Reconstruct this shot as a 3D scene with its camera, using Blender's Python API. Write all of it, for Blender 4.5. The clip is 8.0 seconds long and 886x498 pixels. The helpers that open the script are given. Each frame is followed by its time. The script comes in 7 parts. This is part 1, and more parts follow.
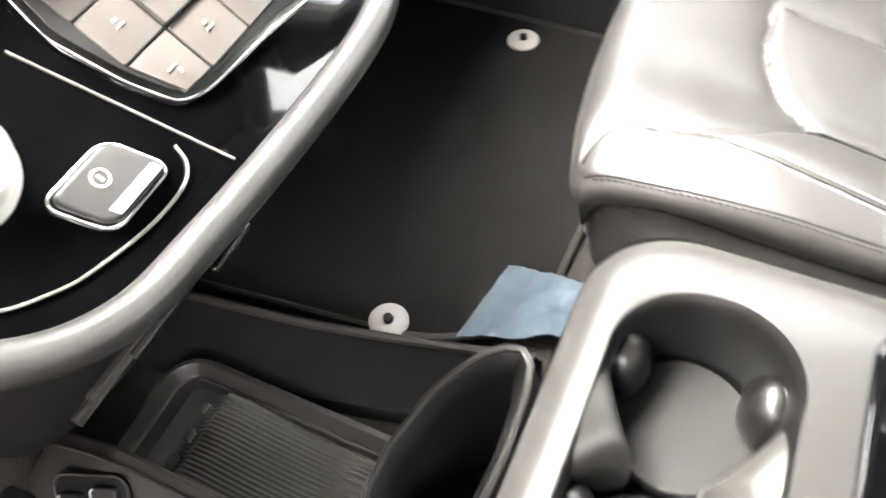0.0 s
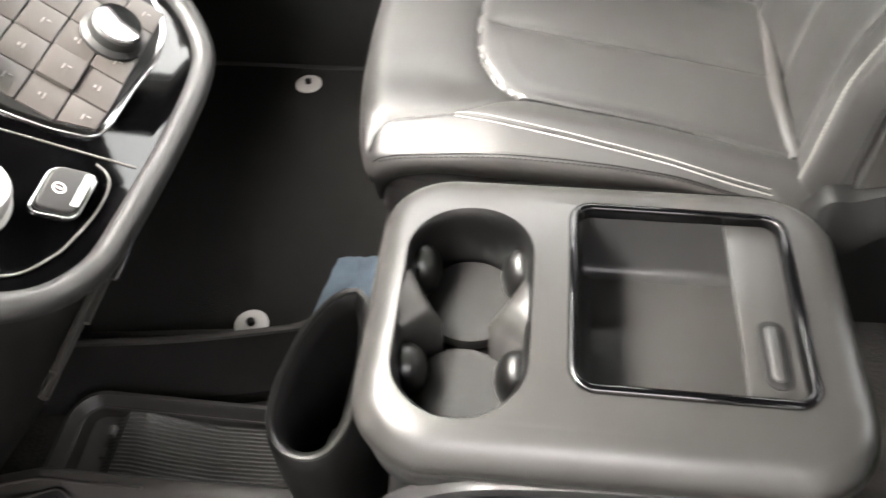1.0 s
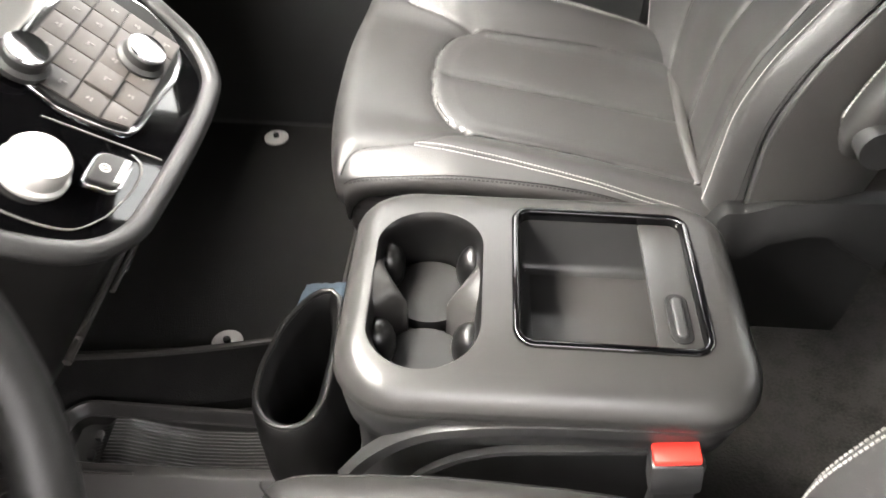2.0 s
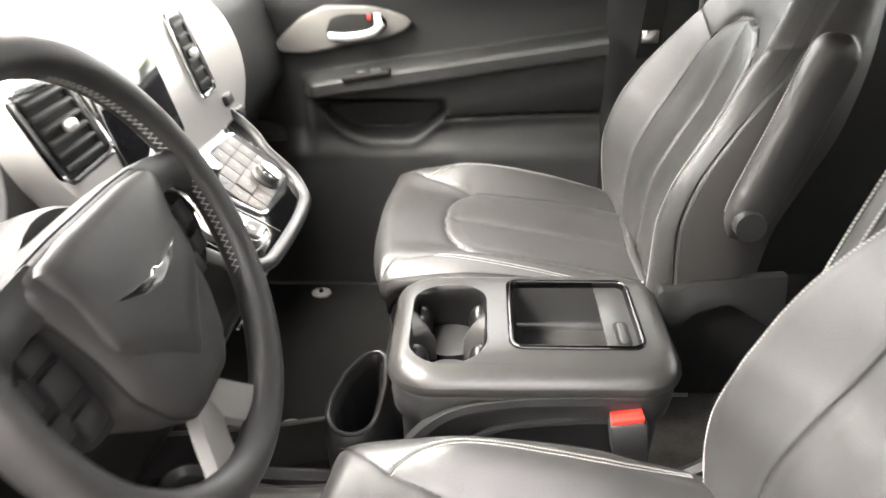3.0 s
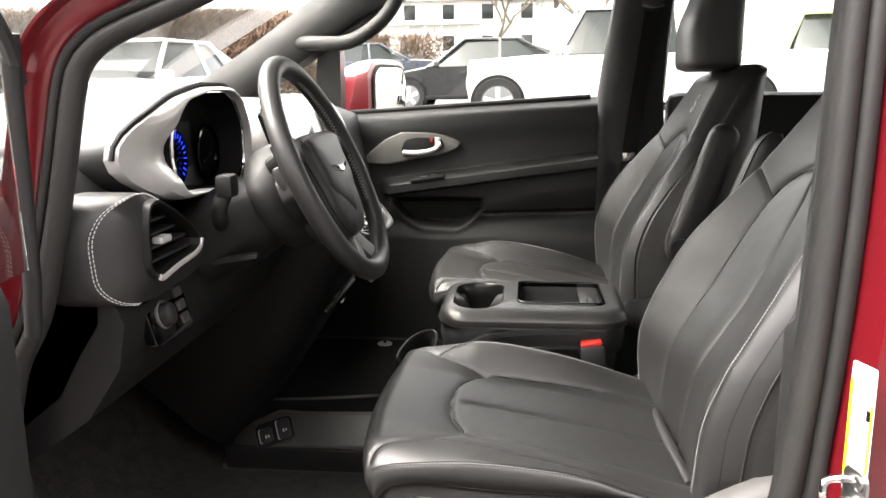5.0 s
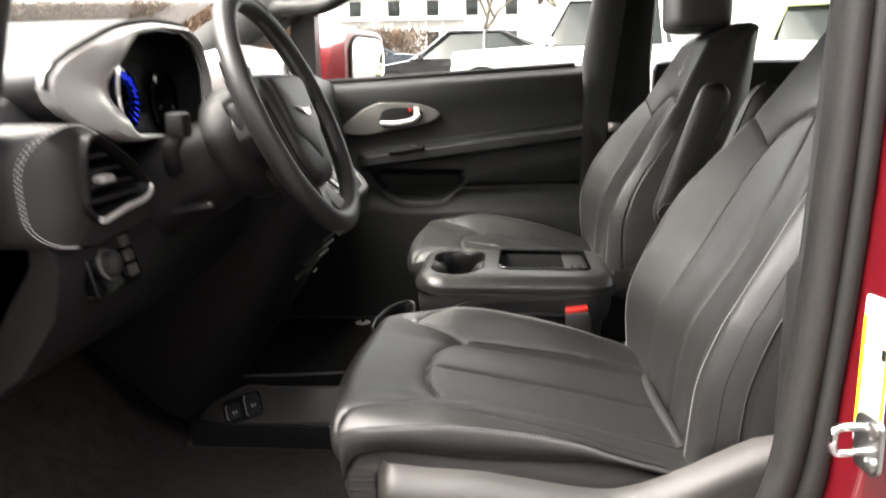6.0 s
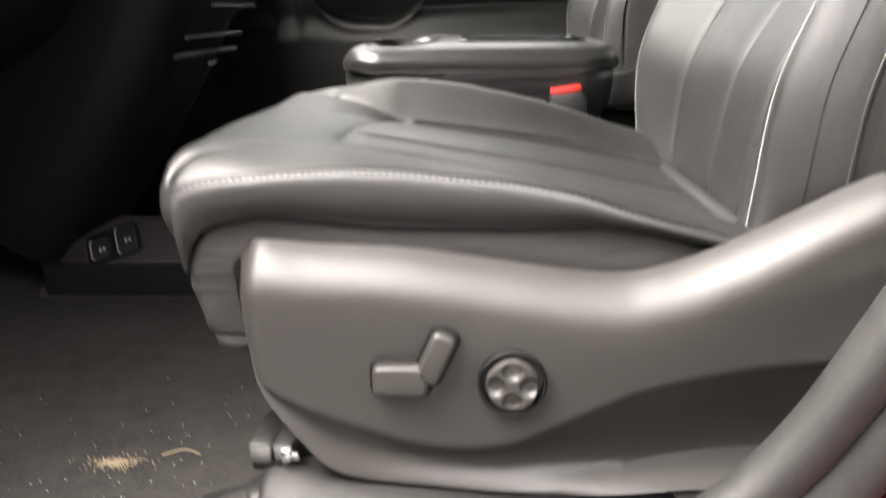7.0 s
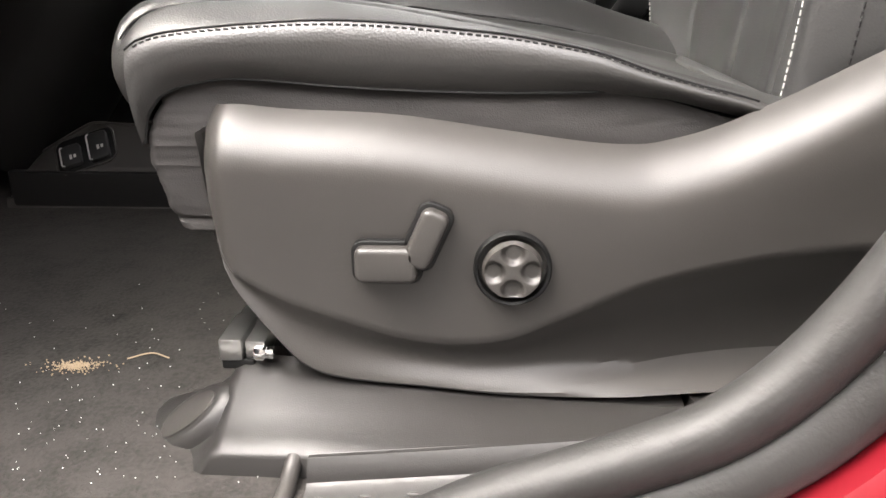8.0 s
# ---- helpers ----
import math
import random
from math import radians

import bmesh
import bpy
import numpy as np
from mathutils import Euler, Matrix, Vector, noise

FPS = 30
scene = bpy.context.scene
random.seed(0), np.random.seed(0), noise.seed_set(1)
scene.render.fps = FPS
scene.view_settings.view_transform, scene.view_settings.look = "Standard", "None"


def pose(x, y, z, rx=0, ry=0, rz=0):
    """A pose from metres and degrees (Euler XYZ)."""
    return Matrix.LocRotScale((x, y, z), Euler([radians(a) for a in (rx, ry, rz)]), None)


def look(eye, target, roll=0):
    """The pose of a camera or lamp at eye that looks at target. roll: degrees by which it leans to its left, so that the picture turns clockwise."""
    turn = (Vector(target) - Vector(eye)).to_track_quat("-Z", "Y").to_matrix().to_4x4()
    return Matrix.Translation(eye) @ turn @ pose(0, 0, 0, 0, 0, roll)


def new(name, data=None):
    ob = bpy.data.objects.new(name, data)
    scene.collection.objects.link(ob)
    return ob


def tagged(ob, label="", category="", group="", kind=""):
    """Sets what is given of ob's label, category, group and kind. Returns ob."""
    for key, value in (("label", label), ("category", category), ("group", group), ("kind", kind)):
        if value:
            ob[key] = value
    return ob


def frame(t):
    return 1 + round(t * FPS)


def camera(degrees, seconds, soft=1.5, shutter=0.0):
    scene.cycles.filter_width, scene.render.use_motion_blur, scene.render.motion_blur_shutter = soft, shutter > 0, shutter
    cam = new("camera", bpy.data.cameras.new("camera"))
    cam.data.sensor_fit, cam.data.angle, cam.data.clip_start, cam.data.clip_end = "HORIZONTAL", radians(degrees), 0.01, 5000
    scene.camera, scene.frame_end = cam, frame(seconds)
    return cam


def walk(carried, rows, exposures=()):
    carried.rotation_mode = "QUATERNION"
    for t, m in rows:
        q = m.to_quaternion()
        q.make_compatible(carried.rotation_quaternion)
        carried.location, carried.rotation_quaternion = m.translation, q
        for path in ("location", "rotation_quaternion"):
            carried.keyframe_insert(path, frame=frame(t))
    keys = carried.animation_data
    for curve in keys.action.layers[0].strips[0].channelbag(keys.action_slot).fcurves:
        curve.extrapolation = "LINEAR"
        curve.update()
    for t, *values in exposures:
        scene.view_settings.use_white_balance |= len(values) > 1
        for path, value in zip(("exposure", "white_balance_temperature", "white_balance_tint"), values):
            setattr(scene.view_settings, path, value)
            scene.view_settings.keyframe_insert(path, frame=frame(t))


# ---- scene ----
cam = camera(58.08, 8.0, soft=1.5, shutter=0.5)
PATH = [
    (0.0, (-0.1665, 0.6293, 0.8407), (28.191, -53.207, 4.934)),
    (0.5, (-0.1177, 0.5177, 0.9192), (20.817, -51.335, 9.520)),
    (1.0, (-0.0969, 0.4368, 0.9671), (8.491, -50.267, 2.998)),
    (1.5, (-0.0850, 0.3882, 0.9884), (3.932, -48.600, -0.420)),
    (1.7, (-0.0870, 0.3587, 1.0002), (3.600, -47.807, -0.524)),
    (2.8, (-0.1253, -0.0807, 1.0184), (0.476, -29.052, -1.109)),
    (3.0, (-0.0914, -0.1754, 1.0443), (3.058, -26.557, 1.539)),
    (3.5, (-0.0356, -0.4595, 1.0051), (6.112, -18.909, 1.888)),
    (4.0, (0.0049, -0.7051, 0.9739), (7.621, -16.059, 2.060)),
    (4.2, (-0.0002, -0.7827, 0.9335), (7.825, -14.528, 2.339)),
    (5.3, (-0.0483, -0.9323, 0.8888), (5.300, -11.026, 0.046)),
    (5.5, (-0.0499, -0.9294, 0.8805), (5.140, -10.625, -0.003)),
    (6.0, (-0.0305, -0.8473, 0.8052), (4.866, -11.852, 0.648)),
    (6.5, (-0.0019, -0.6178, 0.6499), (4.066, -14.330, 1.155)),
    (7.0, (-0.0032, -0.4658, 0.4711), (3.570, -16.573, 0.940)),
    (7.5, (-0.0093, -0.4154, 0.3910), (3.499, -19.108, 0.865)),
    (8.0, (-0.0038, -0.4097, 0.3947), (3.395, -20.219, 0.425)),
]
walk(cam, [(t, pose(*eye, 90 + turn[1], 0, turn[0]) @ pose(0, 0, 0, 0, 0, -turn[2])) for t, eye, turn in PATH],
     exposures=[(0.0, 6.4), (0.5, 6.0), (1.0, 5.55), (1.5, 5.4), (2.8, 5.5), (3.5, 5.2), (4.2, 4.4), (5.5, 4.0), (6.1, 3.9), (6.5, 4.35), (7.0, 4.45), (7.5, 4.45), (8.0, 4.45)])

# ---- daylight: bright overcast sky, weak wide sun ----
world = bpy.data.worlds.new("sky")
scene.world = world
world.use_nodes = True
wn = world.node_tree.nodes
sky = wn.new("ShaderNodeTexSky")
sky.sky_type, sky.sun_disc = "NISHITA", False
sky.sun_elevation, sky.sun_rotation = radians(61), radians(262)
sky.air_density, sky.dust_density, sky.ozone_density = 1.0, 4.0, 1.0
hazy = wn.new("ShaderNodeHueSaturation")
hazy.inputs["Saturation"].default_value = 0.15
world.node_tree.links.new(sky.outputs[0], hazy.inputs["Color"])
warm = wn.new("ShaderNodeMix")
warm.data_type, warm.blend_type = "RGBA", "MULTIPLY"
warm.inputs[0].default_value = 1.0
warm.inputs[7].default_value = (1.05, 0.985, 0.945, 1)
world.node_tree.links.new(hazy.outputs[0], warm.inputs[6])
world.node_tree.links.new(warm.outputs[2], wn["Background"].inputs[0])
wn["Background"].inputs[1].default_value = 0.15

sun_data = bpy.data.lights.new("sun", "SUN")
sun_data.energy, sun_data.angle, sun_data.color = 0.95, radians(62), (1.0, 0.94, 0.87)
sun = new("sun", sun_data)
sun.matrix_world = look((-5.0, -0.3, 9.4), (0, 0.5, 0))


# ---- materials ----
def material(name, base, rough=0.5, metal=0.0, grain=0.0, scale=300.0, vary=0.15, patch=6.0, coat=0.0, spec=0.5, tint=None, kind="noise", fleck=0.35):
    """Principled surface: colour varied at two scales, roughness varied, fine relief from a grain texture."""
    m = bpy.data.materials.new(name)
    m.use_nodes = True
    nt = m.node_tree
    b = nt.nodes["Principled BSDF"]
    b.inputs["Metallic"].default_value = metal
    b.inputs["Specular IOR Level"].default_value = spec
    b.inputs["Coat Weight"].default_value = coat
    b.inputs["Coat Roughness"].default_value = 0.04
    pos = nt.nodes.new("ShaderNodeTexCoord")
    big = nt.nodes.new("ShaderNodeTexNoise")
    big.inputs["Scale"].default_value, big.inputs["Detail"].default_value = patch, 5
    nt.links.new(pos.outputs["Object"], big.inputs["Vector"])
    fine = nt.nodes.new("ShaderNodeTexVoronoi" if kind == "leather" else "ShaderNodeTexNoise")
    fine.inputs["Scale"].default_value = scale
    nt.links.new(pos.outputs["Object"], fine.inputs["Vector"])
    mix = nt.nodes.new("ShaderNodeMix")
    mix.data_type = "RGBA"
    a, c = mix.inputs[6], mix.inputs[7]
    lo = tuple(v * (1 - vary) for v in base)
    hi = tuple(min(1, v * (1 + vary)) for v in (tint or base))
    a.default_value, c.default_value = (*lo, 1), (*hi, 1)
    both = nt.nodes.new("ShaderNodeMath")
    both.operation = "MULTIPLY_ADD"
    nt.links.new(fine.outputs[0], both.inputs[0])
    both.inputs[1].default_value = fleck
    half = nt.nodes.new("ShaderNodeMath")
    half.operation = "MULTIPLY_ADD"
    nt.links.new(big.outputs[0], half.inputs[0])
    half.inputs[1].default_value, half.inputs[2].default_value = 1.3, -0.3
    nt.links.new(half.outputs[0], both.inputs[2])
    both.use_clamp = True
    nt.links.new(both.outputs[0], mix.inputs[0])
    nt.links.new(mix.outputs[2], b.inputs["Base Color"])
    rg = nt.nodes.new("ShaderNodeMath")
    rg.operation = "MULTIPLY_ADD"
    nt.links.new(big.outputs[0], rg.inputs[0])
    rg.inputs[1].default_value, rg.inputs[2].default_value = rough * 0.3, rough * 0.85
    nt.links.new(rg.outputs[0], b.inputs["Roughness"])
    if grain:
        bump = nt.nodes.new("ShaderNodeBump")
        bump.inputs["Strength"].default_value, bump.inputs["Distance"].default_value = grain, 0.001
        nt.links.new(fine.outputs[0], bump.inputs["Height"])
        nt.links.new(bump.outputs[0], b.inputs["Normal"])
    return m


def glass_material(name, tint=(0.95, 0.97, 0.96), rough=0.0):
    m = bpy.data.materials.new(name)
    m.use_nodes = True
    b = m.node_tree.nodes["Principled BSDF"]
    b.inputs["Base Color"].default_value = (*tint, 1)
    b.inputs["Transmission Weight"].default_value = 1
    b.inputs["Roughness"].default_value = rough
    b.inputs["IOR"].default_value = 1.45
    return m


def glow_material(name, colour, strength):
    m = bpy.data.materials.new(name)
    m.use_nodes = True
    b = m.node_tree.nodes["Principled BSDF"]
    b.inputs["Base Color"].default_value = (*(0.2 * v for v in colour), 1)
    b.inputs["Emission Color"].default_value = (*colour, 1)
    b.inputs["Emission Strength"].default_value = strength
    return m


LEATHER = material("leather", (0.0100, 0.0098, 0.0094), 0.47, grain=0.15, spec=0.85, scale=620, vary=0.12, patch=9, kind="leather")
LEATHER_SIDE = material("side_vinyl", (0.0175, 0.0166, 0.0155), 0.44, grain=0.15, spec=0.9, scale=560, vary=0.12, kind="leather")
FABRIC = material("skirt_fabric", (0.019, 0.0172, 0.0166), 0.85, grain=0.35, scale=900, vary=0.2)
THREAD = material("thread", (0.36, 0.355, 0.34), 0.7, grain=0.2, scale=1500)
THREAD_DARK = material("thread_dark", (0.004, 0.004, 0.004), 0.7, grain=0.2, scale=1500)
PLASTIC = material("black_plastic", (0.0144, 0.0144, 0.0144), 0.42, grain=0.10, scale=900, vary=0.1)
# Darker copy of the shield's grey plastic: the sill's shade is in the colour
RISER = material("grey_plastic_shaded", (0.0150, 0.0140, 0.0132), 0.46, grain=0.16, scale=1000, vary=0.12)
SHIELD = material("grey_plastic", (0.030, 0.0278, 0.0255), 0.44, grain=0.14, scale=1100, vary=0.08)
DARK = material("matt_black_plastic", (0.0065, 0.0064, 0.0063), 0.52, grain=0.12, scale=800, vary=0.15, spec=0.3)
# Near black, so that the shade inside the cup wells is part of the colour
WELL = material("shaded_well_rubber", (0.0010, 0.0010, 0.0010), 0.32, grain=0.05, scale=900, vary=0.1, spec=0.5)
DOORTRIM = material("door_trim", (0.0112, 0.0114, 0.0114), 0.50, grain=0.12, scale=700, vary=0.1, spec=0.35, kind="leather")
THREAD_GREY = material("thread_grey", (0.208, 0.208, 0.2), 0.7, grain=0.2, scale=1500)
CONSOLE = material("console_plastic", (0.0165, 0.0162, 0.0155), 0.35, grain=0.06, scale=1200, vary=0.08)
DASHTOP = material("dash_pad", (0.022, 0.0225, 0.0225), 0.46, grain=0.12, scale=700, vary=0.1, kind="leather")
SILVER = material("satin_silver", (0.62, 0.61, 0.59), 0.34, metal=0.55, grain=0.01, scale=2000, vary=0.05)
BEZEL = material("satin_grey", (0.105, 0.102, 0.096), 0.38, metal=0.3, vary=0.05)
WHEELSKIN = material("wheel_leather", (0.0115, 0.0113, 0.011), 0.47, grain=0.14, spec=0.5, scale=800, vary=0.1, kind="leather")
CHROME = material("chrome", (0.85, 0.85, 0.85), 0.09, metal=1.0, vary=0.03)
STEEL = material("steel", (0.42, 0.42, 0.41), 0.32, metal=1.0, vary=0.15, scale=200)
GLOSS = material("piano_black", (0.0008, 0.0008, 0.0009), 0.05, vary=0.1, coat=0.0)
KEYCAP = material("key_caps", (0.038, 0.034, 0.031), 0.42, vary=0.06)
KEYMARKS = material("faint_key_marks", (0.17, 0.165, 0.155), 0.5, vary=0.03)
MARKS = material("key_marks", (0.544, 0.527, 0.493), 0.5, vary=0.03)
CARPET = material("carpet", (0.020, 0.0185, 0.0172), 0.95, grain=1.0, scale=240, vary=0.9, patch=34, fleck=1.0, spec=0.15)
MAT = material("floor_mat", (0.0110, 0.0106, 0.0102), 0.95, grain=1.0, scale=520, vary=0.3, patch=18, spec=0.12)
RUBBER = material("rubber", (0.0140, 0.0135, 0.0129), 0.58, grain=0.35, spec=0.4, scale=300, vary=0.2, patch=30)
RIBMAT = material("ribbed_rubber", (0.085, 0.082, 0.078), 0.36, grain=0.05, scale=500, vary=0.04)
HEADLINER = material("headliner", (0.006, 0.006, 0.006), 0.9, grain=0.3, scale=800)
TRIM = material("pillar_trim", (0.0125, 0.0128, 0.0126), 0.55, spec=0.35, grain=0.12, scale=800, vary=0.1)
RED = material("red_paint", (0.125, 0.0045, 0.009), 0.30, metal=0.35, coat=1.0, vary=0.06, scale=1800, patch=3)
REDCAP = material("red_plastic", (0.504, 0.0252, 0.0168), 0.4, vary=0.05)
WHITE = material("white_plastic", (0.75, 0.75, 0.74), 0.45, vary=0.04)
YELLOW = material("yellow_print", (0.85, 0.72, 0.02), 0.5, vary=0.04)
# Black for print, seams and small parts; also stands for shade in hollows
INK = material("ink_and_shade_black", (0.0035, 0.0035, 0.0035), 0.6, spec=0.25)
PAPER = material("blue_paper", (0.15, 0.205, 0.262), 0.7, grain=0.3, scale=90, vary=0.15, patch=25)
SAND = material("sand", (0.30, 0.23, 0.15), 0.9, grain=0.3, scale=700, vary=0.3)
CLIP = material("grey_clip", (0.39, 0.377, 0.364), 0.45, grain=0.1, scale=400)
GLASS = glass_material("glass")
TINTGLASS = glass_material("tinted_glass", (0.66, 0.675, 0.65))
DARKGLASS = glass_material("dark_glass", (0.60, 0.62, 0.60))
SCREEN = material("screen_glass", (0.010, 0.010, 0.012), 0.08, coat=1.0)
BLUE_LED = glow_material("blue_lit_mark", (0.02, 0.05, 1.0), 0.09)
RED_LED = glow_material("red_lit_mark", (1.0, 0.03, 0.03), 0.08)
MIRROR = material("mirror_glass", (0.92, 0.92, 0.92), 0.02, metal=1.0, vary=0.0)


# ---- mesh helpers ----
def part(name, bm, mat, parent=None, label="", smooth=True):
    me = bpy.data.meshes.new(name)
    bmesh.ops.recalc_face_normals(bm, faces=bm.faces[:])
    bm.to_mesh(me)
    bm.free()
    me.materials.append(mat)
    if smooth:
        me.polygons.foreach_set("use_smooth", [True] * len(me.polygons))
        me.set_sharp_from_angle(angle=radians(38))
    ob = new(name, me)
    ob.parent = parent
    if label:
        tagged(ob, label)
    return ob


def thing(name, label, category, at=(0, 0, 0), group="", kind=""):
    ob = new(name)
    ob.location = at
    ob.empty_display_size = 0.05
    return tagged(ob, label, category, group, kind)


def box(c, s, bevel=0.004, m=None, seg=2):
    bm = bmesh.new()
    bmesh.ops.create_cube(bm, size=1, matrix=Matrix.Translation(c) @ Matrix.Diagonal((*s, 1)))
    if bevel:
        bmesh.ops.bevel(bm, geom=bm.edges[:], offset=min(bevel, min(s) * 0.45), segments=seg, affect="EDGES", profile=0.5)
    if m is not None:
        bm.transform(m)
    return bm


def merge(*bms):
    out = bmesh.new()
    tmp = bpy.data.meshes.new("tmp")
    for b in bms:
        b.to_mesh(tmp)
        b.free()
        out.from_mesh(tmp)
    bpy.data.meshes.remove(tmp)
    return out


def rings(loops, closed=True, caps=True, bm=None):
    """Skin a row of loops, each a list of points of equal number."""
    bm = bm or bmesh.new()
    rows = [[bm.verts.new(p) for p in loop] for loop in loops]
    n = len(rows[0])
    for a, b in zip(rows, rows[1:]):
        for i in range(n if closed else n - 1):
            j = (i + 1) % n
            bm.faces.new((a[i], a[j], b[j], b[i]))
    if caps and closed:
        bm.faces.new(rows[0])
        bm.faces.new(rows[-1])
    return bm


def smooth_path(pts, n):
    """Points along a Catmull-Rom curve through pts."""
    P = [Vector(p) for p in pts]
    P = [2 * P[0] - P[1]] + P + [2 * P[-1] - P[-2]]
    out = []
    k = len(P) - 3
    for i in range(n):
        u = i / (n - 1) * k
        s = min(int(u), k - 1)
        t = u - s
        a, b, c, d = P[s:s + 4]
        out.append(0.5 * ((2 * b) + (c - a) * t + (2 * a - 5 * b + 4 * c - d) * t * t + (3 * b - a - 3 * c + d) * t ** 3))
    return out


def sweep(pts, section, n=40, up=(0, 0, 1), closed=False, caps=True):
    """Carry a cross-section (u across, w along up) along a smooth path."""
    P = smooth_path(pts, n) if n else [Vector(p) for p in pts]
    loops = []
    for i, p in enumerate(P):
        a = P[i - 1] if i or closed else P[0]
        b = P[(i + 1) % len(P)] if i < len(P) - 1 or closed else P[-1]
        d = (b - a).normalized()
        side = d.cross(Vector(up)).normalized()
        top = side.cross(d).normalized()
        loops.append([p + side * u + top * w for u, w in section])
    if closed:
        loops.append(loops[0])
        bm = rings(loops, caps=False)
        bmesh.ops.remove_doubles(bm, verts=bm.verts[:], dist=1e-6)
        return bm
    return rings(loops, caps=caps)


def disc_section(r, k=10, flat=1.0):
    return [(r * math.cos(2 * math.pi * i / k), r * flat * math.sin(2 * math.pi * i / k)) for i in range(k)]


def tube(pts, r, n=30, k=10, closed=False, up=(0, 0, 1), flat=1.0):
    return sweep(pts, disc_section(r, k, flat), n, up, closed)


def rrect(cx, cy, w, h, r, k=8):
    """Rounded rectangle, as (x, y) points, anticlockwise."""
    out = []
    for sx, sy, a0 in ((1, 1, 0), (-1, 1, 90), (-1, -1, 180), (1, -1, 270)):
        for i in range(k + 1):
            a = radians(a0 + 90 * i / k)
            out.append((cx + sx * (w / 2 - r) + r * math.cos(a), cy + sy * (h / 2 - r) + r * math.sin(a)))
    return out


def inset(loop, d):
    """Move an anticlockwise 2D loop inwards by d."""
    n = len(loop)
    out = []
    for i in range(n):
        a, b, c = (Vector(loop[i - 1]), Vector(loop[i]), Vector(loop[(i + 1) % n]))
        t = (c - a)
        if t.length < 1e-9:
            out.append(tuple(b))
            continue
        t.normalize()
        out.append((b.x - t.y * d, b.y + t.x * d))
    return out


def prism(loop, z0, z1, m=None, round_=0.003, steps=3):
    """A plate from a 2D loop, with rounded upper rim; m carries it into place."""
    zs = [(z0, 0.0)]
    for i in range(steps + 1):
        a = math.pi / 2 * i / steps
        zs.append((z1 - round_ + round_ * math.sin(a), round_ * (1 - math.cos(a))))
    loops = [[(x, y, z) for x, y in (inset(loop, d) if d else loop)] for z, d in zs]
    bm = rings(loops)
    if m is not None:
        bm.transform(m)
    return bm


def lathe(profile, k=32, m=None, caps=False):
    """Turn (radius, z) points about z."""
    loops = [[(r * math.cos(2 * math.pi * i / k), r * math.sin(2 * math.pi * i / k), z) for i in range(k)] for r, z in profile]
    bm = rings(loops, caps=True)
    if m is not None:
        bm.transform(m)
    return bm


def interp(x, pts):
    if x <= pts[0][0]:
        return pts[0][1]
    if x >= pts[-1][0]:
        return pts[-1][1]
    k = next(i for i in range(len(pts) - 1) if x <= pts[i + 1][0])

    def slope(i):
        if i == 0 or i == len(pts) - 1:
            j = min(max(i, 1), len(pts) - 1)
            return (pts[j][1] - pts[j - 1][1]) / (pts[j][0] - pts[j - 1][0])
        return (pts[i + 1][1] - pts[i - 1][1]) / (pts[i + 1][0] - pts[i - 1][0])
    (a, b), (c, d) = pts[k], pts[k + 1]
    h = c - a
    t = (x - a) / h
    return (2 * t ** 3 - 3 * t * t + 1) * b + (t ** 3 - 2 * t * t + t) * h * slope(k) + (3 * t * t - 2 * t ** 3) * d + (t ** 3 - t * t) * h * slope(k + 1)


def sstep(a, b, x):
    t = max(0.0, min(1.0, (x - a) / (b - a)))
    return t * t * (3 - 2 * t)


def seg_dist(p, line):
    best = 1e9
    for (ax, ay), (bx, by) in zip(line, line[1:]):
        dx, dy = bx - ax, by - ay
        t = max(0, min(1, ((p[0] - ax) * dx + (p[1] - ay) * dy) / (dx * dx + dy * dy + 1e-12)))
        best = min(best, math.hypot(p[0] - ax - t * dx, p[1] - ay - t * dy))
    return best


def stitches(pts, step=0.0062, length=0.0042, r=0.0005, lift=0.0, normal=(0, 0, 1)):
    """A row of short thread stitches along a path."""
    bm = bmesh.new()
    P = smooth_path(pts, max(len(pts) * 12, 40))
    total = 0.0
    due = 0.0
    for a, b in zip(P, P[1:]):
        L = (b - a).length
        while due < total + L:
            p = a + (b - a) * ((due - total) / L) + Vector(normal) * lift
            q = (b - a).to_track_quat("X", "Z").to_matrix().to_4x4()
            bmesh.ops.create_cube(bm, size=1, matrix=Matrix.Translation(p) @ q @ Matrix.Diagonal((length, r * 2, r * 2, 1)))
            due += step
        total += L
    return bm


def grid_patches(P, region, names):
    """Split a grid of points P[i][j] into one bmesh for each region number of its faces."""
    out = [bmesh.new() for _ in names]
    made = [dict() for _ in names]
    for i in range(len(P) - 1):
        for j in range(len(P[0]) - 1):
            k = region(i, j)
            v = []
            for a, b in ((i, j), (i + 1, j), (i + 1, j + 1), (i, j + 1)):
                if (a, b) not in made[k]:
                    made[k][a, b] = out[k].verts.new(P[a][b])
                v.append(made[k][a, b])
            out[k].faces.new(v)
    return out


def linear(x, pts):
    if x <= pts[0][0]:
        return pts[0][1]
    for (a, u), (b, w) in zip(pts, pts[1:]):
        if x <= b:
            return u + (w - u) * (x - a) / (b - a)
    return pts[-1][1]


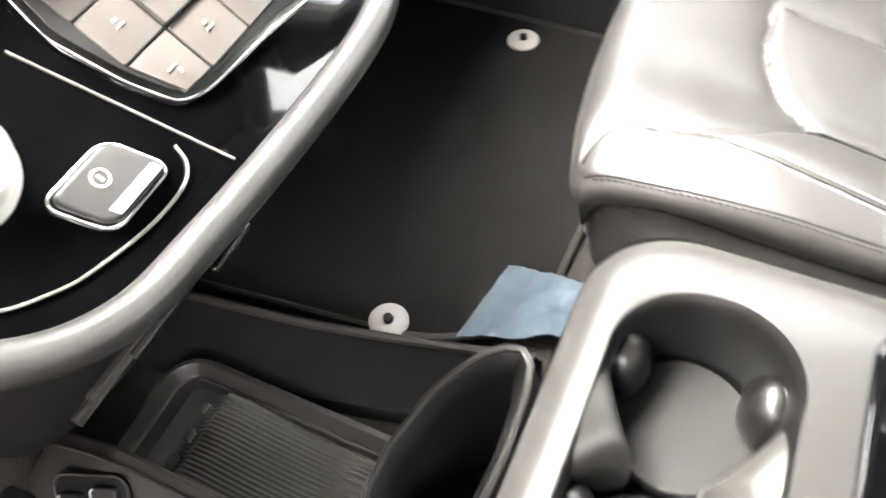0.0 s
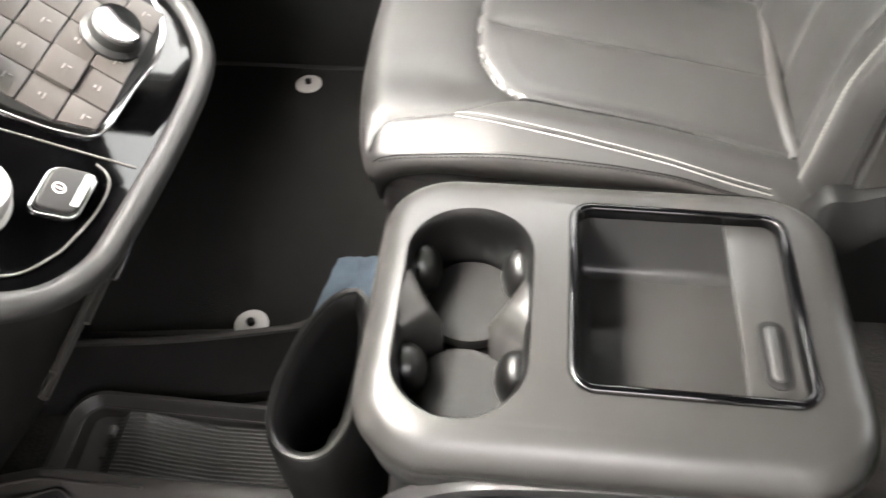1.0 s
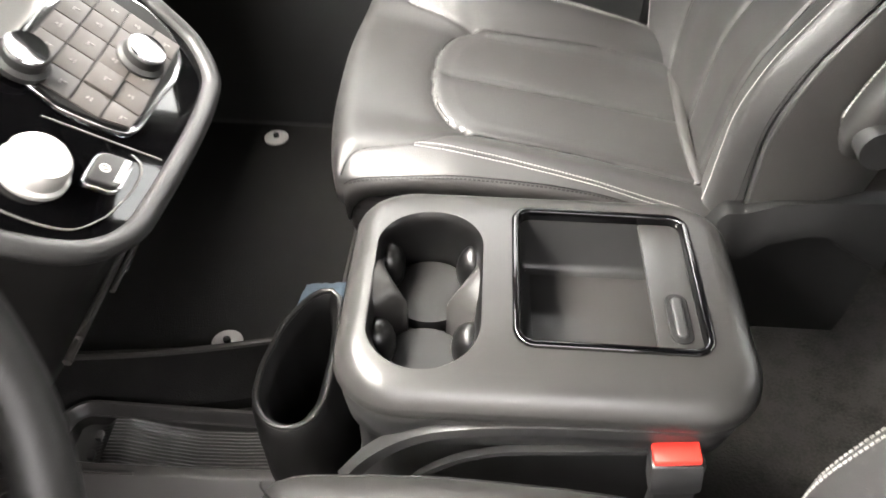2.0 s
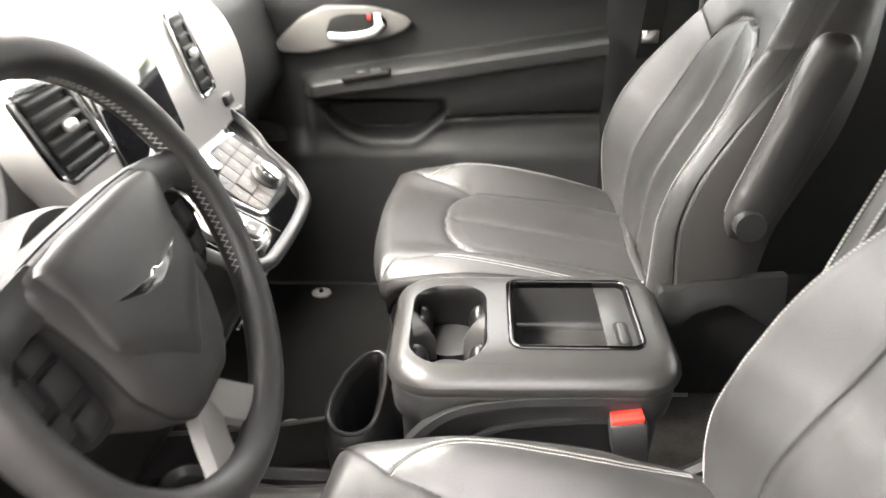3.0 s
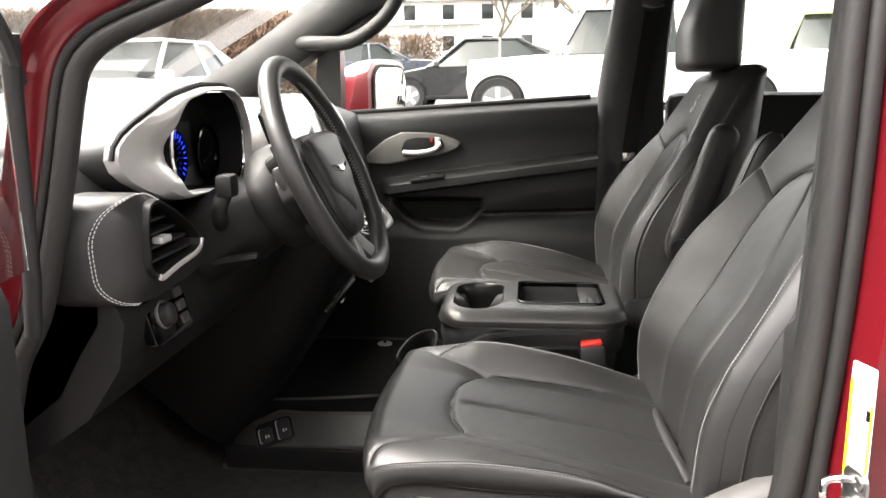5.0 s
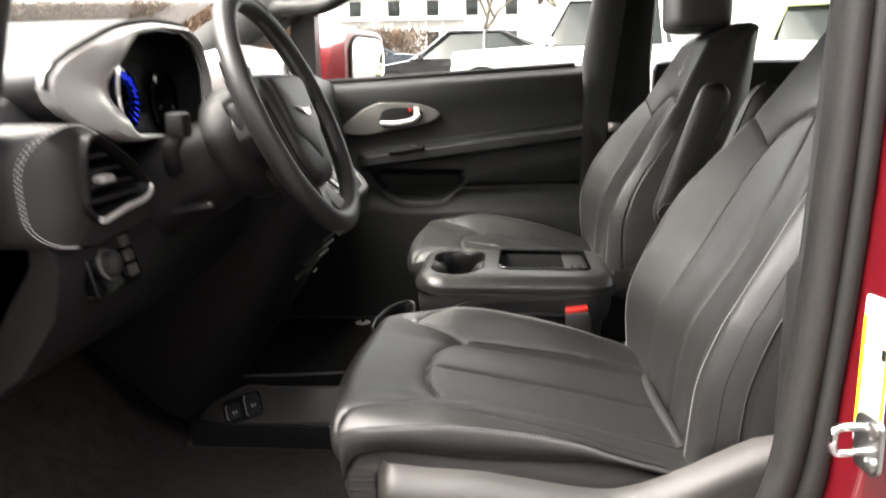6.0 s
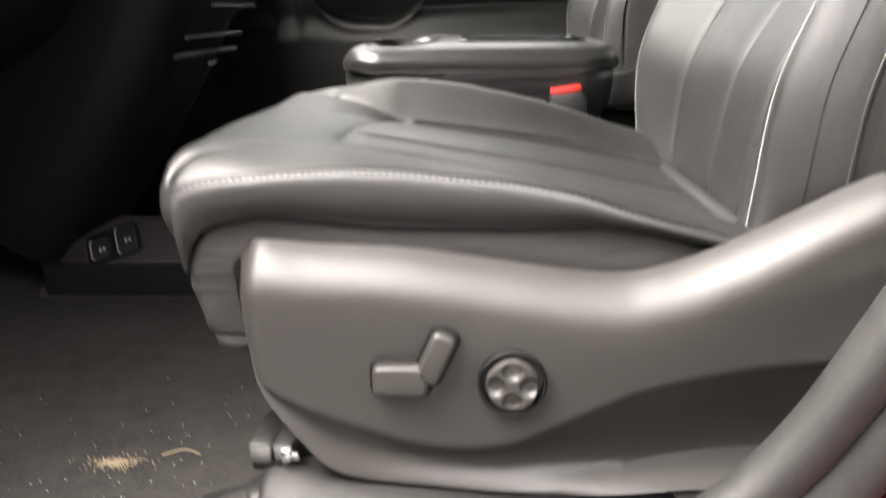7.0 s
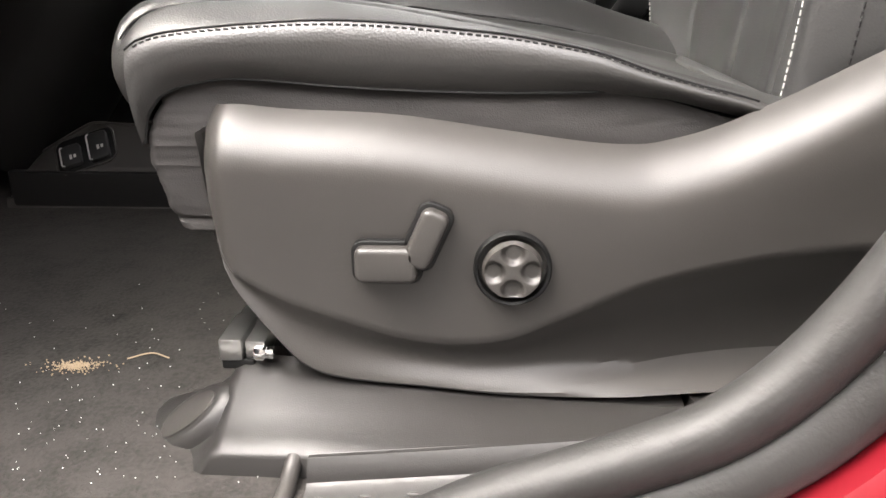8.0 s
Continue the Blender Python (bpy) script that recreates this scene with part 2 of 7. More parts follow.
def resample(loop, c, n):
    """Points of a 2D loop at even angles about c."""
    out = []
    m = len(loop)
    for k in range(n):
        a = 2 * math.pi * k / n
        d = Vector((math.cos(a), math.sin(a)))
        best = 0.01
        for i in range(m):
            p, q = Vector(loop[i]) - Vector(c), Vector(loop[(i + 1) % m]) - Vector(c)
            den = d.x * (q - p).y - d.y * (q - p).x
            if abs(den) < 1e-12:
                continue
            t = (p.x * (q - p).y - p.y * (q - p).x) / den
            s = (p.x * d.y - p.y * d.x) / den
            if t > 0 and -1e-6 <= s <= 1 + 1e-6:
                best = max(best, t)
        out.append((c[0] + d.x * best, c[1] + d.y * best))
    return out


def soften(loop, k=2):
    for _ in range(k):
        loop = [tuple(0.25 * Vector(loop[i - 1]) + 0.5 * Vector(loop[i]) + 0.25 * Vector(loop[(i + 1) % len(loop)])) for i in range(len(loop))]
    return loop


# ---- ground and the car's shell ----
def ground_z(y):
    return -0.36 + 0.042 * y


ASPHALT = material("asphalt", (0.062, 0.061, 0.059), 0.85, grain=0.6, scale=60, vary=0.25, patch=0.6)
bm = bmesh.new()
for sx, sy in ((-1, -1), (1, -1), (1, 1), (-1, 1)):
    bm.verts.new((sx * 300, sy * 300, ground_z(sy * 300)))
bm.faces.new(bm.verts[:])
tagged(part("ground", bm, ASPHALT), "grey asphalt car park", "ground", kind="structure")


def sky_block_wall(name, c, size):
    return tagged(part(name, box(c, size, 0.02), WALLMAT), "unseen plain grey wall added to hold off low sky light", "wall", kind="structure")


# Walls out of view, added to keep low sky light out of the cabin
WALLMAT = material("sky_block_wall", (0.13, 0.12, 0.11), 0.85, grain=0.4, scale=40, vary=0.2, patch=0.8)
sky_block_wall("wall_unseen_left", (2.0, -4.6, 1.5), (34.0, 0.3, 4.6))
sky_block_wall("wall_unseen_front", (-9.0, 1.6, 2.6), (0.3, 12.0, 6.8))


def shell(name, bm, mat, label, category="car body"):
    return tagged(part(name, bm, mat), label, category, kind="structure")


# carpeted floor pan with toe board
def floor_z(x, y):
    z = 0.050 + 0.004 * noise.noise((x * 3, y * 3, 0.2)) + 0.0015 * noise.noise((x * 22, y * 22, 1.2))
    z += 0.55 * sstep(-0.80, -1.25, x) if x < -0.8 else 0
    return z


xs = [-1.25 + 0.03 * i for i in range(120)]
ys = [0.02 + 0.033 * i for i in range(51)]
bm = rings([[(x, y, floor_z(x, y)) for y in ys] for x in xs], closed=False, caps=False)
shell("floor", bm, CARPET, "black carpeted car floor with some grit", "car floor")
shell("floor_pan", box((0.55, 0.85, -0.02), (3.7, 1.80, 0.08), 0.01), PLASTIC, "floor pan under the carpet")
shell("ceiling", box((0.95, 0.85, 1.30), (2.90, 1.62, 0.05), 0.02), HEADLINER, "dark grey cloth headliner", "headliner")
shell("roof", box((0.95, 0.85, 1.345), (3.0, 1.74, 0.03), 0.012), RED, "dark red roof skin", "car roof")
shell("wall_rear", box((2.42, 0.85, 0.45), (0.06, 1.80, 0.95), 0.02), TRIM, "dark tailgate trim")
shell("firewall", box((-1.30, 0.85, 0.42), (0.05, 1.80, 0.95), 0.02), DARK, "black firewall")

# passenger side: A-pillar, sail post, B-pillar, sliding door, rear pillars
f = [(-1.30, 1.76, 0.80), (-1.01, 1.66, 0.945), (-0.78, 1.62, 1.085), (-0.60, 1.60, 1.205), (-0.45, 1.57, 1.27)]
shell("pillar_a_right", sweep(f, [(-0.05, -0.125), (0.035, -0.125), (0.050, -0.110), (0.058, -0.06), (0.052, -0.02), (0.030, 0.010), (-0.04, 0.012)], 30), TRIM, "grey A-pillar trim", "pillar")
shell("pillar_sail", rings([[(-0.735, 1.70, 0.78), (-0.640, 1.68, 0.78), (-0.640, 1.75, 0.78), (-0.735, 1.77, 0.78)],
                            [(-0.69, 1.64, 1.13), (-0.622, 1.62, 1.18), (-0.622, 1.68, 1.18), (-0.69, 1.70, 1.13)]]), PLASTIC, "black door window post", "pillar")
loops = []
for z, x0, x1, y in ((0.05, 0.165, 0.42, 1.63), (0.60, 0.172, 0.42, 1.64), (0.66, 0.176, 0.40, 1.655), (0.84, 0.192, 0.395, 1.665), (1.0, 0.212, 0.40, 1.645), (1.18, 0.236, 0.41, 1.61), (1.29, 0.25, 0.42, 1.57)):
    loops.append([(x0, y + 0.03, z), (x0 + 0.02, y + 0.004, z), (x0 + 0.05, y - 0.008, z), (x1 - 0.05, y - 0.008, z), (x1 - 0.01, y + 0.006, z), (x1, y + 0.03, z), (x1, y + 0.11, z), (x0, y + 0.11, z)])
shell("pillar_b_right", rings(loops), TRIM, "dark grey B-pillar trim", "pillar")
shell("pillar_b_filler", box((0.22, 1.735, 0.42), (0.24, 0.10, 0.76), 0.01), PLASTIC, "black door gap seal", "pillar")
shell("wall_slider", box((1.0, 1.72, 0.40), (1.18, 0.12, 0.92), 0.03), TRIM, "dark sliding door trim")
shell("wall_quarter", box((1.95, 1.72, 0.46), (0.90, 0.12, 0.80), 0.03), TRIM, "dark rear quarter trim")
shell("pillar_c_right", box((1.62, 1.68, 1.06), (0.10, 0.10, 0.44), 0.02), TRIM, "dark rear pillar", "pillar")
shell("rail_right", box((0.95, 1.64, 1.26), (2.9, 0.12, 0.06), 0.02), TRIM, "dark roof rail trim")
shell("rail_left", box((0.95, 0.06, 1.27), (2.9, 0.12, 0.06), 0.02), TRIM, "dark roof rail trim")
shell("header", box((-0.47, 0.85, 1.28), (0.10, 1.55, 0.05), 0.02), HEADLINER, "windscreen header")

# driver's side behind the front door
shell("wall_left", box((1.40, -0.02, 0.46), (1.85, 0.12, 0.82), 0.03), TRIM, "dark trim of the rear left side")
shell("wall_left_skin", box((1.44, -0.11, 0.42), (1.95, 0.05, 0.90), 0.02), RED, "dark red rear left side")

# glazing
def pane(name, pts, mat):
    bm = bmesh.new()
    v = [bm.verts.new(p) for p in pts]
    fc = bm.faces.new(v)
    bm.normal_update()
    ext = bmesh.ops.extrude_face_region(bm, geom=[fc])
    bmesh.ops.translate(bm, verts=[e for e in ext["geom"] if isinstance(e, bmesh.types.BMVert)], vec=fc.normal * 0.004)
    ob = tagged(part(name, bm, mat, smooth=False), "car window glass", "window", kind="structure")
    ob.visible_shadow = mat is DARKGLASS
    return ob


pane("window_1", [(-1.32, 0.02, 0.86), (-1.32, 1.72, 0.86), (-0.50, 1.58, 1.285), (-0.50, 0.12, 1.285)], TINTGLASS)
pane("window_2", [(-0.63, 1.745, 0.80), (0.20, 1.735, 0.845), (0.25, 1.66, 1.24), (-0.50, 1.66, 1.24)], TINTGLASS)
pane("window_3", [(0.40, 1.745, 0.85), (1.60, 1.745, 0.86), (1.60, 1.67, 1.25), (0.42, 1.67, 1.25)], DARKGLASS)
pane("window_4", [(1.66, 1.745, 0.86), (2.38, 1.745, 0.86), (2.38, 1.67, 1.25), (1.66, 1.67, 1.25)], DARKGLASS)
# Rear and left panes, out of view: dark glass added to block sky light
pane("window_6", [(2.43, 0.02, 0.90), (2.43, 1.70, 0.90), (2.40, 1.62, 1.29), (2.40, 0.10, 1.29)], DARKGLASS)
pane("window_7", [(0.50, -0.03, 0.86), (2.40, -0.03, 0.86), (2.40, 0.04, 1.25), (0.50, 0.04, 1.25)], DARKGLASS)
pane("window_5", [(-1.10, 1.755, 0.86), (-0.735, 1.755, 0.80), (-0.69, 1.69, 1.12)], TINTGLASS)

# door opening on the driver's side: rubber weatherstrip, inner trim, red jamb
BLINE = [(0.325, 0.03, 1.24), (0.306, -0.005, 0.98), (0.297, -0.018, 0.74), (0.283, -0.020, 0.51), (0.264, -0.018, 0.375), (0.222, -0.008, 0.265), (0.182, 0.0, 0.190),
         (0.135, 0.0, 0.143), (0.075, 0.0, 0.113), (0.0, 0.0, 0.084), (-0.07, 0.0, 0.050), (-0.18, 0.0, 0.012), (-0.40, -0.01, 0.005), (-0.62, -0.03, 0.055)]
ALINE = [(-0.62, -0.03, 0.055), (-0.672, -0.045, 0.22), (-0.690, -0.05, 0.40), (-0.664, -0.05, 0.54), (-0.622, -0.05, 0.622), (-0.598, -0.05, 0.70), (-0.580, -0.05, 0.765), (-0.563, -0.05, 0.835),
         (-0.550, -0.05, 0.890), (-0.537, -0.05, 0.921), (-0.513, -0.048, 0.945), (-0.480, -0.045, 0.962), (-0.430, -0.04, 0.982), (-0.34, 0.0, 1.03), (-0.20, 0.03, 1.10), (0.05, 0.05, 1.19), (0.325, 0.03, 1.24)]
LOOP = smooth_path(BLINE, 90) + smooth_path(ALINE, 70)[1:-1]
mid = Vector((-0.15, 0, 0.6))


def around(section):
    """Carry a section (outwards in the opening's plane, inwards across the car) round the door opening."""
    loops = []
    n = len(LOOP)
    for i, p in enumerate(LOOP):
        d = (LOOP[(i + 2) % n] - LOOP[i - 2])
        d.y = 0
        d.normalize()
        o = Vector((d.z, 0, -d.x))
        if o.dot(Vector((p.x - mid.x, 0, p.z - mid.z))) < 0:
            o = -o
        fore = sstep(-0.15, -0.40, p.x) * sstep(0.25, 0.5, p.z)
        wide = 0.5 - 0.452 * fore
        low = sstep(0.50, 0.22, p.z) if p.x > -0.3 else 0.0
        loops.append([p + o * min(a * (1 + 0.75 * low) * (1 - 0.45 * fore) if a > 0 else a, wide) + Vector((0, b * (1 - 0.85 * low) * (1 - 0.5 * fore) if b > 0.02 else b * (1 - 0.68 * fore) if b < -0.025 else b, 0)) for a, b in section])
    loops.append(loops[0])
    bm = rings(loops, caps=False)
    bmesh.ops.remove_doubles(bm, verts=bm.verts[:], dist=1e-6)
    return bm


lip = [(-0.013 + 0.013 * (1 - math.cos(a)), 0.004 - 0.022 * math.sin(a)) for a in [math.pi * k / 8 for k in range(9)]]
strip = thing("weatherstrip", "grey rubber weatherstrip round the open door frame", "weatherstrip", (0, 0, 0.05), kind="structure")
part("bulb_seal", around([(0.0145 * math.cos(a), -0.003 + 0.018 * math.sin(a)) for a in [math.pi * (0.20 - 1.40 * k / 14) for k in range(15)]]), RUBBER, strip).location.z = -0.05
part("seal_lip", around([(0.011, -0.008), (0.013, -0.015), (0.018, -0.020), (0.024, -0.0215), (0.030, -0.019), (0.034, -0.013), (0.036, -0.002), (0.012, 0.004)]), RUBBER, strip).location.z = -0.05
shell("door_frame", around([(0.034, 0.0), (0.036, -0.030), (0.050, -0.052), (0.072, -0.058), (0.082, -0.066), (0.088, -0.115), (0.11, -0.135), (0.20, -0.14), (0.20, -0.06), (0.10, 0.0)]), RED, "dark red painted door frame", "door frame")
shell("frame_trim", around([(-0.006, 0.010), (-0.004, 0.045), (0.006, 0.070), (0.030, 0.085), (0.12, 0.090), (0.12, 0.03), (0.03, 0.012)]), TRIM, "grey-black inner pillar and sill trim", "trim")

# seat-belt trim of the B-pillar and its lower cover
loops = []
for z, x0, x1 in ((0.30, 0.300, 0.46), (0.585, 0.300, 0.46), (0.60, 0.312, 0.46), (0.98, 0.326, 0.47), (1.25, 0.345, 0.48)):
    loops.append([(x0, 0.012, z), (x0 - 0.016, 0.055, z), (x0 - 0.010, 0.082, z), (x0 + 0.02, 0.095, z), (x1, 0.10, z), (x1, 0.012, z)])
shell("pillar_b_left", rings(loops), TRIM, "grey-black B-pillar trim", "pillar")

# sill: seat riser cover, scuff plate, joint
sill = thing("sill_trim", "grey-black plastic sill cover with scuff plate", "sill trim", (0, 0.09, 0.05), kind="structure")
FOOT = [(-0.126, 0.067), (-0.026, 0.077), (0.082, 0.089), (0.16, 0.105), (0.30, 0.130)]


def foot_z(x):
    return linear(x, FOOT)


loops = []
for x, k in [(-0.268, 0.0), (-0.262, 0.10), (-0.245, 0.22), (-0.222, 0.36), (-0.206, 0.62), (-0.198, 0.92), (-0.190, 1.0), (-0.126, 1.0), (-0.05, 0.99), (0.0, 0.98), (0.08, 0.97), (0.146, 0.96)]:
    h = 0.050 + (linear(x, [(-0.19, 0.0975), (-0.05, 0.0875), (0.0, 0.0825), (0.05, 0.080), (0.15, 0.076)]) - 0.050) * k
    zf = 0.030 + (foot_z(x) - 0.030) * k
    loops.append([(x, 0.150, 0.046), (x, 0.150, h), (x, 0.134, h + 0.001), (x, 0.124, h - 0.002), (x, 0.112, zf + (h - zf) * 0.80), (x, 0.094, zf + (h - zf) * 0.42), (x, 0.074, zf + (h - zf) * 0.14), (x, 0.060, zf), (x, 0.057, zf - 0.004), (x, 0.056, 0.0)])
ob = part("riser_cover", rings(loops), RISER, sill, "grey plastic riser cover")
ob.location = (0, -0.09, -0.05)
loops = [[(x, y, z + (0.004 if x > 0.2 else 0)) for y, z in ((0.150, 0.046), (0.150, 0.080), (0.134, 0.081), (0.124, 0.081), (0.112, 0.085), (0.094, 0.092), (0.074, 0.100), (0.060, 0.102), (0.058, 0.0))] for x in (0.150, 0.25, 0.5)]
part("rear_cover", rings(loops), RISER, sill).location = (0, -0.09, -0.05)
loops = []
for i in range(13):
    x = -0.126 + 0.034 * i
    zf = foot_z(x)
    loops.append([(x, 0.060, zf - 0.03), (x, 0.0555, zf + 0.002), (x, 0.052, zf + 0.002), (x, 0.046, zf - 0.006), (x, 0.044, zf - 0.013), (x, 0.041, zf - 0.015), (x, 0.020, zf - 0.017), (x, -0.03, zf - 0.022), (x, -0.03, zf - 0.05)])
plate = part("scuff_plate", rings(loops), RISER, sill, "scuff plate with raised studs")
plate.location = (0, -0.09, -0.05)
studs = bmesh.new()
for i in range(15):
    x = -0.115 + 0.016 * i
    bmesh.ops.create_uvsphere(studs, u_segments=8, v_segments=5, radius=0.0024, matrix=Matrix.Translation((x, 0.030 - 0.008 * (i % 2), foot_z(x) - 0.0158)) @ Matrix.Diagonal((1.7, 0.6, 0.5, 1)))
part("studs", studs, SHIELD, plate)
part("plate_stop", tube([(-0.138, 0.062, 0.062), (-0.139, 0.045, 0.054), (-0.140, 0.010, 0.046)], 0.0065, 12, 10), SHIELD, plate)
PLUG = pose(-0.232, 0.108, 0.0655, 20, -36, 0)
lobe = rings([[PLUG @ Vector((rx * math.cos(a), ry * math.sin(a), z)) for a in [2 * math.pi * k / 32 for k in range(32)]]
              for rx, ry, z in ((0.052, 0.046, -0.075), (0.050, 0.040, -0.045), (0.047, 0.032, -0.020), (0.043, 0.026, -0.007), (0.038, 0.021, -0.0015), (0.033, 0.0165, 0.0))])
part("riser_toe", lobe, RISER, sill).location = (0, -0.09, -0.05)
pl = part("access_plug", prism([(0.030 * math.cos(a), 0.014 * math.sin(a)) for a in [2 * math.pi * k / 28 for k in range(28)]], -0.003, 0.0014, PLUG, 0.0005), SHIELD, sill)
pl.location = (0, -0.09, -0.05)

# warning label and door latch on the jamb
lab = thing("jamb_sticker", "white and yellow information sticker on red door jamb", "sticker", (0.335, -0.085, 0.55))
R = pose(0.320, -0.088, 0.525, 90, 0, -72)
part("sheet", prism(rrect(0, 0, 0.036, 0.150, 0.003), 0, 0.001, R, 0.0004), WHITE, lab).location = (-0.335, 0.085, -0.55)
for sx, w, h, y0 in ((-0.0155, 0.004, 0.11, 0.0), (0.0155, 0.004, 0.10, -0.015)):
    part("yellow_band", box((sx, y0, 0.0014), (w, h, 0.0006), 0, R), YELLOW, lab).location = (-0.335, 0.085, -0.55)
part("symbol", prism(rrect(-0.010, -0.055, 0.008, 0.010, 0.003), 0.001, 0.0018, R, 0.0003), INK, lab).location = (-0.335, 0.085, -0.55)
part("symbol", box((0.012, 0.022, 0.0014), (0.006, 0.012, 0.0008), 0, R), INK, lab).location = (-0.335, 0.085, -0.55)
lat = thing("door_striker", "bare metal door striker bolted to the jamb", "door striker", (0.33, -0.10, 0.45))
q = pose(0.318, -0.100, 0.458, 90, 0, -80)
part("plate", prism(rrect(0, 0, 0.042, 0.058, 0.012), 0, 0.004, q, 0.001), STEEL, lat).location = (-0.33, 0.10, -0.45)
part("loop", tube([q @ Vector(p) for p in ((-0.012, 0.012, 0), (-0.012, 0.012, 0.026), (-0.010, 0.0, 0.032), (-0.012, -0.014, 0.026), (-0.012, -0.014, 0))], 0.0045, 24, 10, up=(0.3, 1, 0.2)), CHROME, lat).location = (-0.33, 0.10, -0.45)
for sy in (-0.018, 0.018):
    part("screw", lathe([(0.008, 0.004), (0.008, 0.007), (0.005, 0.009)], 18, q @ Matrix.Translation((0.010, sy, 0))), STEEL, lat).location = (-0.33, 0.10, -0.45)

# driver's door, swung wide open on its front hinges
dm = pose(-0.582, -0.118, 0.0, 0, 0, -72)
door = thing("driver_door", "dark red driver door with black trim, swung wide open", "car door", (-0.60, -0.14, 0.05))


def dput(name, bm, mat, label="", parent=None):
    bm.transform(Matrix.Translation((0.60, 0.14, -0.05)) @ dm)
    return part(name, bm, mat, parent or door, label)


dput("skin", box((0.56, -0.105, 0.36), (1.06, 0.05, 0.76), 0.02), RED)
dput("inner_panel", box((0.56, -0.040, 0.355), (1.02, 0.08, 0.71), 0.03), TRIM, "black inner panel")
dput("edge_seal", tube([(-0.008, -0.006, 0.62), (-0.007, -0.003, 0.66), (-0.006, 0.0, 0.70), (0.0, 0.004, 0.86), (0.010, 0.010, 0.95)], 0.010, 40, 10, up=(1, 0, 0)), DARK, "black rubber edge seal")
quarter = dput("quarter_pane", rings([[(0.010, y, 0.70), (0.25, y, 0.72), (0.25, y, 1.04), (0.024, y, 0.93)] for y in (-0.002, 0.002)]), GLASS, "clear quarter pane")
quarter.visible_shadow = False
dput("quarter_frame", tube([(-0.008, 0.008, 0.90), (0.03, 0.010, 0.945), (0.10, 0.010, 0.985), (0.27, 0.010, 1.06)], 0.009, 30, 8), PLASTIC)
dput("window_frame", tube([(0.26, 0.0, 0.72), (0.26, 0.0, 0.90), (0.28, 0.0, 1.05), (0.50, -0.01, 1.18), (0.95, -0.01, 1.22), (1.05, -0.02, 0.74)], 0.020, 50, 8, flat=1.4), PLASTIC)
g = dput("window_pane", box((0.66, -0.012, 0.94), (0.76, 0.005, 0.48), 0), GLASS)
g.visible_shadow = False


# ---- front seats ----
BASE = [(-0.33, 0.366), (-0.25, 0.362), (-0.16, 0.347), (-0.05, 0.328), (0.10, 0.300), (0.27, 0.262)]
BOLSTER = [(-0.32, 0.0), (-0.26, 0.008), (-0.20, 0.024), (-0.12, 0.048), (0.0, 0.052), (0.20, 0.036), (0.27, 0.030)]
# outline of the centre insert, then the seam from its shoulder to the cushion's front corner: tall and low bolster
PANEL = [(0.25, 0.155), (0.10, 0.150), (0.0, 0.144), (-0.06, 0.141), (-0.107, 0.136), (-0.135, 0.112), (-0.152, 0.080), (-0.160, 0.040), (-0.162, 0.0)]
TALL_SEAM = [(-0.107, 0.136), (-0.150, 0.150), (-0.206, 0.170), (-0.253, 0.208), (-0.275, 0.232), (-0.282, 0.250)]
LOW_SEAM = [(-0.107, 0.136), (-0.128, 0.160), (-0.150, 0.182), (-0.178, 0.199), (-0.210, 0.206), (-0.240, 0.212), (-0.258, 0.226), (-0.268, 0.250)]
TALL_ROW = [(-0.203, 0.170), (-0.190, 0.180), (-0.165, 0.196), (-0.113, 0.206), (-0.056, 0.206), (0.0, 0.205), (0.056, 0.206), (0.110, 0.212), (0.180, 0.228)]
LOW_ROW = [(-0.178, 0.201), (-0.115, 0.212), (-0.025, 0.222), (0.060, 0.230), (0.112, 0.234), (0.170, 0.236)]
SIDE = [1]
HALF = 0.25
EDGE = [(-0.30, 0.334), (-0.268, 0.339), (-0.226, 0.346), (-0.166, 0.352), (-0.107, 0.354), (-0.049, 0.350), (0.009, 0.344), (0.066, 0.333), (0.113, 0.318), (0.184, 0.298), (0.27, 0.270)]
SEAM = [(-0.2575, 0.266), (-0.2555, 0.275), (-0.2525, 0.286), (-0.243, 0.2985), (-0.229, 0.306), (-0.199, 0.312), (-0.171, 0.312), (-0.110, 0.307), (-0.050, 0.304), (0.010, 0.303), (0.069, 0.304), (0.098, 0.309), (0.114, 0.316)]
WALL = 0.055


def tall(v):
    """The bolster towards the passenger's side of the car stands higher on either seat."""
    return v * SIDE[0] > 0


def in_insert(x, a):
    return x > -0.162 and a < interp(-x, [(-c[0], c[1]) for c in PANEL])


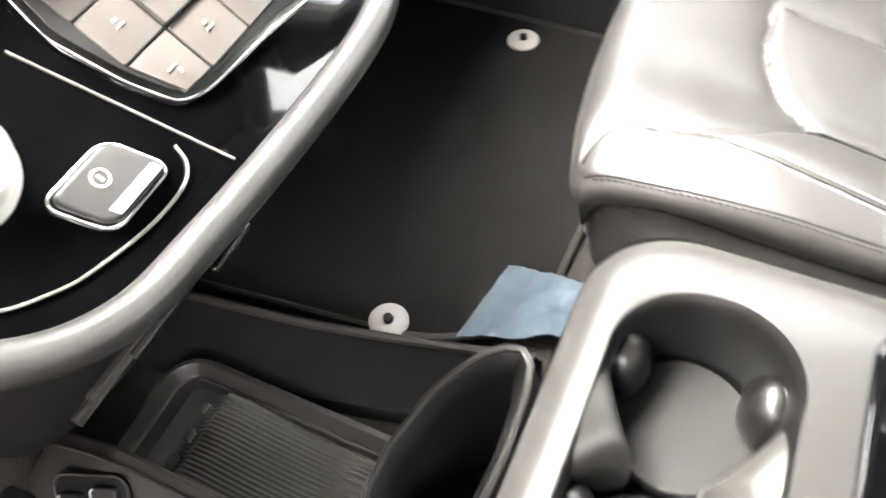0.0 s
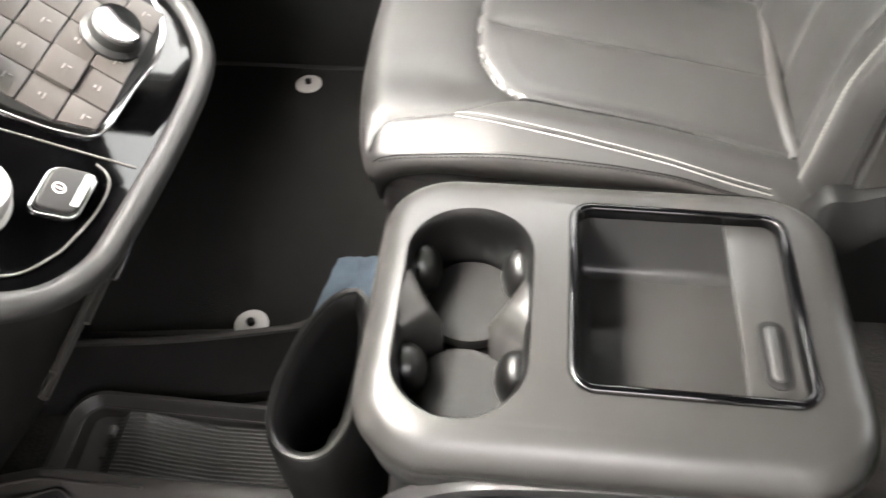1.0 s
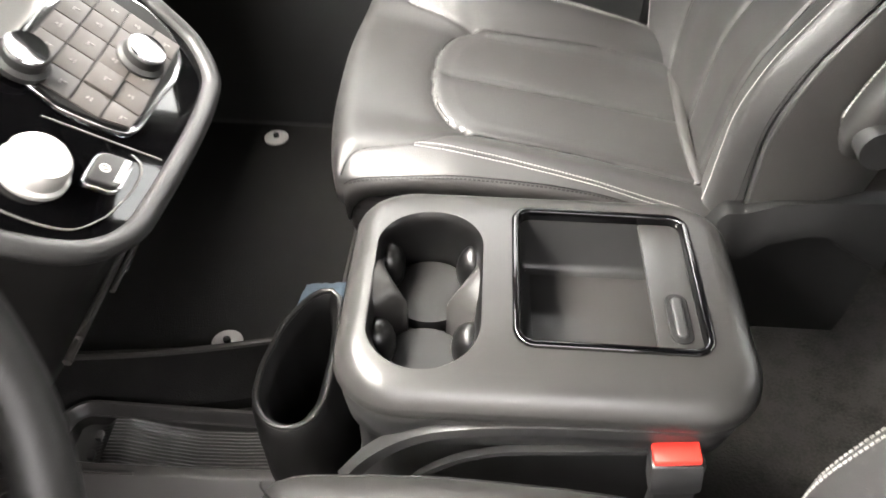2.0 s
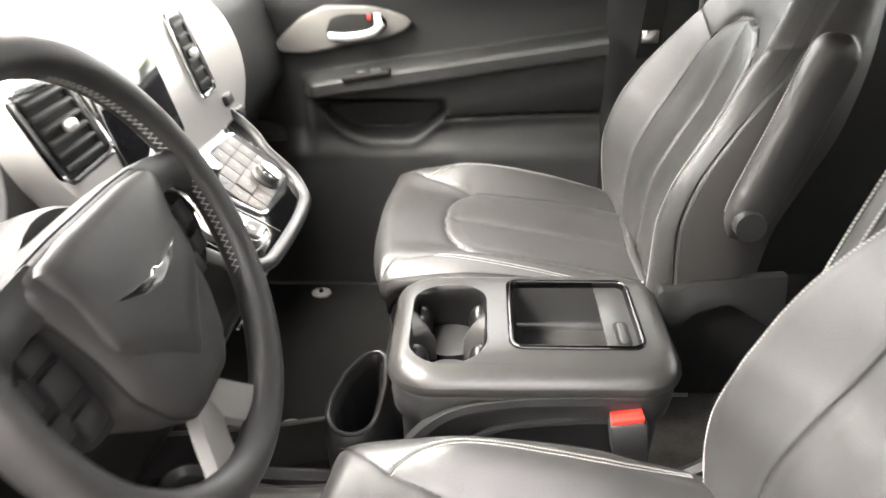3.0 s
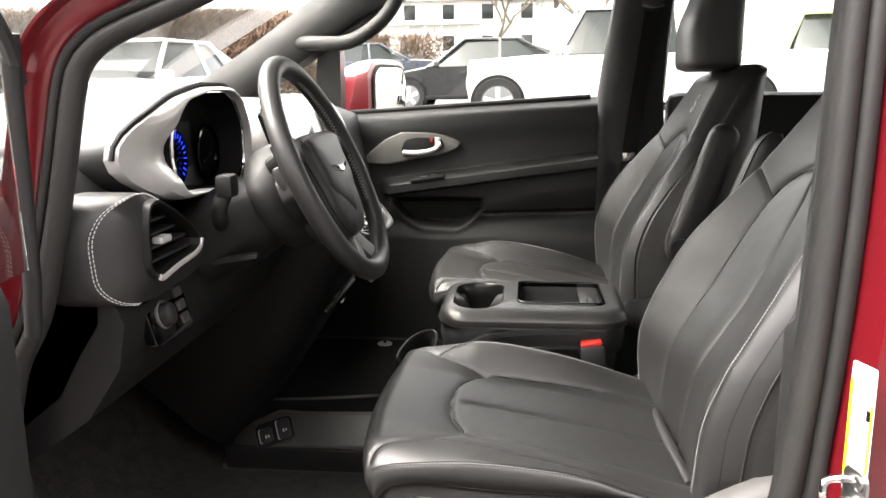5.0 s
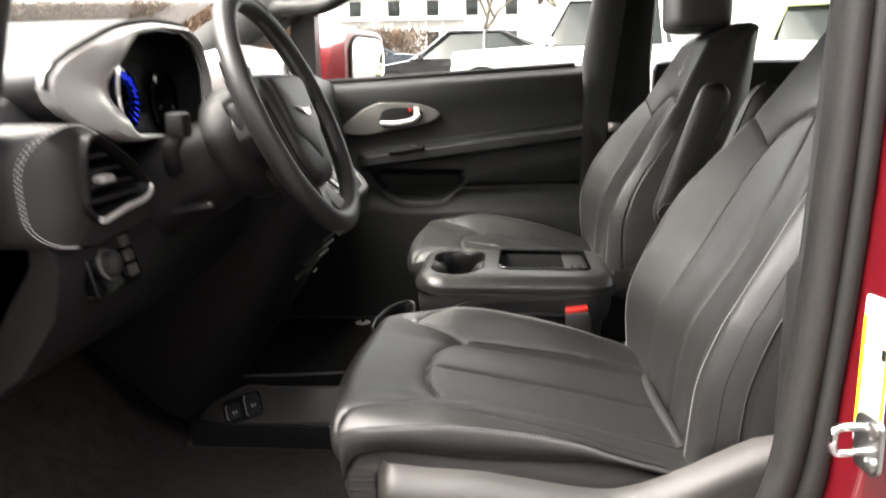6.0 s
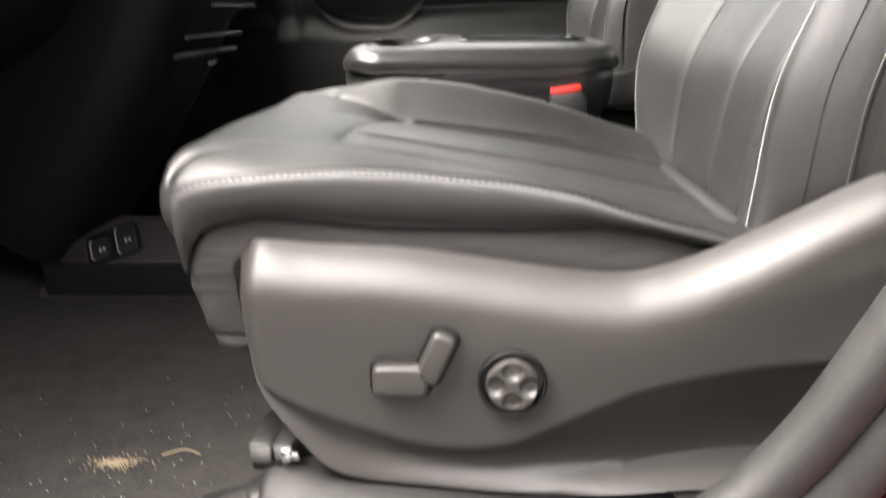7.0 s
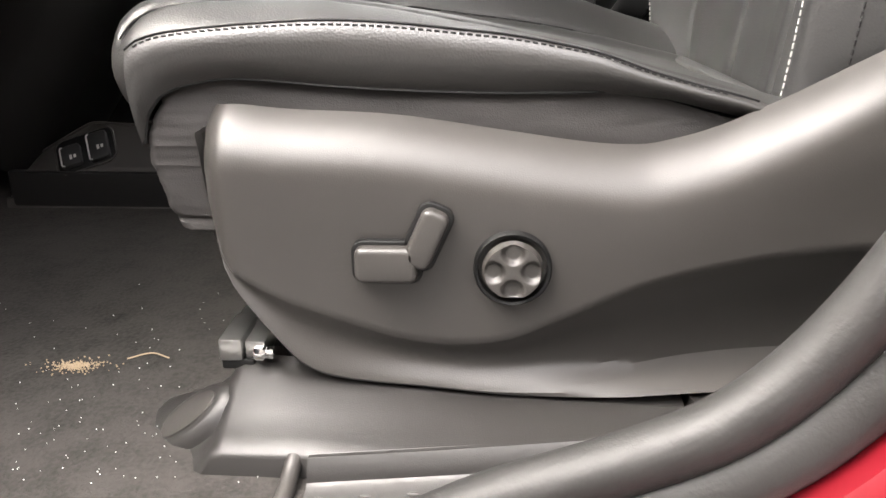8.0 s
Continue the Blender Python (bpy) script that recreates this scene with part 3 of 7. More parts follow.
def cushion_top(x, v):
    a = abs(v)
    z = interp(x, BASE) + interp(x, BOLSTER) * (1.0 if tall(v) else 0.55) * sstep(0.118, 0.205, a)
    if a > 0.196:
        z += (interp(x, EDGE) - z) * ((a - 0.196) / 0.054) ** 1.9
    d = seg_dist((x, a), PANEL)
    front = sstep(-0.07, -0.12, x)
    if in_insert(x, a):
        # the insert stands proud of the seam, crowned between the seams
        z += 0.0032 * min(1.0, d / 0.03) - 0.0026 * math.exp(-(d / 0.0045) ** 2)
    else:
        # the pads round it roll down into the seam
        z -= (0.0038 + 0.0042 * front) * math.exp(-d / (0.009 + 0.005 * front)) + 0.0025 * math.exp(-(d / 0.0035) ** 2)
    if x > -0.155:
        fade = sstep(-0.155, -0.13, x) * (1 - 0.6 * sstep(0.08, 0.22, x))
        z -= (0.0026 * math.exp(-(a / 0.0040) ** 2) + 0.0052 * math.exp(-a / 0.012)) * fade
    d = seg_dist((x, a), TALL_SEAM if tall(v) else LOW_SEAM)
    z -= 0.0026 * math.exp(-(d / 0.0034) ** 2) + 0.0026 * math.exp(-d / 0.010)
    d = seg_dist((x, a), TALL_ROW if tall(v) else LOW_ROW)
    z -= 0.0018 * math.exp(-(d / 0.0022) ** 2)
    # faint creases in the leather
    z += 0.0010 * noise.noise((x * 9, v * 9, 3.1)) + 0.0006 * noise.noise((x * 28, v * 20, 7.7))
    return z


def front_x(v):
    a = abs(v)
    e = max(0.0, a - (HALF - 0.008))
    return -0.299 + 0.031 * (a / HALF) ** 2.4 + 0.008 - math.sqrt(max(0.0, 0.000064 - e * e))


def wall_bottom(x):
    return linear(x, SEAM[:-2] + [(0.120, 0.299), (0.20, 0.280), (0.27, 0.25)])


def cushion_point(s, t):
    """s: metres back from the front edge (below 0: down the front wall); t: metres across, beyond HALF down the side wall."""
    sd = max(0.0, -s)
    td = max(0.0, abs(t) - HALF)
    v = max(-HALF, min(HALF, t))
    S = max(0.0, s)
    x = front_x(v)
    x = -0.299 + S if S > 0.15 else x + (-0.149 - x) * S / 0.15
    z = cushion_top(x, v)
    r = 0.036
    if S < r:
        z -= (r - math.sqrt(r * r - (r - S) ** 2)) * (1 - 0.85 * sstep(0.17, 0.25, abs(v)))
    drop = max(sd, td)
    if drop > 0:
        # the wall bulges a little and tucks in below, square to the cushion's outline
        f = min(1.0, drop / WALL)
        low = 0.264 if sd > 0 else wall_bottom(x)
        push = (0.034 if sd > 0 and td == 0 else 0.008) * f * f - 0.0065 * math.sin(f ** 0.8 * math.pi)
        z += (low - z) * f
        if td > 0:
            v -= push if v > 0 else -push
        else:
            w = max(-HALF + 0.0004, min(HALF - 0.0004, v))
            slope = (front_x(w + 0.0002) - front_x(w - 0.0002)) / 0.0004
            n = math.hypot(1, slope)
            x += push / n
            v -= push * slope / n
    return x, v, z


MIDLINE = [
    [(0.24, 0.226), (0.40, 0.251), (0.484, 0.295), (0.524, 0.320), (0.602, 0.360), (0.69, 0.401), (0.76, 0.430), (0.84, 0.466), (0.935, 0.515)],
    [(0.24, 0.222), (0.42, 0.243), (0.511, 0.283), (0.594, 0.325), (0.66, 0.352), (0.732, 0.379), (0.837, 0.411), (0.935, 0.452)],
]
TALL_BACK = [(0.24, 0.035), (0.40, 0.068), (0.52, 0.094), (0.60, 0.092), (0.67, 0.067), (0.76, 0.032), (0.85, 0.010), (0.935, 0.0)]
LOW_BACK = [(0.24, 0.022), (0.35, 0.030), (0.42, 0.040), (0.51, 0.058), (0.60, 0.055), (0.67, 0.044), (0.76, 0.022), (0.85, 0.006), (0.935, 0.0)]
BACK_SEAM = [(0.24, 0.132), (0.36, 0.138), (0.52, 0.134), (0.64, 0.126), (0.690, 0.116), (0.725, 0.090), (0.748, 0.050), (0.757, 0.0)]
SHOULDER = [(0.690, 0.116), (0.712, 0.145), (0.735, 0.180), (0.760, 0.222)]
MID = [0]


def back_line(z):
    """x of the backrest's middle line at height z."""
    return interp(z, MIDLINE[MID[0]])


def back_half(z):
    return interp(z, [(0.24, 0.235), (0.38, 0.252), (0.55, 0.252), (0.66, 0.237), (0.78, 0.203), (0.88, 0.172), (0.935, 0.155)])


def in_back_panel(z, a):
    return z < 0.757 and a < interp(z, BACK_SEAM)


def back_front(z, v):
    a = abs(v)
    w = back_half(z)
    x = back_line(z) - interp(z, TALL_BACK if tall(v) else LOW_BACK) * min(1.0, max(0.0, (a / w - 0.15) / 0.75)) ** 2
    x += 0.055 * max(0.0, (a / w - 0.84) / 0.16) ** 2
    d = seg_dist((z, a), BACK_SEAM)
    if in_back_panel(z, a):
        x += 0.0045 * math.exp(-(d / 0.0040) ** 2) - 0.0035 * min(1.0, d / 0.03)
        x += 0.0026 * math.exp(-(a / 0.0040) ** 2) + 0.0050 * math.exp(-a / 0.012) * sstep(0.76, 0.70, z)
    else:
        high = sstep(0.66, 0.72, z)
        x += (0.0045 + 0.004 * high) * math.exp(-d / 0.010) + 0.0025 * math.exp(-(d / 0.0035) ** 2)
    d = seg_dist((z, a), SHOULDER)
    x += 0.0030 * math.exp(-(d / 0.0035) ** 2) + 0.002 * math.exp(-d / 0.008)
    return x + 0.0011 * noise.noise((z * 8, v * 8, 5.5)) + 0.0005 * noise.noise((z * 26, v * 22, 2.5))


def even_normals(obs, inside):
    """Shade neighbouring panels of one upholstery as one surface: shared rim points get one normal."""
    seen = {}
    for ob in obs:
        me = ob.data
        if sum(p.normal.dot(p.center - inside) * p.area for p in me.polygons) < 0:
            me.flip_normals()
        for p in me.polygons:
            for k in p.vertices:
                key = tuple(round(c, 5) for c in me.vertices[k].co)
                seen[key] = seen.get(key, Vector()) + p.normal * p.area
    for ob in obs:
        me = ob.data
        me.normals_split_custom_set_from_vertices([seen[tuple(round(c, 5) for c in v.co)].normalized() for v in me.vertices])


def front_seat(cy, m, label, driver, lift=0.0):
    MID[0], SIDE[0] = (0 if driver else 1), m
    lean = 0.045 if driver else -0.010
    seat = thing("front_seat", label, "car seat", (0.0, cy, 0.05), group="front seats")
    base = Matrix.Translation((0, 0, -0.05 + lift))

    upper = ("back", "shoulder", "embroidery", "head", "post")

    def put(name, bm, mat, label="", parent=None, smooth=True):
        # the passenger's backrest is a little lower and more upright
        if not driver and (name.startswith(upper) or name == "stitching" or name == "piping"):
            for p in bm.verts:
                if name.startswith(("head", "post")):
                    p.co.z -= 0.018
                elif p.co.z > 0.5:
                    p.co.z = 0.5 + (p.co.z - 0.5) * 0.905
        bm.transform(Matrix.Diagonal((1, m, 1, 1)))
        bm.transform(base)
        if m < 0:
            bmesh.ops.reverse_faces(bm, faces=bm.faces[:])
        return part(name, bm, mat, parent or seat, label, smooth)

    # cushion
    ss = [-0.055 + 0.0055 * i for i in range(10)] + [0.0032 * i for i in range(181)]
    side = [HALF + 0.005 * i for i in range(1, 12)]
    tt = [-v for v in reversed(side)] + [-HALF + 0.5 * i / 156 for i in range(157)] + side
    P = [[cushion_point(s, t) for t in tt] for s in ss]

    def region(i, j):
        x, v, z = P[i][j]
        a, s = abs((tt[j] + tt[j + 1]) / 2), ss[i]
        if a > HALF or s < -0.004:
            return 3
        if in_insert(x, a):
            return 0
        seam = TALL_SEAM if tall(tt[j]) else LOW_SEAM
        return 1 if a < 0.136 and x < 0 or x < interp(a, [(b, c) for c, b in seam]) else 2
    bms = grid_patches(P, region, "abcd")
    even_normals([put("seat_panel", bms[0], LEATHER), put("cushion_front", bms[1], LEATHER), put("cushion_bolster", bms[2], LEATHER), put("cushion_side", bms[3], LEATHER_SIDE)], Vector((0.0, 0.0, 0.20)))
    put("seat_pan", box((-0.01, 0, 0.215), (0.44, 0.44, 0.10), 0.02), FABRIC)

    # dark seam lines between the cushion's panels
    def on_top(pts):
        return [(x, v, cushion_top(x, v) - 0.0001) for x, v in pts]
    line = [tuple(p)[:2] for p in smooth_path([(x, v, 0) for x, v in PANEL if x < 0.2] + [(x, -v, 0) for x, v in reversed(PANEL[:-1]) if x < 0.2], 160)]
    put("panel_seam", tube(on_top(line), 0.0011, 0, 6), INK)
    put("panel_seam", tube(on_top([(-0.156 + 0.008 * i, 0.0) for i in range(44)]), 0.0008, 0, 6), INK)
    for sg in (-1, 1):
        high = tall(sg)
        line = [tuple(p)[:2] for p in smooth_path([(x, sg * v, 0) for x, v in (TALL_SEAM if high else LOW_SEAM)], 50)]
        put("panel_seam", tube(on_top(line[:-2]), 0.0009, 0, 6), INK)
        line = [tuple(p)[:2] for p in smooth_path([(x, sg * v, 0) for x, v in (TALL_ROW if high else LOW_ROW)], 60)]
        put("panel_seam", tube(on_top(line), 0.0010, 0, 6), INK)
        if high or not driver:
            for off in (-0.0042, 0.0042):
                row = [(x, v + sg * off, cushion_top(x, v + sg * off) + 0.0004) for x, v in line[1:]]
                put("stitching", stitches(row, 0.0046, 0.0032, 0.00042), THREAD, "pale contrast stitching")
    # welt and stitching along the cushion's edges
    for sg in (-1, 1):
        edge = [cushion_point(s, sg * HALF) for s in [0.012 * i for i in range(0, 41)]]
        put("edge_seam", tube([(x, v + sg * 0.0006, z + 0.0002) for x, v, z in edge], 0.0008, 80, 6), INK)
        low_edge = [cushion_point(s, sg * (HALF + 0.0032)) for s in [0.012 * i for i in range(1, 39)]]
        put("stitching", stitches([(x, v + sg * 0.0002, z) for x, v, z in low_edge], 0.0056, 0.0036, 0.0006), THREAD_DARK, "dark seam stitching")
        seam = [(x, sg * (HALF - 0.0080), z) for x, z in SEAM]
        put("seam_welt", tube(seam, 0.0014, 80, 6), INK)
    put("bite_strip", tube([(0.222, -0.150, 0.279), (0.216, -0.05, 0.281), (0.212, 0.05, 0.281), (0.216, 0.155, 0.277)], 0.009, 24, 10, flat=0.7), LEATHER_SIDE)

    # backrest: front face, sides, rear shell
    nz, nv = 190, 150
    zz = [0.24 + (0.935 - 0.24) * i / nz for i in range(nz + 1)]
    Q = []
    for z in zz:
        w = back_half(z)
        top = 0.03 * max(0.0, (z - 0.90) / 0.035) ** 2
        row = [(back_front(z, -w + 2 * w * j / nv) + top, -w + 2 * w * j / nv, z) for j in range(nv + 1)]
        thick = interp(z, [(0.24, 0.15), (0.5, 0.15), (0.8, 0.13), (0.935, 0.100)])
        xb = back_line(z) + thick
        xe = row[0][0]
        left = [(xe + (xb - xe) * f, -w - 0.012 * math.sin(f * math.pi * 0.8) + 0.05 * max(0, f - 0.7), z) for f in (1.0, 0.9, 0.8, 0.65, 0.5, 0.35, 0.22, 0.12, 0.05)]
        right = [(x, -v, z) for x, v, z in reversed(left)]
        Q.append(left + row + right)
    nl = 9

    def region_b(i, j):
        z = zz[i]
        if j < nl - 2 or j > nl + nv + 1:
            return 3
        v = abs(Q[i][j][1])
        if in_back_panel(z, v):
            return 0
        line = interp(v, [(0.0, 0.750), (0.116, 0.690), (0.145, 0.712), (0.18, 0.735), (0.222, 0.760), (0.30, 0.80)])
        return 1 if z > line else 2
    bms = grid_patches(Q, region_b, "abcd")
    even_normals([put("back_panel", bms[0], LEATHER), put("shoulder_panel", bms[1], LEATHER), put("back_bolster", bms[2], LEATHER), put("back_side", bms[3], LEATHER_SIDE)], Vector((0.40, 0.0, 0.55)))
    shell = [[Q[i][0], Q[i][-1]] for i in range(0, nz + 1, 4)]
    loops = []
    for (a, b) in shell:
        loops.append([(a[0] + 0.012 * math.sin(math.pi * k / 12), a[1] + (b[1] - a[1]) * k / 12, a[2]) for k in range(13)])
    put("back_shell", rings(loops, closed=False, caps=False), PLASTIC, "black plastic rear shell")
    topf = Q[-1]
    put("back_top", rings([topf, [(0.5 * (x + 0.53 + lean), v * 0.9, z + 0.012) for x, v, z in topf], [(0.53 + lean, v * 0.75, z + 0.012) for x, v, z in topf]], closed=False, caps=False), LEATHER_SIDE)
    for sg in (-1, 1):
        high = tall(sg)
        for fr in ((0.885, 0.925) if high else (0.84,)):
            rim = [(back_front(z, sg * back_half(z) * fr) - 0.0008, sg * back_half(z) * fr, z) for z in [0.28 + 0.02 * i for i in range(28)]]
            put("stitching", stitches(rim, 0.0058, 0.0040), THREAD, "pale contrast stitching")
        rim = [(back_front(z, sg * back_half(z) * 0.965) - 0.0010, sg * back_half(z) * 0.965, z) for z in [0.30 + 0.02 * i for i in range(29)]]
        put("stitching", stitches(rim), THREAD_DARK, "dark stitching")
        seam = [(back_front(z, sg * back_half(z)) + 0.004, sg * (back_half(z) + 0.002), z) for z in [0.28 + 0.02 * i for i in range(32)]]
        put("piping", tube(seam, 0.0018, 60, 6, up=(0, 1, 0)), LEATHER_SIDE)

    def on_back(pts):
        return [(back_front(z, v) - 0.0002, v, z) for z, v in pts]
    put("back_seam", tube(on_back([tuple(p)[:2] for p in smooth_path([(z, v, 0) for z, v in BACK_SEAM if z > 0.25] + [(z, -v, 0) for z, v in reversed(BACK_SEAM[:-1]) if z > 0.25], 120)]), 0.0011, 0, 6, up=(1, 0, 0)), INK)
    put("back_seam", tube(on_back([(0.30 + 0.012 * i, 0.0) for i in range(37)]), 0.0008, 0, 6, up=(0, 1, 0)), INK)
    for sg in (-1, 1):
        put("back_seam", tube(on_back([tuple(p)[:2] for p in smooth_path([(z, sg * v, 0) for z, v in SHOULDER[:3]], 24)]), 0.0010, 0, 6, up=(1, 0, 0)), INK)

    # embroidered letter on the shoulder
    cu = bpy.data.curves.new("letter", "FONT")
    cu.body, cu.size, cu.align_x, cu.align_y, cu.shear = "S", 0.074, "CENTER", "CENTER", 0.25
    cu.fill_mode, cu.bevel_depth = "NONE", 0.0016
    tmp = new("letter", cu)
    me = bpy.data.meshes.new_from_object(tmp.evaluated_get(bpy.context.evaluated_depsgraph_get()))
    bpy.data.objects.remove(tmp)
    bm = bmesh.new()
    bm.from_mesh(me)
    bm.transform(Matrix.Diagonal((m, 1, 1, 1)))
    tilt = math.degrees(math.atan2(back_line(0.87) - back_line(0.80), 0.07))
    bm.transform(pose(back_line(0.835) - 0.0005, 0, 0.835, 0, 0, 0) @ pose(0, 0, 0, 0, tilt, 0) @ pose(0, 0, 0, 90, 0, -90))
    put("embroidery", bm, MARKS, "pale outlined embroidered letter")

    # head restraint on two posts
    hx, hz = 0.440 + 2.4 * max(0.0, lean), 1.012
    loops = []
    for i in range(29):
        u = i / 28
        z = hz - 0.105 + 0.21 * u
        e = (1 - (2 * u - 1) ** 12) ** 0.5 if 0 < u < 1 else 0.02
        w, dpt = 0.128 * (0.72 + 0.28 * e), (0.066 - 0.016 * sstep(0.45, 1.0, u)) * (0.62 + 0.38 * e)
        lean = 0.016 * sstep(0.45, 1.0, u)
        ring = []
        for k in range(40):
            a = 2 * math.pi * k / 40
            c, s = math.cos(a), math.sin(a)
            px = math.copysign(abs(c) ** 0.42, c) * dpt - (0.012 if c < 0 else 0) * (1 - abs(s)) + lean
            ring.append((hx + px, math.copysign(abs(s) ** 0.45, s) * w, z))
        loops.append(ring)
    rest = put("head_restraint", rings(loops), LEATHER_SIDE)
    pad = []
    for f in range(41):
        a = 2 * math.pi * f / 40
        y, z = 0.098 * math.copysign(abs(math.cos(a)) ** 0.45, math.cos(a)), hz + 0.080 * math.copysign(abs(math.sin(a)) ** 0.45, math.sin(a))
        pad.append((hx - 0.072 + 0.028 * sstep(-0.01, 0.105, z - hz) + 0.012 * abs(y / 0.1) ** 3, y, z))
    put("head_piping", tube(pad[:-1], 0.002, 0, 6, closed=True, up=(1, 0, 0)), THREAD_DARK, parent=rest)
    for sg in (-1, 1):
        put("post", lathe([(0.0065, 0.90), (0.0065, 0.985)], 14, Matrix.Translation((0.465 + 1.2 * max(0.0, lean), sg * 0.06, 0))), CHROME)
        put("post_collar", lathe([(0.02, 0.93), (0.02, 0.946), (0.012, 0.950)], 18, Matrix.Translation((0.465 + 1.2 * max(0.0, lean), sg * 0.06, 0))), PLASTIC)

    # inboard armrest, folded up along the backrest
    if driver:
        arm = [(0.320, 0.292, 0.440), (0.350, 0.295, 0.51), (0.388, 0.295, 0.62), (0.422, 0.294, 0.715), (0.446, 0.294, 0.795)]
    else:
        arm = [(0.318, 0.288, 0.440), (0.345, 0.291, 0.51), (0.385, 0.291, 0.62), (0.418, 0.290, 0.72), (0.433, 0.290, 0.765)]
    sec = [(0.026 * math.copysign(abs(math.cos(a)) ** 0.6, math.cos(a)), 0.036 * math.copysign(abs(math.sin(a)) ** 0.7, math.sin(a))) for a in [2 * math.pi * k / 24 for k in range(24)]]
    path = smooth_path(arm, 34)
    loops = []
    for i, p in enumerate(path):
        u = i / 33
        e = max(0.08, (1 - abs(2 * u - 1) ** 5)) ** 0.5
        d = (path[min(i + 1, 33)] - path[max(i - 1, 0)]).normalized()
        n_ = Vector((-d.z, 0, d.x))
        loops.append([p + Vector((0, su * e, 0)) + n_ * (sw * e) for su, sw in sec])
    rest = put("armrest", rings(loops), LEATHER)
    # stitched seam along the armrest's front edges
    for f in ((-0.017, 0.017) if driver else (-0.020,)):
        row = []
        for i in range(4, 33):
            d = (path[min(i + 1, 33)] - path[i - 1]).normalized()
            e = max(0.08, (1 - abs(2 * i / 33 - 1) ** 5)) ** 0.5
            row.append(tuple(path[i] + Vector((0, f * e, 0)) + Vector((-d.z, 0, d.x)) * (0.0325 * e)))
        put("armrest_seam", tube(row, 0.0016, 0, 6, up=(0, 1, 0)), INK, "", rest)
        put("armrest_stitching", stitches([(x - 0.0012, y + 0.004, z + 0.0006) for x, y, z in row], 0.0058, 0.0042, 0.0009), THREAD, "pale contrast stitching", rest)
    put("armrest_pivot", lathe([(0.024, -0.05), (0.024, 0.03), (0.018, 0.034)], 24, pose(0.330, 0.280, 0.475, 90, 0, 0)), PLASTIC)

    # belt buckle on its stalk, inboard
    if driver:
        bx = 0.106
        put("buckle_stalk", box((bx + 0.005, 0.285, 0.27), (0.042, 0.020, 0.17), 0.006, pose(0, 0, 0)), PLASTIC)
        cap = put("buckle", box((0, 0, 0), (0.050, 0.030, 0.050), 0.006, pose(bx, 0.285, 0.335, 0, -8, 0)), PLASTIC)
        put("release_button", box((0, 0, 0.028), (0.044, 0.024, 0.010), 0.003, pose(bx, 0.285, 0.335, 0, -8, 0)), REDCAP, "red release button", cap)
    if driver:
        put("recliner_cover", sweep([(0.15, 0.258, 0.265), (0.20, 0.262, 0.290), (0.25, 0.264, 0.318), (0.30, 0.264, 0.345), (0.35, 0.262, 0.36)], [(-0.010, -0.03), (0.010, -0.03), (0.011, 0.01), (0.003, 0.016), (-0.008, 0.012)], 24), DARK, "black recliner cover")
    else:
        # rolled upper edge over an arched recess, whose shade is put in as black
        rim_, deep_ = [], []
        for k in range(41):
            x = 0.196 + 0.0058 * k
            zt = interp(x, [(0.196, 0.280), (0.206, 0.304), (0.217, 0.326), (0.242, 0.330), (0.273, 0.342), (0.302, 0.348), (0.346, 0.352), (0.43, 0.356)])
            za = min(zt - 0.012, interp(x, [(0.196, 0.262), (0.225, 0.268), (0.245, 0.262), (0.256, 0.266), (0.275, 0.287), (0.299, 0.297), (0.324, 0.3046), (0.344, 0.303), (0.369, 0.2884), (0.43, 0.250)]))
            rim_.append([(x, 0.240, zt - 0.004), (x, 0.256, zt), (x, 0.266, zt - 0.003), (x, 0.276, zt + (za - zt) * 0.5), (x, 0.282, za + 0.006), (x, 0.281, za), (x, 0.272, za - 0.005), (x, 0.262, za - 0.006)])
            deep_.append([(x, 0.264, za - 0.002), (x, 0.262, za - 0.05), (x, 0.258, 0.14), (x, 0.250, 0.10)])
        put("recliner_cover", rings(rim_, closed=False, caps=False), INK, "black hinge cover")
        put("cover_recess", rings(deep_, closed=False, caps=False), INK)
    # outboard side shield with its seat switches
    xs = [-0.212 + 0.006 * i for i in range(95)]
    top = [(-0.212, 0.282), (-0.206, 0.292), (-0.196, 0.296), (-0.181, 0.297), (-0.149, 0.294), (-0.069, 0.290), (0.010, 0.279), (0.069, 0.271), (0.105, 0.270), (0.125, 0.274), (0.146, 0.280), (0.164, 0.287), (0.20, 0.304), (0.257, 0.334), (0.30, 0.354), (0.36, 0.378)]
    low = [(-0.212, 0.275), (-0.209, 0.242), (-0.203, 0.209), (-0.188, 0.169), (-0.158, 0.123), (-0.140, 0.103), (-0.116, 0.093), (-0.05, 0.087), (0.014, 0.081), (0.10, 0.078), (0.163, 0.082), (0.36, 0.09)]
    crease = [(-0.212, 0.278), (-0.205, 0.225), (-0.19, 0.185), (-0.175, 0.172), (-0.152, 0.160), (-0.111, 0.145), (-0.07, 0.132), (-0.029, 0.127), (0.012, 0.132), (0.052, 0.150), (0.11, 0.178), (0.167, 0.194), (0.234, 0.205), (0.36, 0.215)]
    G = []
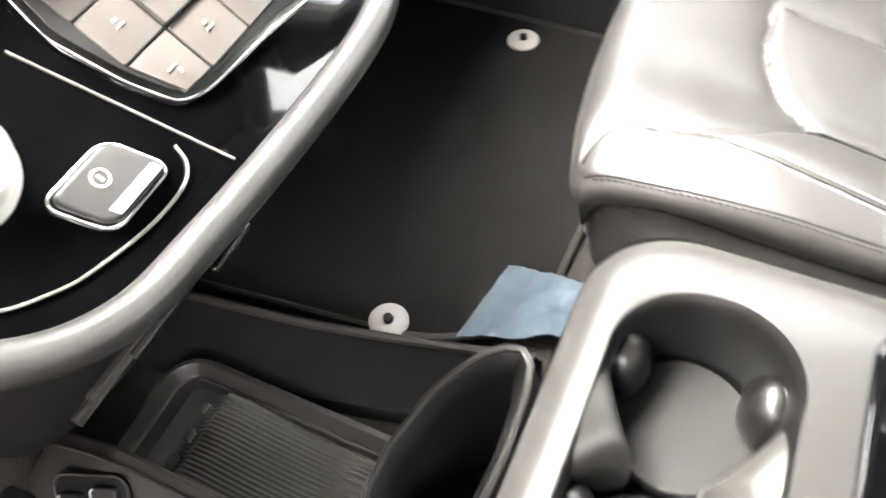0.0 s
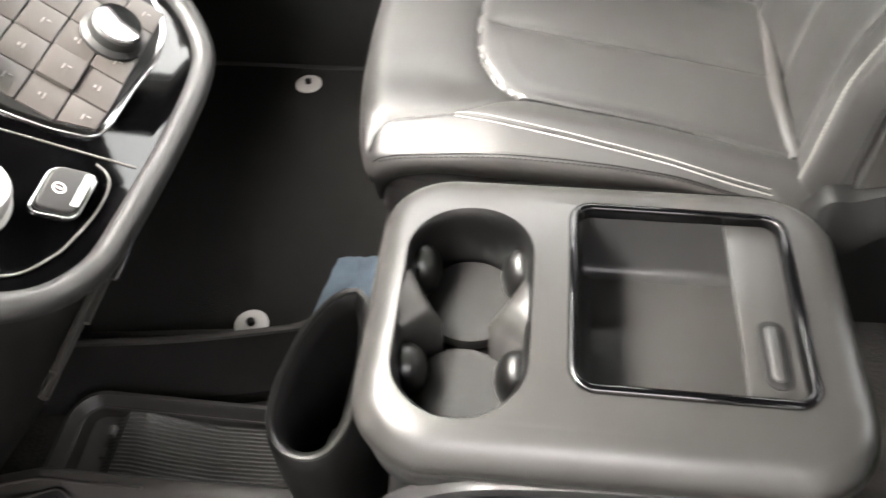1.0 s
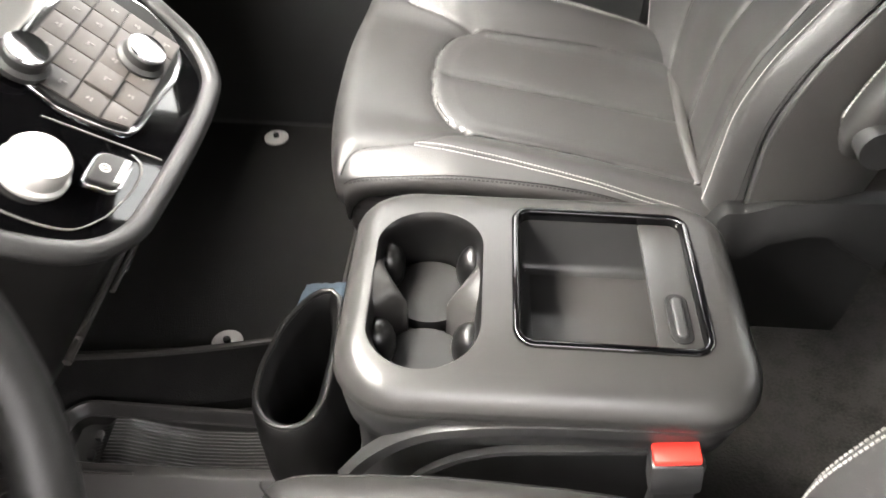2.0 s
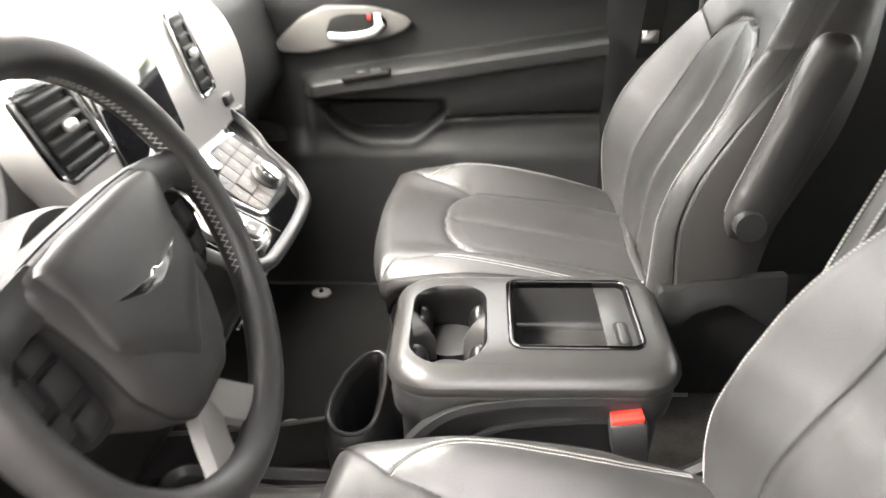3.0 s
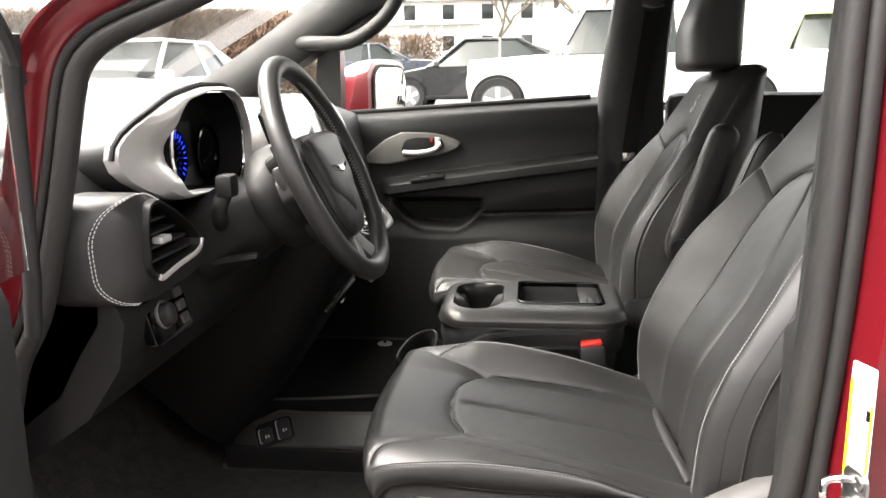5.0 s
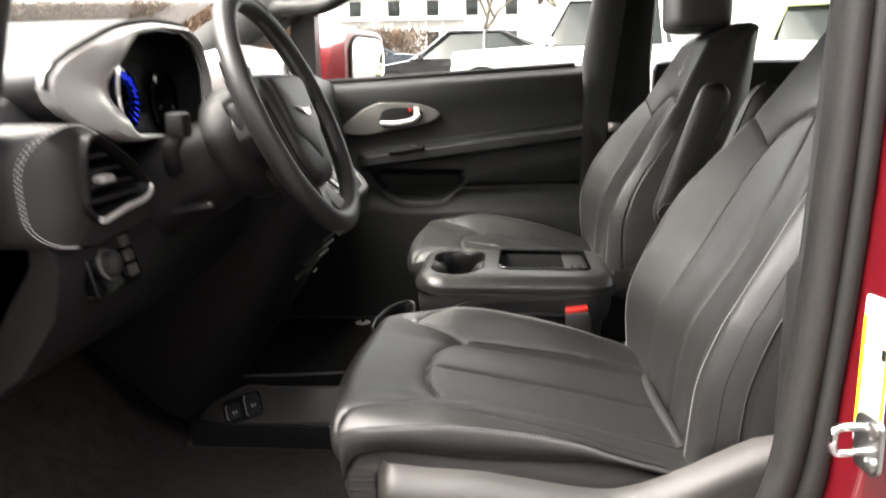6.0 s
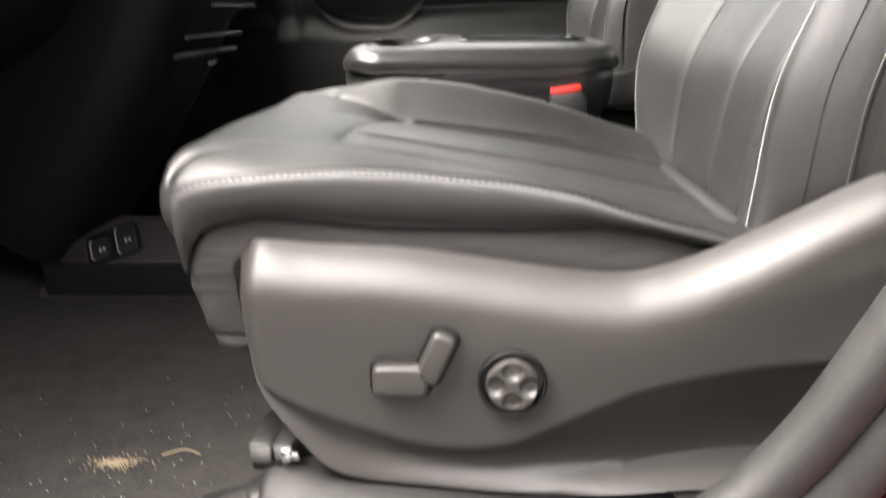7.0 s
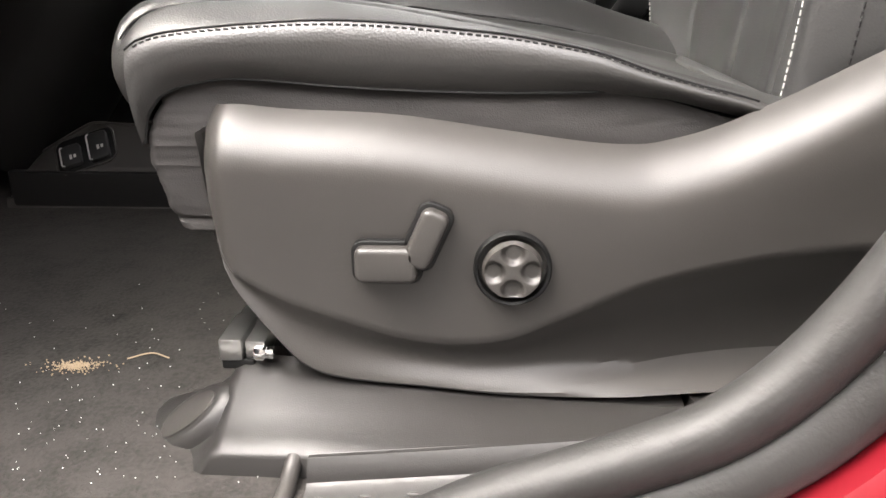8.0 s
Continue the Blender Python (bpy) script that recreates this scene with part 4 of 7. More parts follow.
    for x in xs:
        zt, zb, zc = interp(x, top), interp(x, low), interp(x, crease)
        col = []
        n1, n2 = 26, 22
        rear = sstep(0.13, 0.30, x)
        ends = 0.022 * (1 - sstep(-0.208, -0.185, x)) ** 2
        for k in range(n1 + 1):
            f = k / n1
            z = zt + (zc - zt) * f
            d = zt - z
            y = -0.254 - 0.034 * math.sin(min(1.0, d / 0.040) * math.pi / 2) ** 0.8
            y += 0.004 * sstep(0.04, 0.12, d) + rear * 0.012 * sstep(0.02, 0.06, d) * (1 - sstep(0.0, 0.5, f)) + ends
            col.append((x, y, z))
        for k in range(1, n2 + 1):
            f = k / n2
            z = zc + (zb - zc) * f
            deep = interp(x, [(-0.212, 0.001), (-0.16, 0.006), (-0.10, 0.009), (0.0, 0.013), (0.08, 0.028), (0.2, 0.046), (0.36, 0.046)])
            lip = interp(x, [(-0.2, 0.45), (-0.1, 0.45), (0.0, 0.52), (0.10, 0.78), (0.2, 0.82), (0.36, 0.82)])
            y = -0.284 + deep * math.sin(min(1, f / lip) * math.pi / 2) ** 1.1 - 0.95 * deep * sstep(lip, 0.98, f) + 0.012 * sstep(0.94, 1.0, f) + ends
            col.append((x, y, z))
        # the lower edge turns inwards behind the skirt
        G.append(col + [(x + 0.003, y + 0.006, col[-1][2] + 0.0005), (x + 0.006, y + 0.05, col[-1][2] + 0.002)])
    shield = put("side_shield", grid_patches(G, lambda i, j: 0, "a")[0], SHIELD, "satin grey-black plastic side shield")
    put("shield_back", box((0.04, -0.220, 0.20), (0.28, 0.02, 0.12), 0.01), PLASTIC)
    if driver:
        yq = -0.2895
        m4 = pose(-0.074, yq, 0.193, 90, 0, 0)
        sw = put("seat_switch", prism(rrect(0, 0, 0.044, 0.026, 0.006), -0.008, 0.012, m4, 0.004), SHIELD, "slider seat switch", shield)
        put("recline_switch", prism(rrect(0, 0, 0.020, 0.044, 0.007), -0.008, 0.012, pose(-0.046, yq, 0.212, 90, 0, 0) @ pose(0, 0, 0, 0, 0, -24), 0.004), SHIELD, "", shield)
        put("switch_gap", prism(rrect(0, 0, 0.050, 0.032, 0.009), -0.010, 0.0030, m4, 0.001), INK, "", shield)
        put("switch_gap", prism(rrect(0, 0, 0.026, 0.050, 0.009), -0.010, 0.0030, pose(-0.046, yq, 0.212, 90, 0, 0) @ pose(0, 0, 0, 0, 0, -24), 0.001), INK, "", shield)
        m5 = pose(0.014, yq, 0.189, 90, 0, 0)
        put("lumbar_ring", lathe([(0.0275, -0.01), (0.0275, 0.002), (0.0262, 0.004), (0.0245, 0.003), (0.0240, -0.006)], 40, m5), INK, "", shield)
        loops = []
        for rr in [0.0215 * k / 22 for k in range(1, 23)]:
            ring = []
            for k in range(64):
                a = 2 * math.pi * k / 64
                px_, py_ = rr * math.cos(a), rr * math.sin(a)
                dip = max(0.0042 * sstep(0.0088, 0.0050, math.hypot(px_ - cx_, py_ - cy_)) for cx_, cy_ in ((0.0135, 0), (-0.0135, 0), (0, 0.0135), (0, -0.0135)))
                ring.append((rr * math.cos(a), rr * math.sin(a), 0.009 - dip - 0.006 * sstep(0.9, 1.0, rr / 0.0215)))
            loops.append(ring)
        dome = rings(loops, caps=True)
        dome.transform(m5)
        put("lumbar_button", dome, SHIELD, "round four-way lumbar button", shield)
    # fabric skirt under the cushion
    loops = []
    SK = [(0.195, -0.238), (0.205, -0.243), (0.216, -0.249), (0.24, -0.256), (0.268, -0.2585), (0.283, -0.255), (0.299, -0.246), (0.307, -0.233), (0.32, -0.218)]
    for z, hw in [(0.318, 0.234), (0.312, 0.236)] + [(0.306 - 0.003 * k, 0.238 + 0.005 * sstep(0, 12, k)) for k in range(33)] + [(0.207, 0.240), (0.204, 0.243), (0.199, 0.243), (0.196, 0.238), (0.195, 0.215)]:
        ring = []
        x0 = linear(z, SK) + 0.0032 * noise.noise((z * 85, 0.3, cy))
        outline = []
        corners = rrect((x0 + 0.25) / 2, 0, 0.25 - x0, 2 * hw, 0.012, 6)
        for a, b in zip(corners, corners[1:] + corners[:1]):
            n = max(1, int(math.hypot(b[0] - a[0], b[1] - a[1]) / 0.02))
            outline += [(a[0] + (b[0] - a[0]) * q / n, a[1] + (b[1] - a[1]) * q / n) for q in range(n)] if n > 1 else [a]
        while len(outline) < 120:
            outline.append(outline[-1])
        for px_, py_ in outline[:120]:
            fold = 0.0016 * sstep(-0.15, -0.23, px_) * sstep(0.215, 0.24, z) * math.sin(z * 430 + 14 * px_ + 5 * py_ + 3.0 * noise.noise((z * 40, px_ * 12, 4.4)))
            ring.append((px_ + fold * 0.5 + 0.002 * noise.noise((px_ * 60, py_ * 60, z * 40)), py_ + math.copysign(fold, -py_) + 0.002 * noise.noise((px_ * 50, py_ * 70, z * 50 + 9)), min(z, interp(px_, EDGE) - 0.018)))
        loops.append(ring)
    put("fabric_skirt", rings(loops, caps=False), FABRIC, "black woven skirt")
    # slide rails and feet
    for sg in (-1, 1):
        rail = put("slide_rail", merge(box((0.05, sg * 0.215, 0.105), (0.52, 0.036, 0.022), 0.003), box((0.05, sg * 0.215, 0.083), (0.50, 0.026, 0.02), 0.002)), STEEL, "bare steel slide rail")
        put("rail_cap", merge(box((-0.2005, sg * 0.246, 0.110), (0.019, 0.050, 0.019), 0.003), box((-0.182, sg * 0.244, 0.109), (0.016, 0.046, 0.015), 0.0015)), STEEL, "", rail)
        put("rail_stop", box((-0.196, sg * 0.246, 0.0975), (0.026, 0.046, 0.009), 0.002), INK, "", rail)
        put("rail_bolt", merge(lathe([(0.006, -0.004), (0.006, 0.004), (0.003, 0.006)], 6, pose(-0.178, sg * 0.268, 0.108, 90, 0, 0)), box((-0.170, sg * 0.268, 0.108), (0.006, 0.006, 0.009), 0.001)), CHROME, "", rail)
        put("seat_foot", box((0.02, sg * 0.215, 0.064), (0.46, 0.04, 0.028), 0.006), PLASTIC)
    return seat


front_seat(0.40, 1, "black leather driver seat with pale stitching and power switches", True)
front_seat(1.30, -1, "black leather passenger seat with embroidered letter beside console", False, 0.03)


# ---- removable centre console ----
def plate_holes(outer, holes, z_of, roll=0.02, drop=0.03):
    """Upper skin of a plate: outer 2D loop with rounded rim, and 2D hole loops; returns the bmesh."""
    bm = bmesh.new()
    steps = 6
    inner = inset(outer, roll)
    rows = []
    for k in range(steps + 1):
        a = math.pi / 2 * k / steps
        loop = inset(outer, roll * (1 - math.cos(a)))
        rows.append([bm.verts.new((x, y, z_of(x, y) - drop * (1 - math.sin(a)))) for x, y in loop])
    for a, b in zip(rows, rows[1:]):
        for i in range(len(a)):
            j = (i + 1) % len(a)
            bm.faces.new((a[i], a[j], b[j], b[i]))
    edges = []
    top = rows[-1]
    for i in range(len(top)):
        edges.append(bm.edges.get((top[i], top[(i + 1) % len(top)])))
    for h in holes:
        vs = [bm.verts.new((x, y, z_of(x, y))) for x, y in h]
        for i in range(len(vs)):
            edges.append(bm.edges.new((vs[i], vs[(i + 1) % len(vs)])))
    bmesh.ops.triangle_fill(bm, use_beauty=True, edges=edges)
    return bm


def lid_z(x, y):
    return 0.430 - 0.004 * ((x + 0.02) / 0.2) ** 2 - 0.010 * (abs(y - 0.842) / 0.14) ** 4


LID = rrect(-0.020, 0.838, 0.408, 0.302, 0.068, 12)
CUPS = rrect(-0.139, 0.826, 0.112, 0.212, 0.054, 12)
BIN = rrect(0.042, 0.846, 0.184, 0.190, 0.018, 8)
console = thing("centre_console", "grey-black plastic centre console with cup holders and open bin", "car console", (-0.02, 0.84, 0.05))


def cput(name, bm, mat, label="", parent=None, smooth=True):
    bm.transform(Matrix.Translation((0.02, -0.84, -0.05)))
    return part(name, bm, mat, parent or console, label, smooth)


top = cput("lid_frame", plate_holes(LID, [list(reversed(CUPS)), list(reversed(BIN))], lid_z, 0.030, 0.026), CONSOLE)
# lid skirt, then the body with its swept flank line
sk = []
for d, z in ((0.0, 0.404), (-0.001, 0.397), (0.001, 0.390), (0.007, 0.386)):
    sk.append([(x, y, z) for x, y in inset(LID, d)])
cput("lid_skirt", rings(sk, caps=False), CONSOLE, "", top)
body = []
for d, z in ((0.010, 0.389), (0.006, 0.380), (0.006, 0.362), (0.010, 0.338), (0.020, 0.322), (0.026, 0.25), (0.030, 0.12), (0.026, 0.056)):
    lp = inset(LID, d)
    body.append([(x - 0.012 * (1 - z / 0.4) - (0.02 * sstep(0.30, 0.10, z) if x < -0.1 else 0), y, z) for x, y in lp])
cput("body", rings(body, caps=False), PLASTIC)
# raised flank moulding that sweeps up from the front on both sides
for sg in (-1, 1):
    yy = 0.838 + sg * 0.146
    f = [(-0.215, yy, 0.27), (-0.18, yy, 0.325), (-0.13, yy, 0.365), (-0.05, yy, 0.383), (0.06, yy, 0.387), (0.125, yy - sg * 0.004, 0.385)]
    cput("flank_moulding", sweep(f, [(-0.006, -0.012), (0.006, -0.008), (0.006, 0.004), (-0.006, 0.008)], 40), PLASTIC)
    g = [(-0.16, yy, 0.24), (-0.13, yy, 0.295), (-0.07, yy, 0.335), (0.02, yy, 0.348), (0.115, yy - sg * 0.006, 0.348)]
    cput("flank_edge", sweep(g, [(-0.004, -0.003), (0.004, -0.003), (0.004, 0.003), (-0.004, 0.003)], 40), PLASTIC)

# cup holders: liner, two wells, grip pads
liner = []
for d, z in ((0.0, 0.0), (0.002, -0.003), (0.005, -0.010), (0.007, -0.030), (0.009, -0.098)):
    liner.append([(x, y, lid_z(x, y) + z) for x, y in inset(CUPS, d)])
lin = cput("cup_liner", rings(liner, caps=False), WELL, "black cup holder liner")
cput("cup_floor", merge(*[lathe([(0.001, 0.338), (0.036, 0.338), (0.043, 0.342), (0.046, 0.360)], 36, Matrix.Translation((-0.139, cy, 0))) for cy in (0.776, 0.876)]), DARK, "", lin)
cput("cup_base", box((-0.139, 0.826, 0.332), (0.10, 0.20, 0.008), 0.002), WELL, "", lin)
for sg in (-1, 1):
    # saddle-shaped waist between the two wells
    loops = []
    for k in range(13):
        f = k / 12
        x = -0.139 + sg * (0.0545 - 0.034 * f)
        yc, z, hw = 0.834 - 0.006 * f, 0.425 - 0.012 * f - 0.022 * f ** 3, 0.004 + 0.038 * (1 - f) ** 1.4
        arc = [(yc + hw * math.sin(a), z - 0.034 * (1 - math.cos(a)) * (0.35 + 0.65 * f)) for a in [math.pi / 2 * (q - 8) / 8 for q in range(17)]]
        loops.append([(x, yc - hw, 0.336)] + [(x, y, zz_) for y, zz_ in arc] + [(x, yc + hw, 0.336)])
    cput("cup_waist", rings(loops), CONSOLE, "", lin)
    for cy in (0.783, 0.893):
        bm = bmesh.new()
        bmesh.ops.create_uvsphere(bm, u_segments=20, v_segments=14, radius=0.0235)
        bm.transform(Matrix.Translation((-0.139 + sg * 0.046, cy, 0.380)) @ Matrix.Diagonal((0.78, 0.95, 1.25, 1)))
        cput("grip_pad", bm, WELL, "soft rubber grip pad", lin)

# open bin: gloss trim ring, walls, floor, tambour door slid back
ring = []
for d, z in [(0.0005 - 0.0042 * math.cos(math.pi * k / 10), 0.0 + 0.0040 * math.sin(math.pi * k / 10)) for k in range(11)] + [(0.0047, -0.006), (0.0047, -0.014)]:
    ring.append([(x, y, lid_z(x, y) + z) for x, y in inset(BIN, d)])
cput("bin_trim", rings(ring, caps=False), GLOSS, "gloss black trim ring")
walls = []
for d, z in ((0.005, 0.418), (0.007, 0.40), (0.010, 0.360), (0.012, 0.354), (0.017, 0.3505), (0.026, 0.350)):
    walls.append([(x, y, z) for x, y in inset(BIN, d)])
cput("bin_wall", rings(walls, caps=False), PLASTIC)
cput("bin_floor", box((0.042, 0.846, 0.3465), (0.142, 0.148, 0.008), 0.003), CONSOLE, "grey plastic bin floor")
door = cput("sliding_door", box((0.108, 0.846, 0.415), (0.044, 0.184, 0.006), 0.002), CONSOLE, "sliding bin door, pushed back")
cput("door_grip", prism(rrect(0, 0, 0.012, 0.052, 0.0055), 0, 0.007, pose(0.110, 0.800, 0.4165), 0.003), PLASTIC, "black finger grip", door)
# Flat black plate in place of a recess, for the shade round the grip
cput("grip_shade_plate", prism(rrect(0, 0, 0.022, 0.064, 0.010), 0, 0.0018, pose(0.110, 0.800, 0.4185), 0.001), INK, "", door)

# front pocket, a slanting three-cornered mouth at the console's nose
MOUTH_P = [(-0.251, 0.921), (-0.282, 0.900), (-0.304, 0.862), (-0.317, 0.812), (-0.319, 0.776), (-0.308, 0.752), (-0.287, 0.743), (-0.264, 0.749), (-0.252, 0.775), (-0.247, 0.840)]
mouth = list(soften(resample(MOUTH_P, (-0.279, 0.815), 64), 2))


def pz(y, z):
    return z + 0.155 * (y - 0.742)


pk = []
for d, z, sink in ((-0.020, 0.052, 1.0), (-0.019, 0.15, 0.6), (-0.015, 0.235, 0.2), (-0.011, 0.268, 0.0), (-0.007, 0.279, 0.0), (-0.002, 0.282, 0.0), (0.003, 0.277, 0.0), (0.006, 0.262, 0.0), (0.009, 0.20, 0.0), (0.013, 0.11, 0.0)):
    pk.append([(x + 0.020 * sink, y, pz(y, z) * (1 - sink) + z * sink) for x, y in inset(mouth, d)])
cput("front_pocket", rings(pk, caps=True), DARK, "deep three-cornered pocket")
rim = [(x, y, pz(y, 0.2835)) for x, y in inset(mouth, -0.005)]
cput("pocket_rim", tube(rim, 0.0036, 0, 8, closed=True), CONSOLE)
cput("pocket_pad", box((-0.262, 0.775, 0.18), (0.030, 0.05, 0.12), 0.012), RUBBER)


# ---- dashboard ----
dash = thing("dashboard", "dark padded dashboard with satin silver trim", "dashboard", (-0.85, 0.85, 0.40))


def dd(name, bm, mat, label="", parent=None, smooth=True):
    bm.transform(Matrix.Translation((0.85, -0.85, -0.40)))
    return part(name, bm, mat, parent or dash, label, smooth)


TOPZ = [(-0.06, 0.770), (0.05, 0.795), (0.16, 0.845), (0.26, 0.878), (0.42, 0.890), (0.53, 0.872), (0.70, 0.868), (0.95, 0.865), (1.10, 0.862), (1.30, 0.850), (1.60, 0.820), (1.76, 0.790)]
loops = []
for i in range(92):
    y = -0.005 + 1.745 * i / 91
    zt = interp(y, TOPZ)
    e = max(0.0, abs(y - 0.85) / 0.905)
    xf = -0.600 + 0.030 * e - 0.035 * sstep(0.60, 0.50, y)
    sec = [(-1.22, 0.855), (-1.05, 0.870 + 0.3 * (zt - 0.86)), (-0.85, 0.60 * zt + 0.40 * 0.878), (-0.72, zt + 0.004), (xf - 0.035, zt), (xf - 0.010, zt - 0.010), (xf, zt - 0.028), (xf + 0.012, zt - 0.08),
           (xf + 0.020, 0.70), (xf + 0.035, 0.64), (xf + 0.032, 0.60), (xf + 0.005, 0.56), (xf - 0.03, 0.50), (-0.74, 0.42), (-0.95, 0.38), (-1.22, 0.40)]
    loops.append([(x, y, z) for x, z in sec])
pad = dd("dash_pad", rings(loops), DASHTOP)
line = []
for i in range(24):
    y = 1.15 + 0.55 * i / 23
    e = abs(y - 0.85) / 0.905
    line.append((-0.600 + 0.030 * e - 0.012, y, interp(y, TOPZ) - 0.008))
dd("stitching", stitches(line, 0.008), THREAD_DARK, "", pad)


# instrument binnacle: satin silver surround, deep hooded recess, dials
OPEN = [(0.197, 0.796), (0.212, 0.850), (0.245, 0.874), (0.330, 0.886), (0.424, 0.886), (0.470, 0.868), (0.498, 0.826), (0.500, 0.770), (0.485, 0.734), (0.414, 0.722), (0.304, 0.734), (0.216, 0.740)]
BROW = [(0.045, 0.800), (0.060, 0.826), (0.130, 0.855), (0.215, 0.880), (0.320, 0.8935), (0.432, 0.8935), (0.480, 0.875), (0.508, 0.830), (0.510, 0.762), (0.490, 0.727), (0.412, 0.714), (0.300, 0.725), (0.200, 0.728), (0.100, 0.755)]
C0 = (0.345, 0.800)
op = soften(resample(OPEN, C0, 96), 2)
ed = soften(resample(BROW, C0, 96), 5)


def xin(y):
    return -0.550 - 0.022 * sstep(0.16, 0.04, y)


loops = []
for f, x in ((1.04, -0.035), (1.038, -0.022), (1.03, -0.011), (1.012, -0.003), (0.99, 0.001), (0.72, 0.010), (0.4, 0.012), (0.12, 0.010), (0.0, 0.0)):
    loops.append([(xin(a[0]) + x, b[0] + (a[0] - b[0]) * f, b[1] + (a[1] - b[1]) * f) for a, b in zip(ed, op)])
bin_ = dd("cluster_surround", rings(loops, caps=False), SILVER, "satin silver cluster surround")
hood = [[(-0.85, a[0], a[1] + 0.002) for a in ed], [(-0.70, C0[0] + (a[0] - C0[0]) * 1.03, C0[1] + (a[1] - C0[1]) * 1.05) for a in ed], [(xin(a[0]) - 0.03, C0[0] + (a[0] - C0[0]) * 1.035, C0[1] + (a[1] - C0[1]) * 1.06) for a in ed], [(xin(a[0]) - 0.012, C0[0] + (a[0] - C0[0]) * 1.01, C0[1] + (a[1] - C0[1]) * 1.02) for a in ed]]
dd("cluster_hood", rings(hood, caps=False), DASHTOP, "", bin_)
dd("cluster_recess", rings([[(-0.557, y, z) for y, z in op], [(-0.58, C0[0] + (y - C0[0]) * 0.98, C0[1] + (z - C0[1]) * 0.97) for y, z in op], [(-0.606, C0[0] + (y - C0[0]) * 0.95, C0[1] + (z - C0[1]) * 0.94) for y, z in op], [(-0.607, C0[0] + (y - C0[0]) * 0.02, C0[1] + (z - C0[1]) * 0.02) for y, z in op]], caps=False), INK, "", bin_)
dd("hood_edge", tube([(xin(a[0]) - 0.006, C0[0] + (a[0] - C0[0]) * 1.012, C0[1] + (a[1] - C0[1]) * 1.045) for a in ed if a[1] > 0.80], 0.0042, 0, 8, up=(1, 0, 0)), INK, "black edge of the hood", bin_)
dd("cluster_rim", tube([(-0.553, y, z) for y, z in op], 0.003, 0, 6, closed=True, up=(1, 0, 0)), CHROME, "", bin_)
for cy, lit in ((0.302, True), (0.445, False)):
    m6 = pose(-0.602, cy, 0.780, 0, 90, 0)
    dial = dd("dial", lathe([(0.050, 0.0), (0.050, 0.006), (0.046, 0.007), (0.045, 0.002), (0.001, 0.001)], 40, m6), GLOSS, "", bin_)
    for k in range(21 if lit else 0):
        a = radians(-130 + 260 * k / 20)
        t_ = pose(-0.596, cy, 0.780, 0, 0, 0) @ pose(0, 0, 0, math.degrees(a), 0, 0)
        dd("dial_mark", box((0.0, 0.0, 0.040), (0.001, 0.0022, 0.012 if k % 2 else 0.007), 0, t_), BLUE_LED if k < 17 else RED_LED, "", dial)
    dd("needle", box((0, 0, 0.017), (0.002, 0.003, 0.040), 0, pose(-0.593, cy, 0.780, 110, 0, 0)), CHROME, "", dial)
dd("cluster_screen", box((-0.603, 0.348, 0.800), (0.003, 0.07, 0.075), 0.001), INK, "", bin_)

# side air vent in a stitched pod, next to the door
POD = [(-0.033, 0.648), (-0.036, 0.715), (-0.022, 0.748), (0.008, 0.765), (0.055, 0.762), (0.120, 0.735), (0.200, 0.690), (0.245, 0.660), (0.250, 0.632), (0.200, 0.618), (0.080, 0.612), (-0.012, 0.622)]
MOUTH = [(0.036, 0.665), (0.038, 0.715), (0.046, 0.742), (0.070, 0.746), (0.112, 0.728), (0.165, 0.698), (0.195, 0.676), (0.180, 0.660), (0.110, 0.655), (0.060, 0.648)]
C1 = (0.100, 0.690)
pod, mo = soften(resample(POD, C1, 80), 2), soften(resample(MOUTH, C1, 80), 2)
loops = []
for f, x in ((1.0, -0.60), (1.0, -0.560), (0.97, -0.538), (0.88, -0.530), (0.3, -0.526), (0.10, -0.524)):
    loops.append([(x - 0.06 * sstep(0.02, -0.07, b[0] + (a[0] - b[0]) * f), b[0] + (a[0] - b[0]) * f, b[1] + (a[1] - b[1]) * f) for a, b in zip(pod, mo)])
pd = dd("vent_pod", rings(loops, caps=False), WHEELSKIN, "stitched leatherette vent pod")
dd("vent_ring", rings([[(-0.526, C1[0] + (y - C1[0]) * s, C1[1] + (z - C1[1]) * s) if k < 1 else (-0.516 if k < 3 else -0.535, C1[0] + (y - C1[0]) * s, C1[1] + (z - C1[1]) * s) for y, z in mo] for k, s in enumerate((1.12, 1.09, 1.02, 0.98))], caps=False), DARK, "black vent ring", pd)
# The ring's highlight is put in as a silver strip along its lower edge
glint = [(-0.515, C1[0] + (y - C1[0]) * 1.07, C1[1] + (z - C1[1]) * 1.07) for y, z in mo]
lower = sorted((p for p, (y, z) in zip(glint, mo) if z < 0.681 and y > 0.052), key=lambda p: p[1])
dd("vent_glint", tube(lower, 0.0042, 40, 8, up=(1, 0, 0), flat=0.6), SILVER, "silver strip for the highlight on the vent ring", pd)
dd("vent_throat", rings([[(-0.530, C1[0] + (y - C1[0]) * 0.98, C1[1] + (z - C1[1]) * 0.98) for y, z in mo], [(-0.60, C1[0] + (y - C1[0]) * 0.9, C1[1] + (z - C1[1]) * 0.9) for y, z in mo], [(-0.601, C1[0] + (y - C1[0]) * 0.05, C1[1] + (z - C1[1]) * 0.05) for y, z in mo]], caps=False), INK, "", pd)
for k in range(4):
    z = 0.668 + 0.018 * k
    y1 = (0.180, 0.165, 0.135, 0.105)[k]
    dd("vent_blade", box((-0.537, (0.044 + y1) / 2, z), (0.022, y1 - 0.044, 0.004), 0.0015, None), PLASTIC, "", pd)
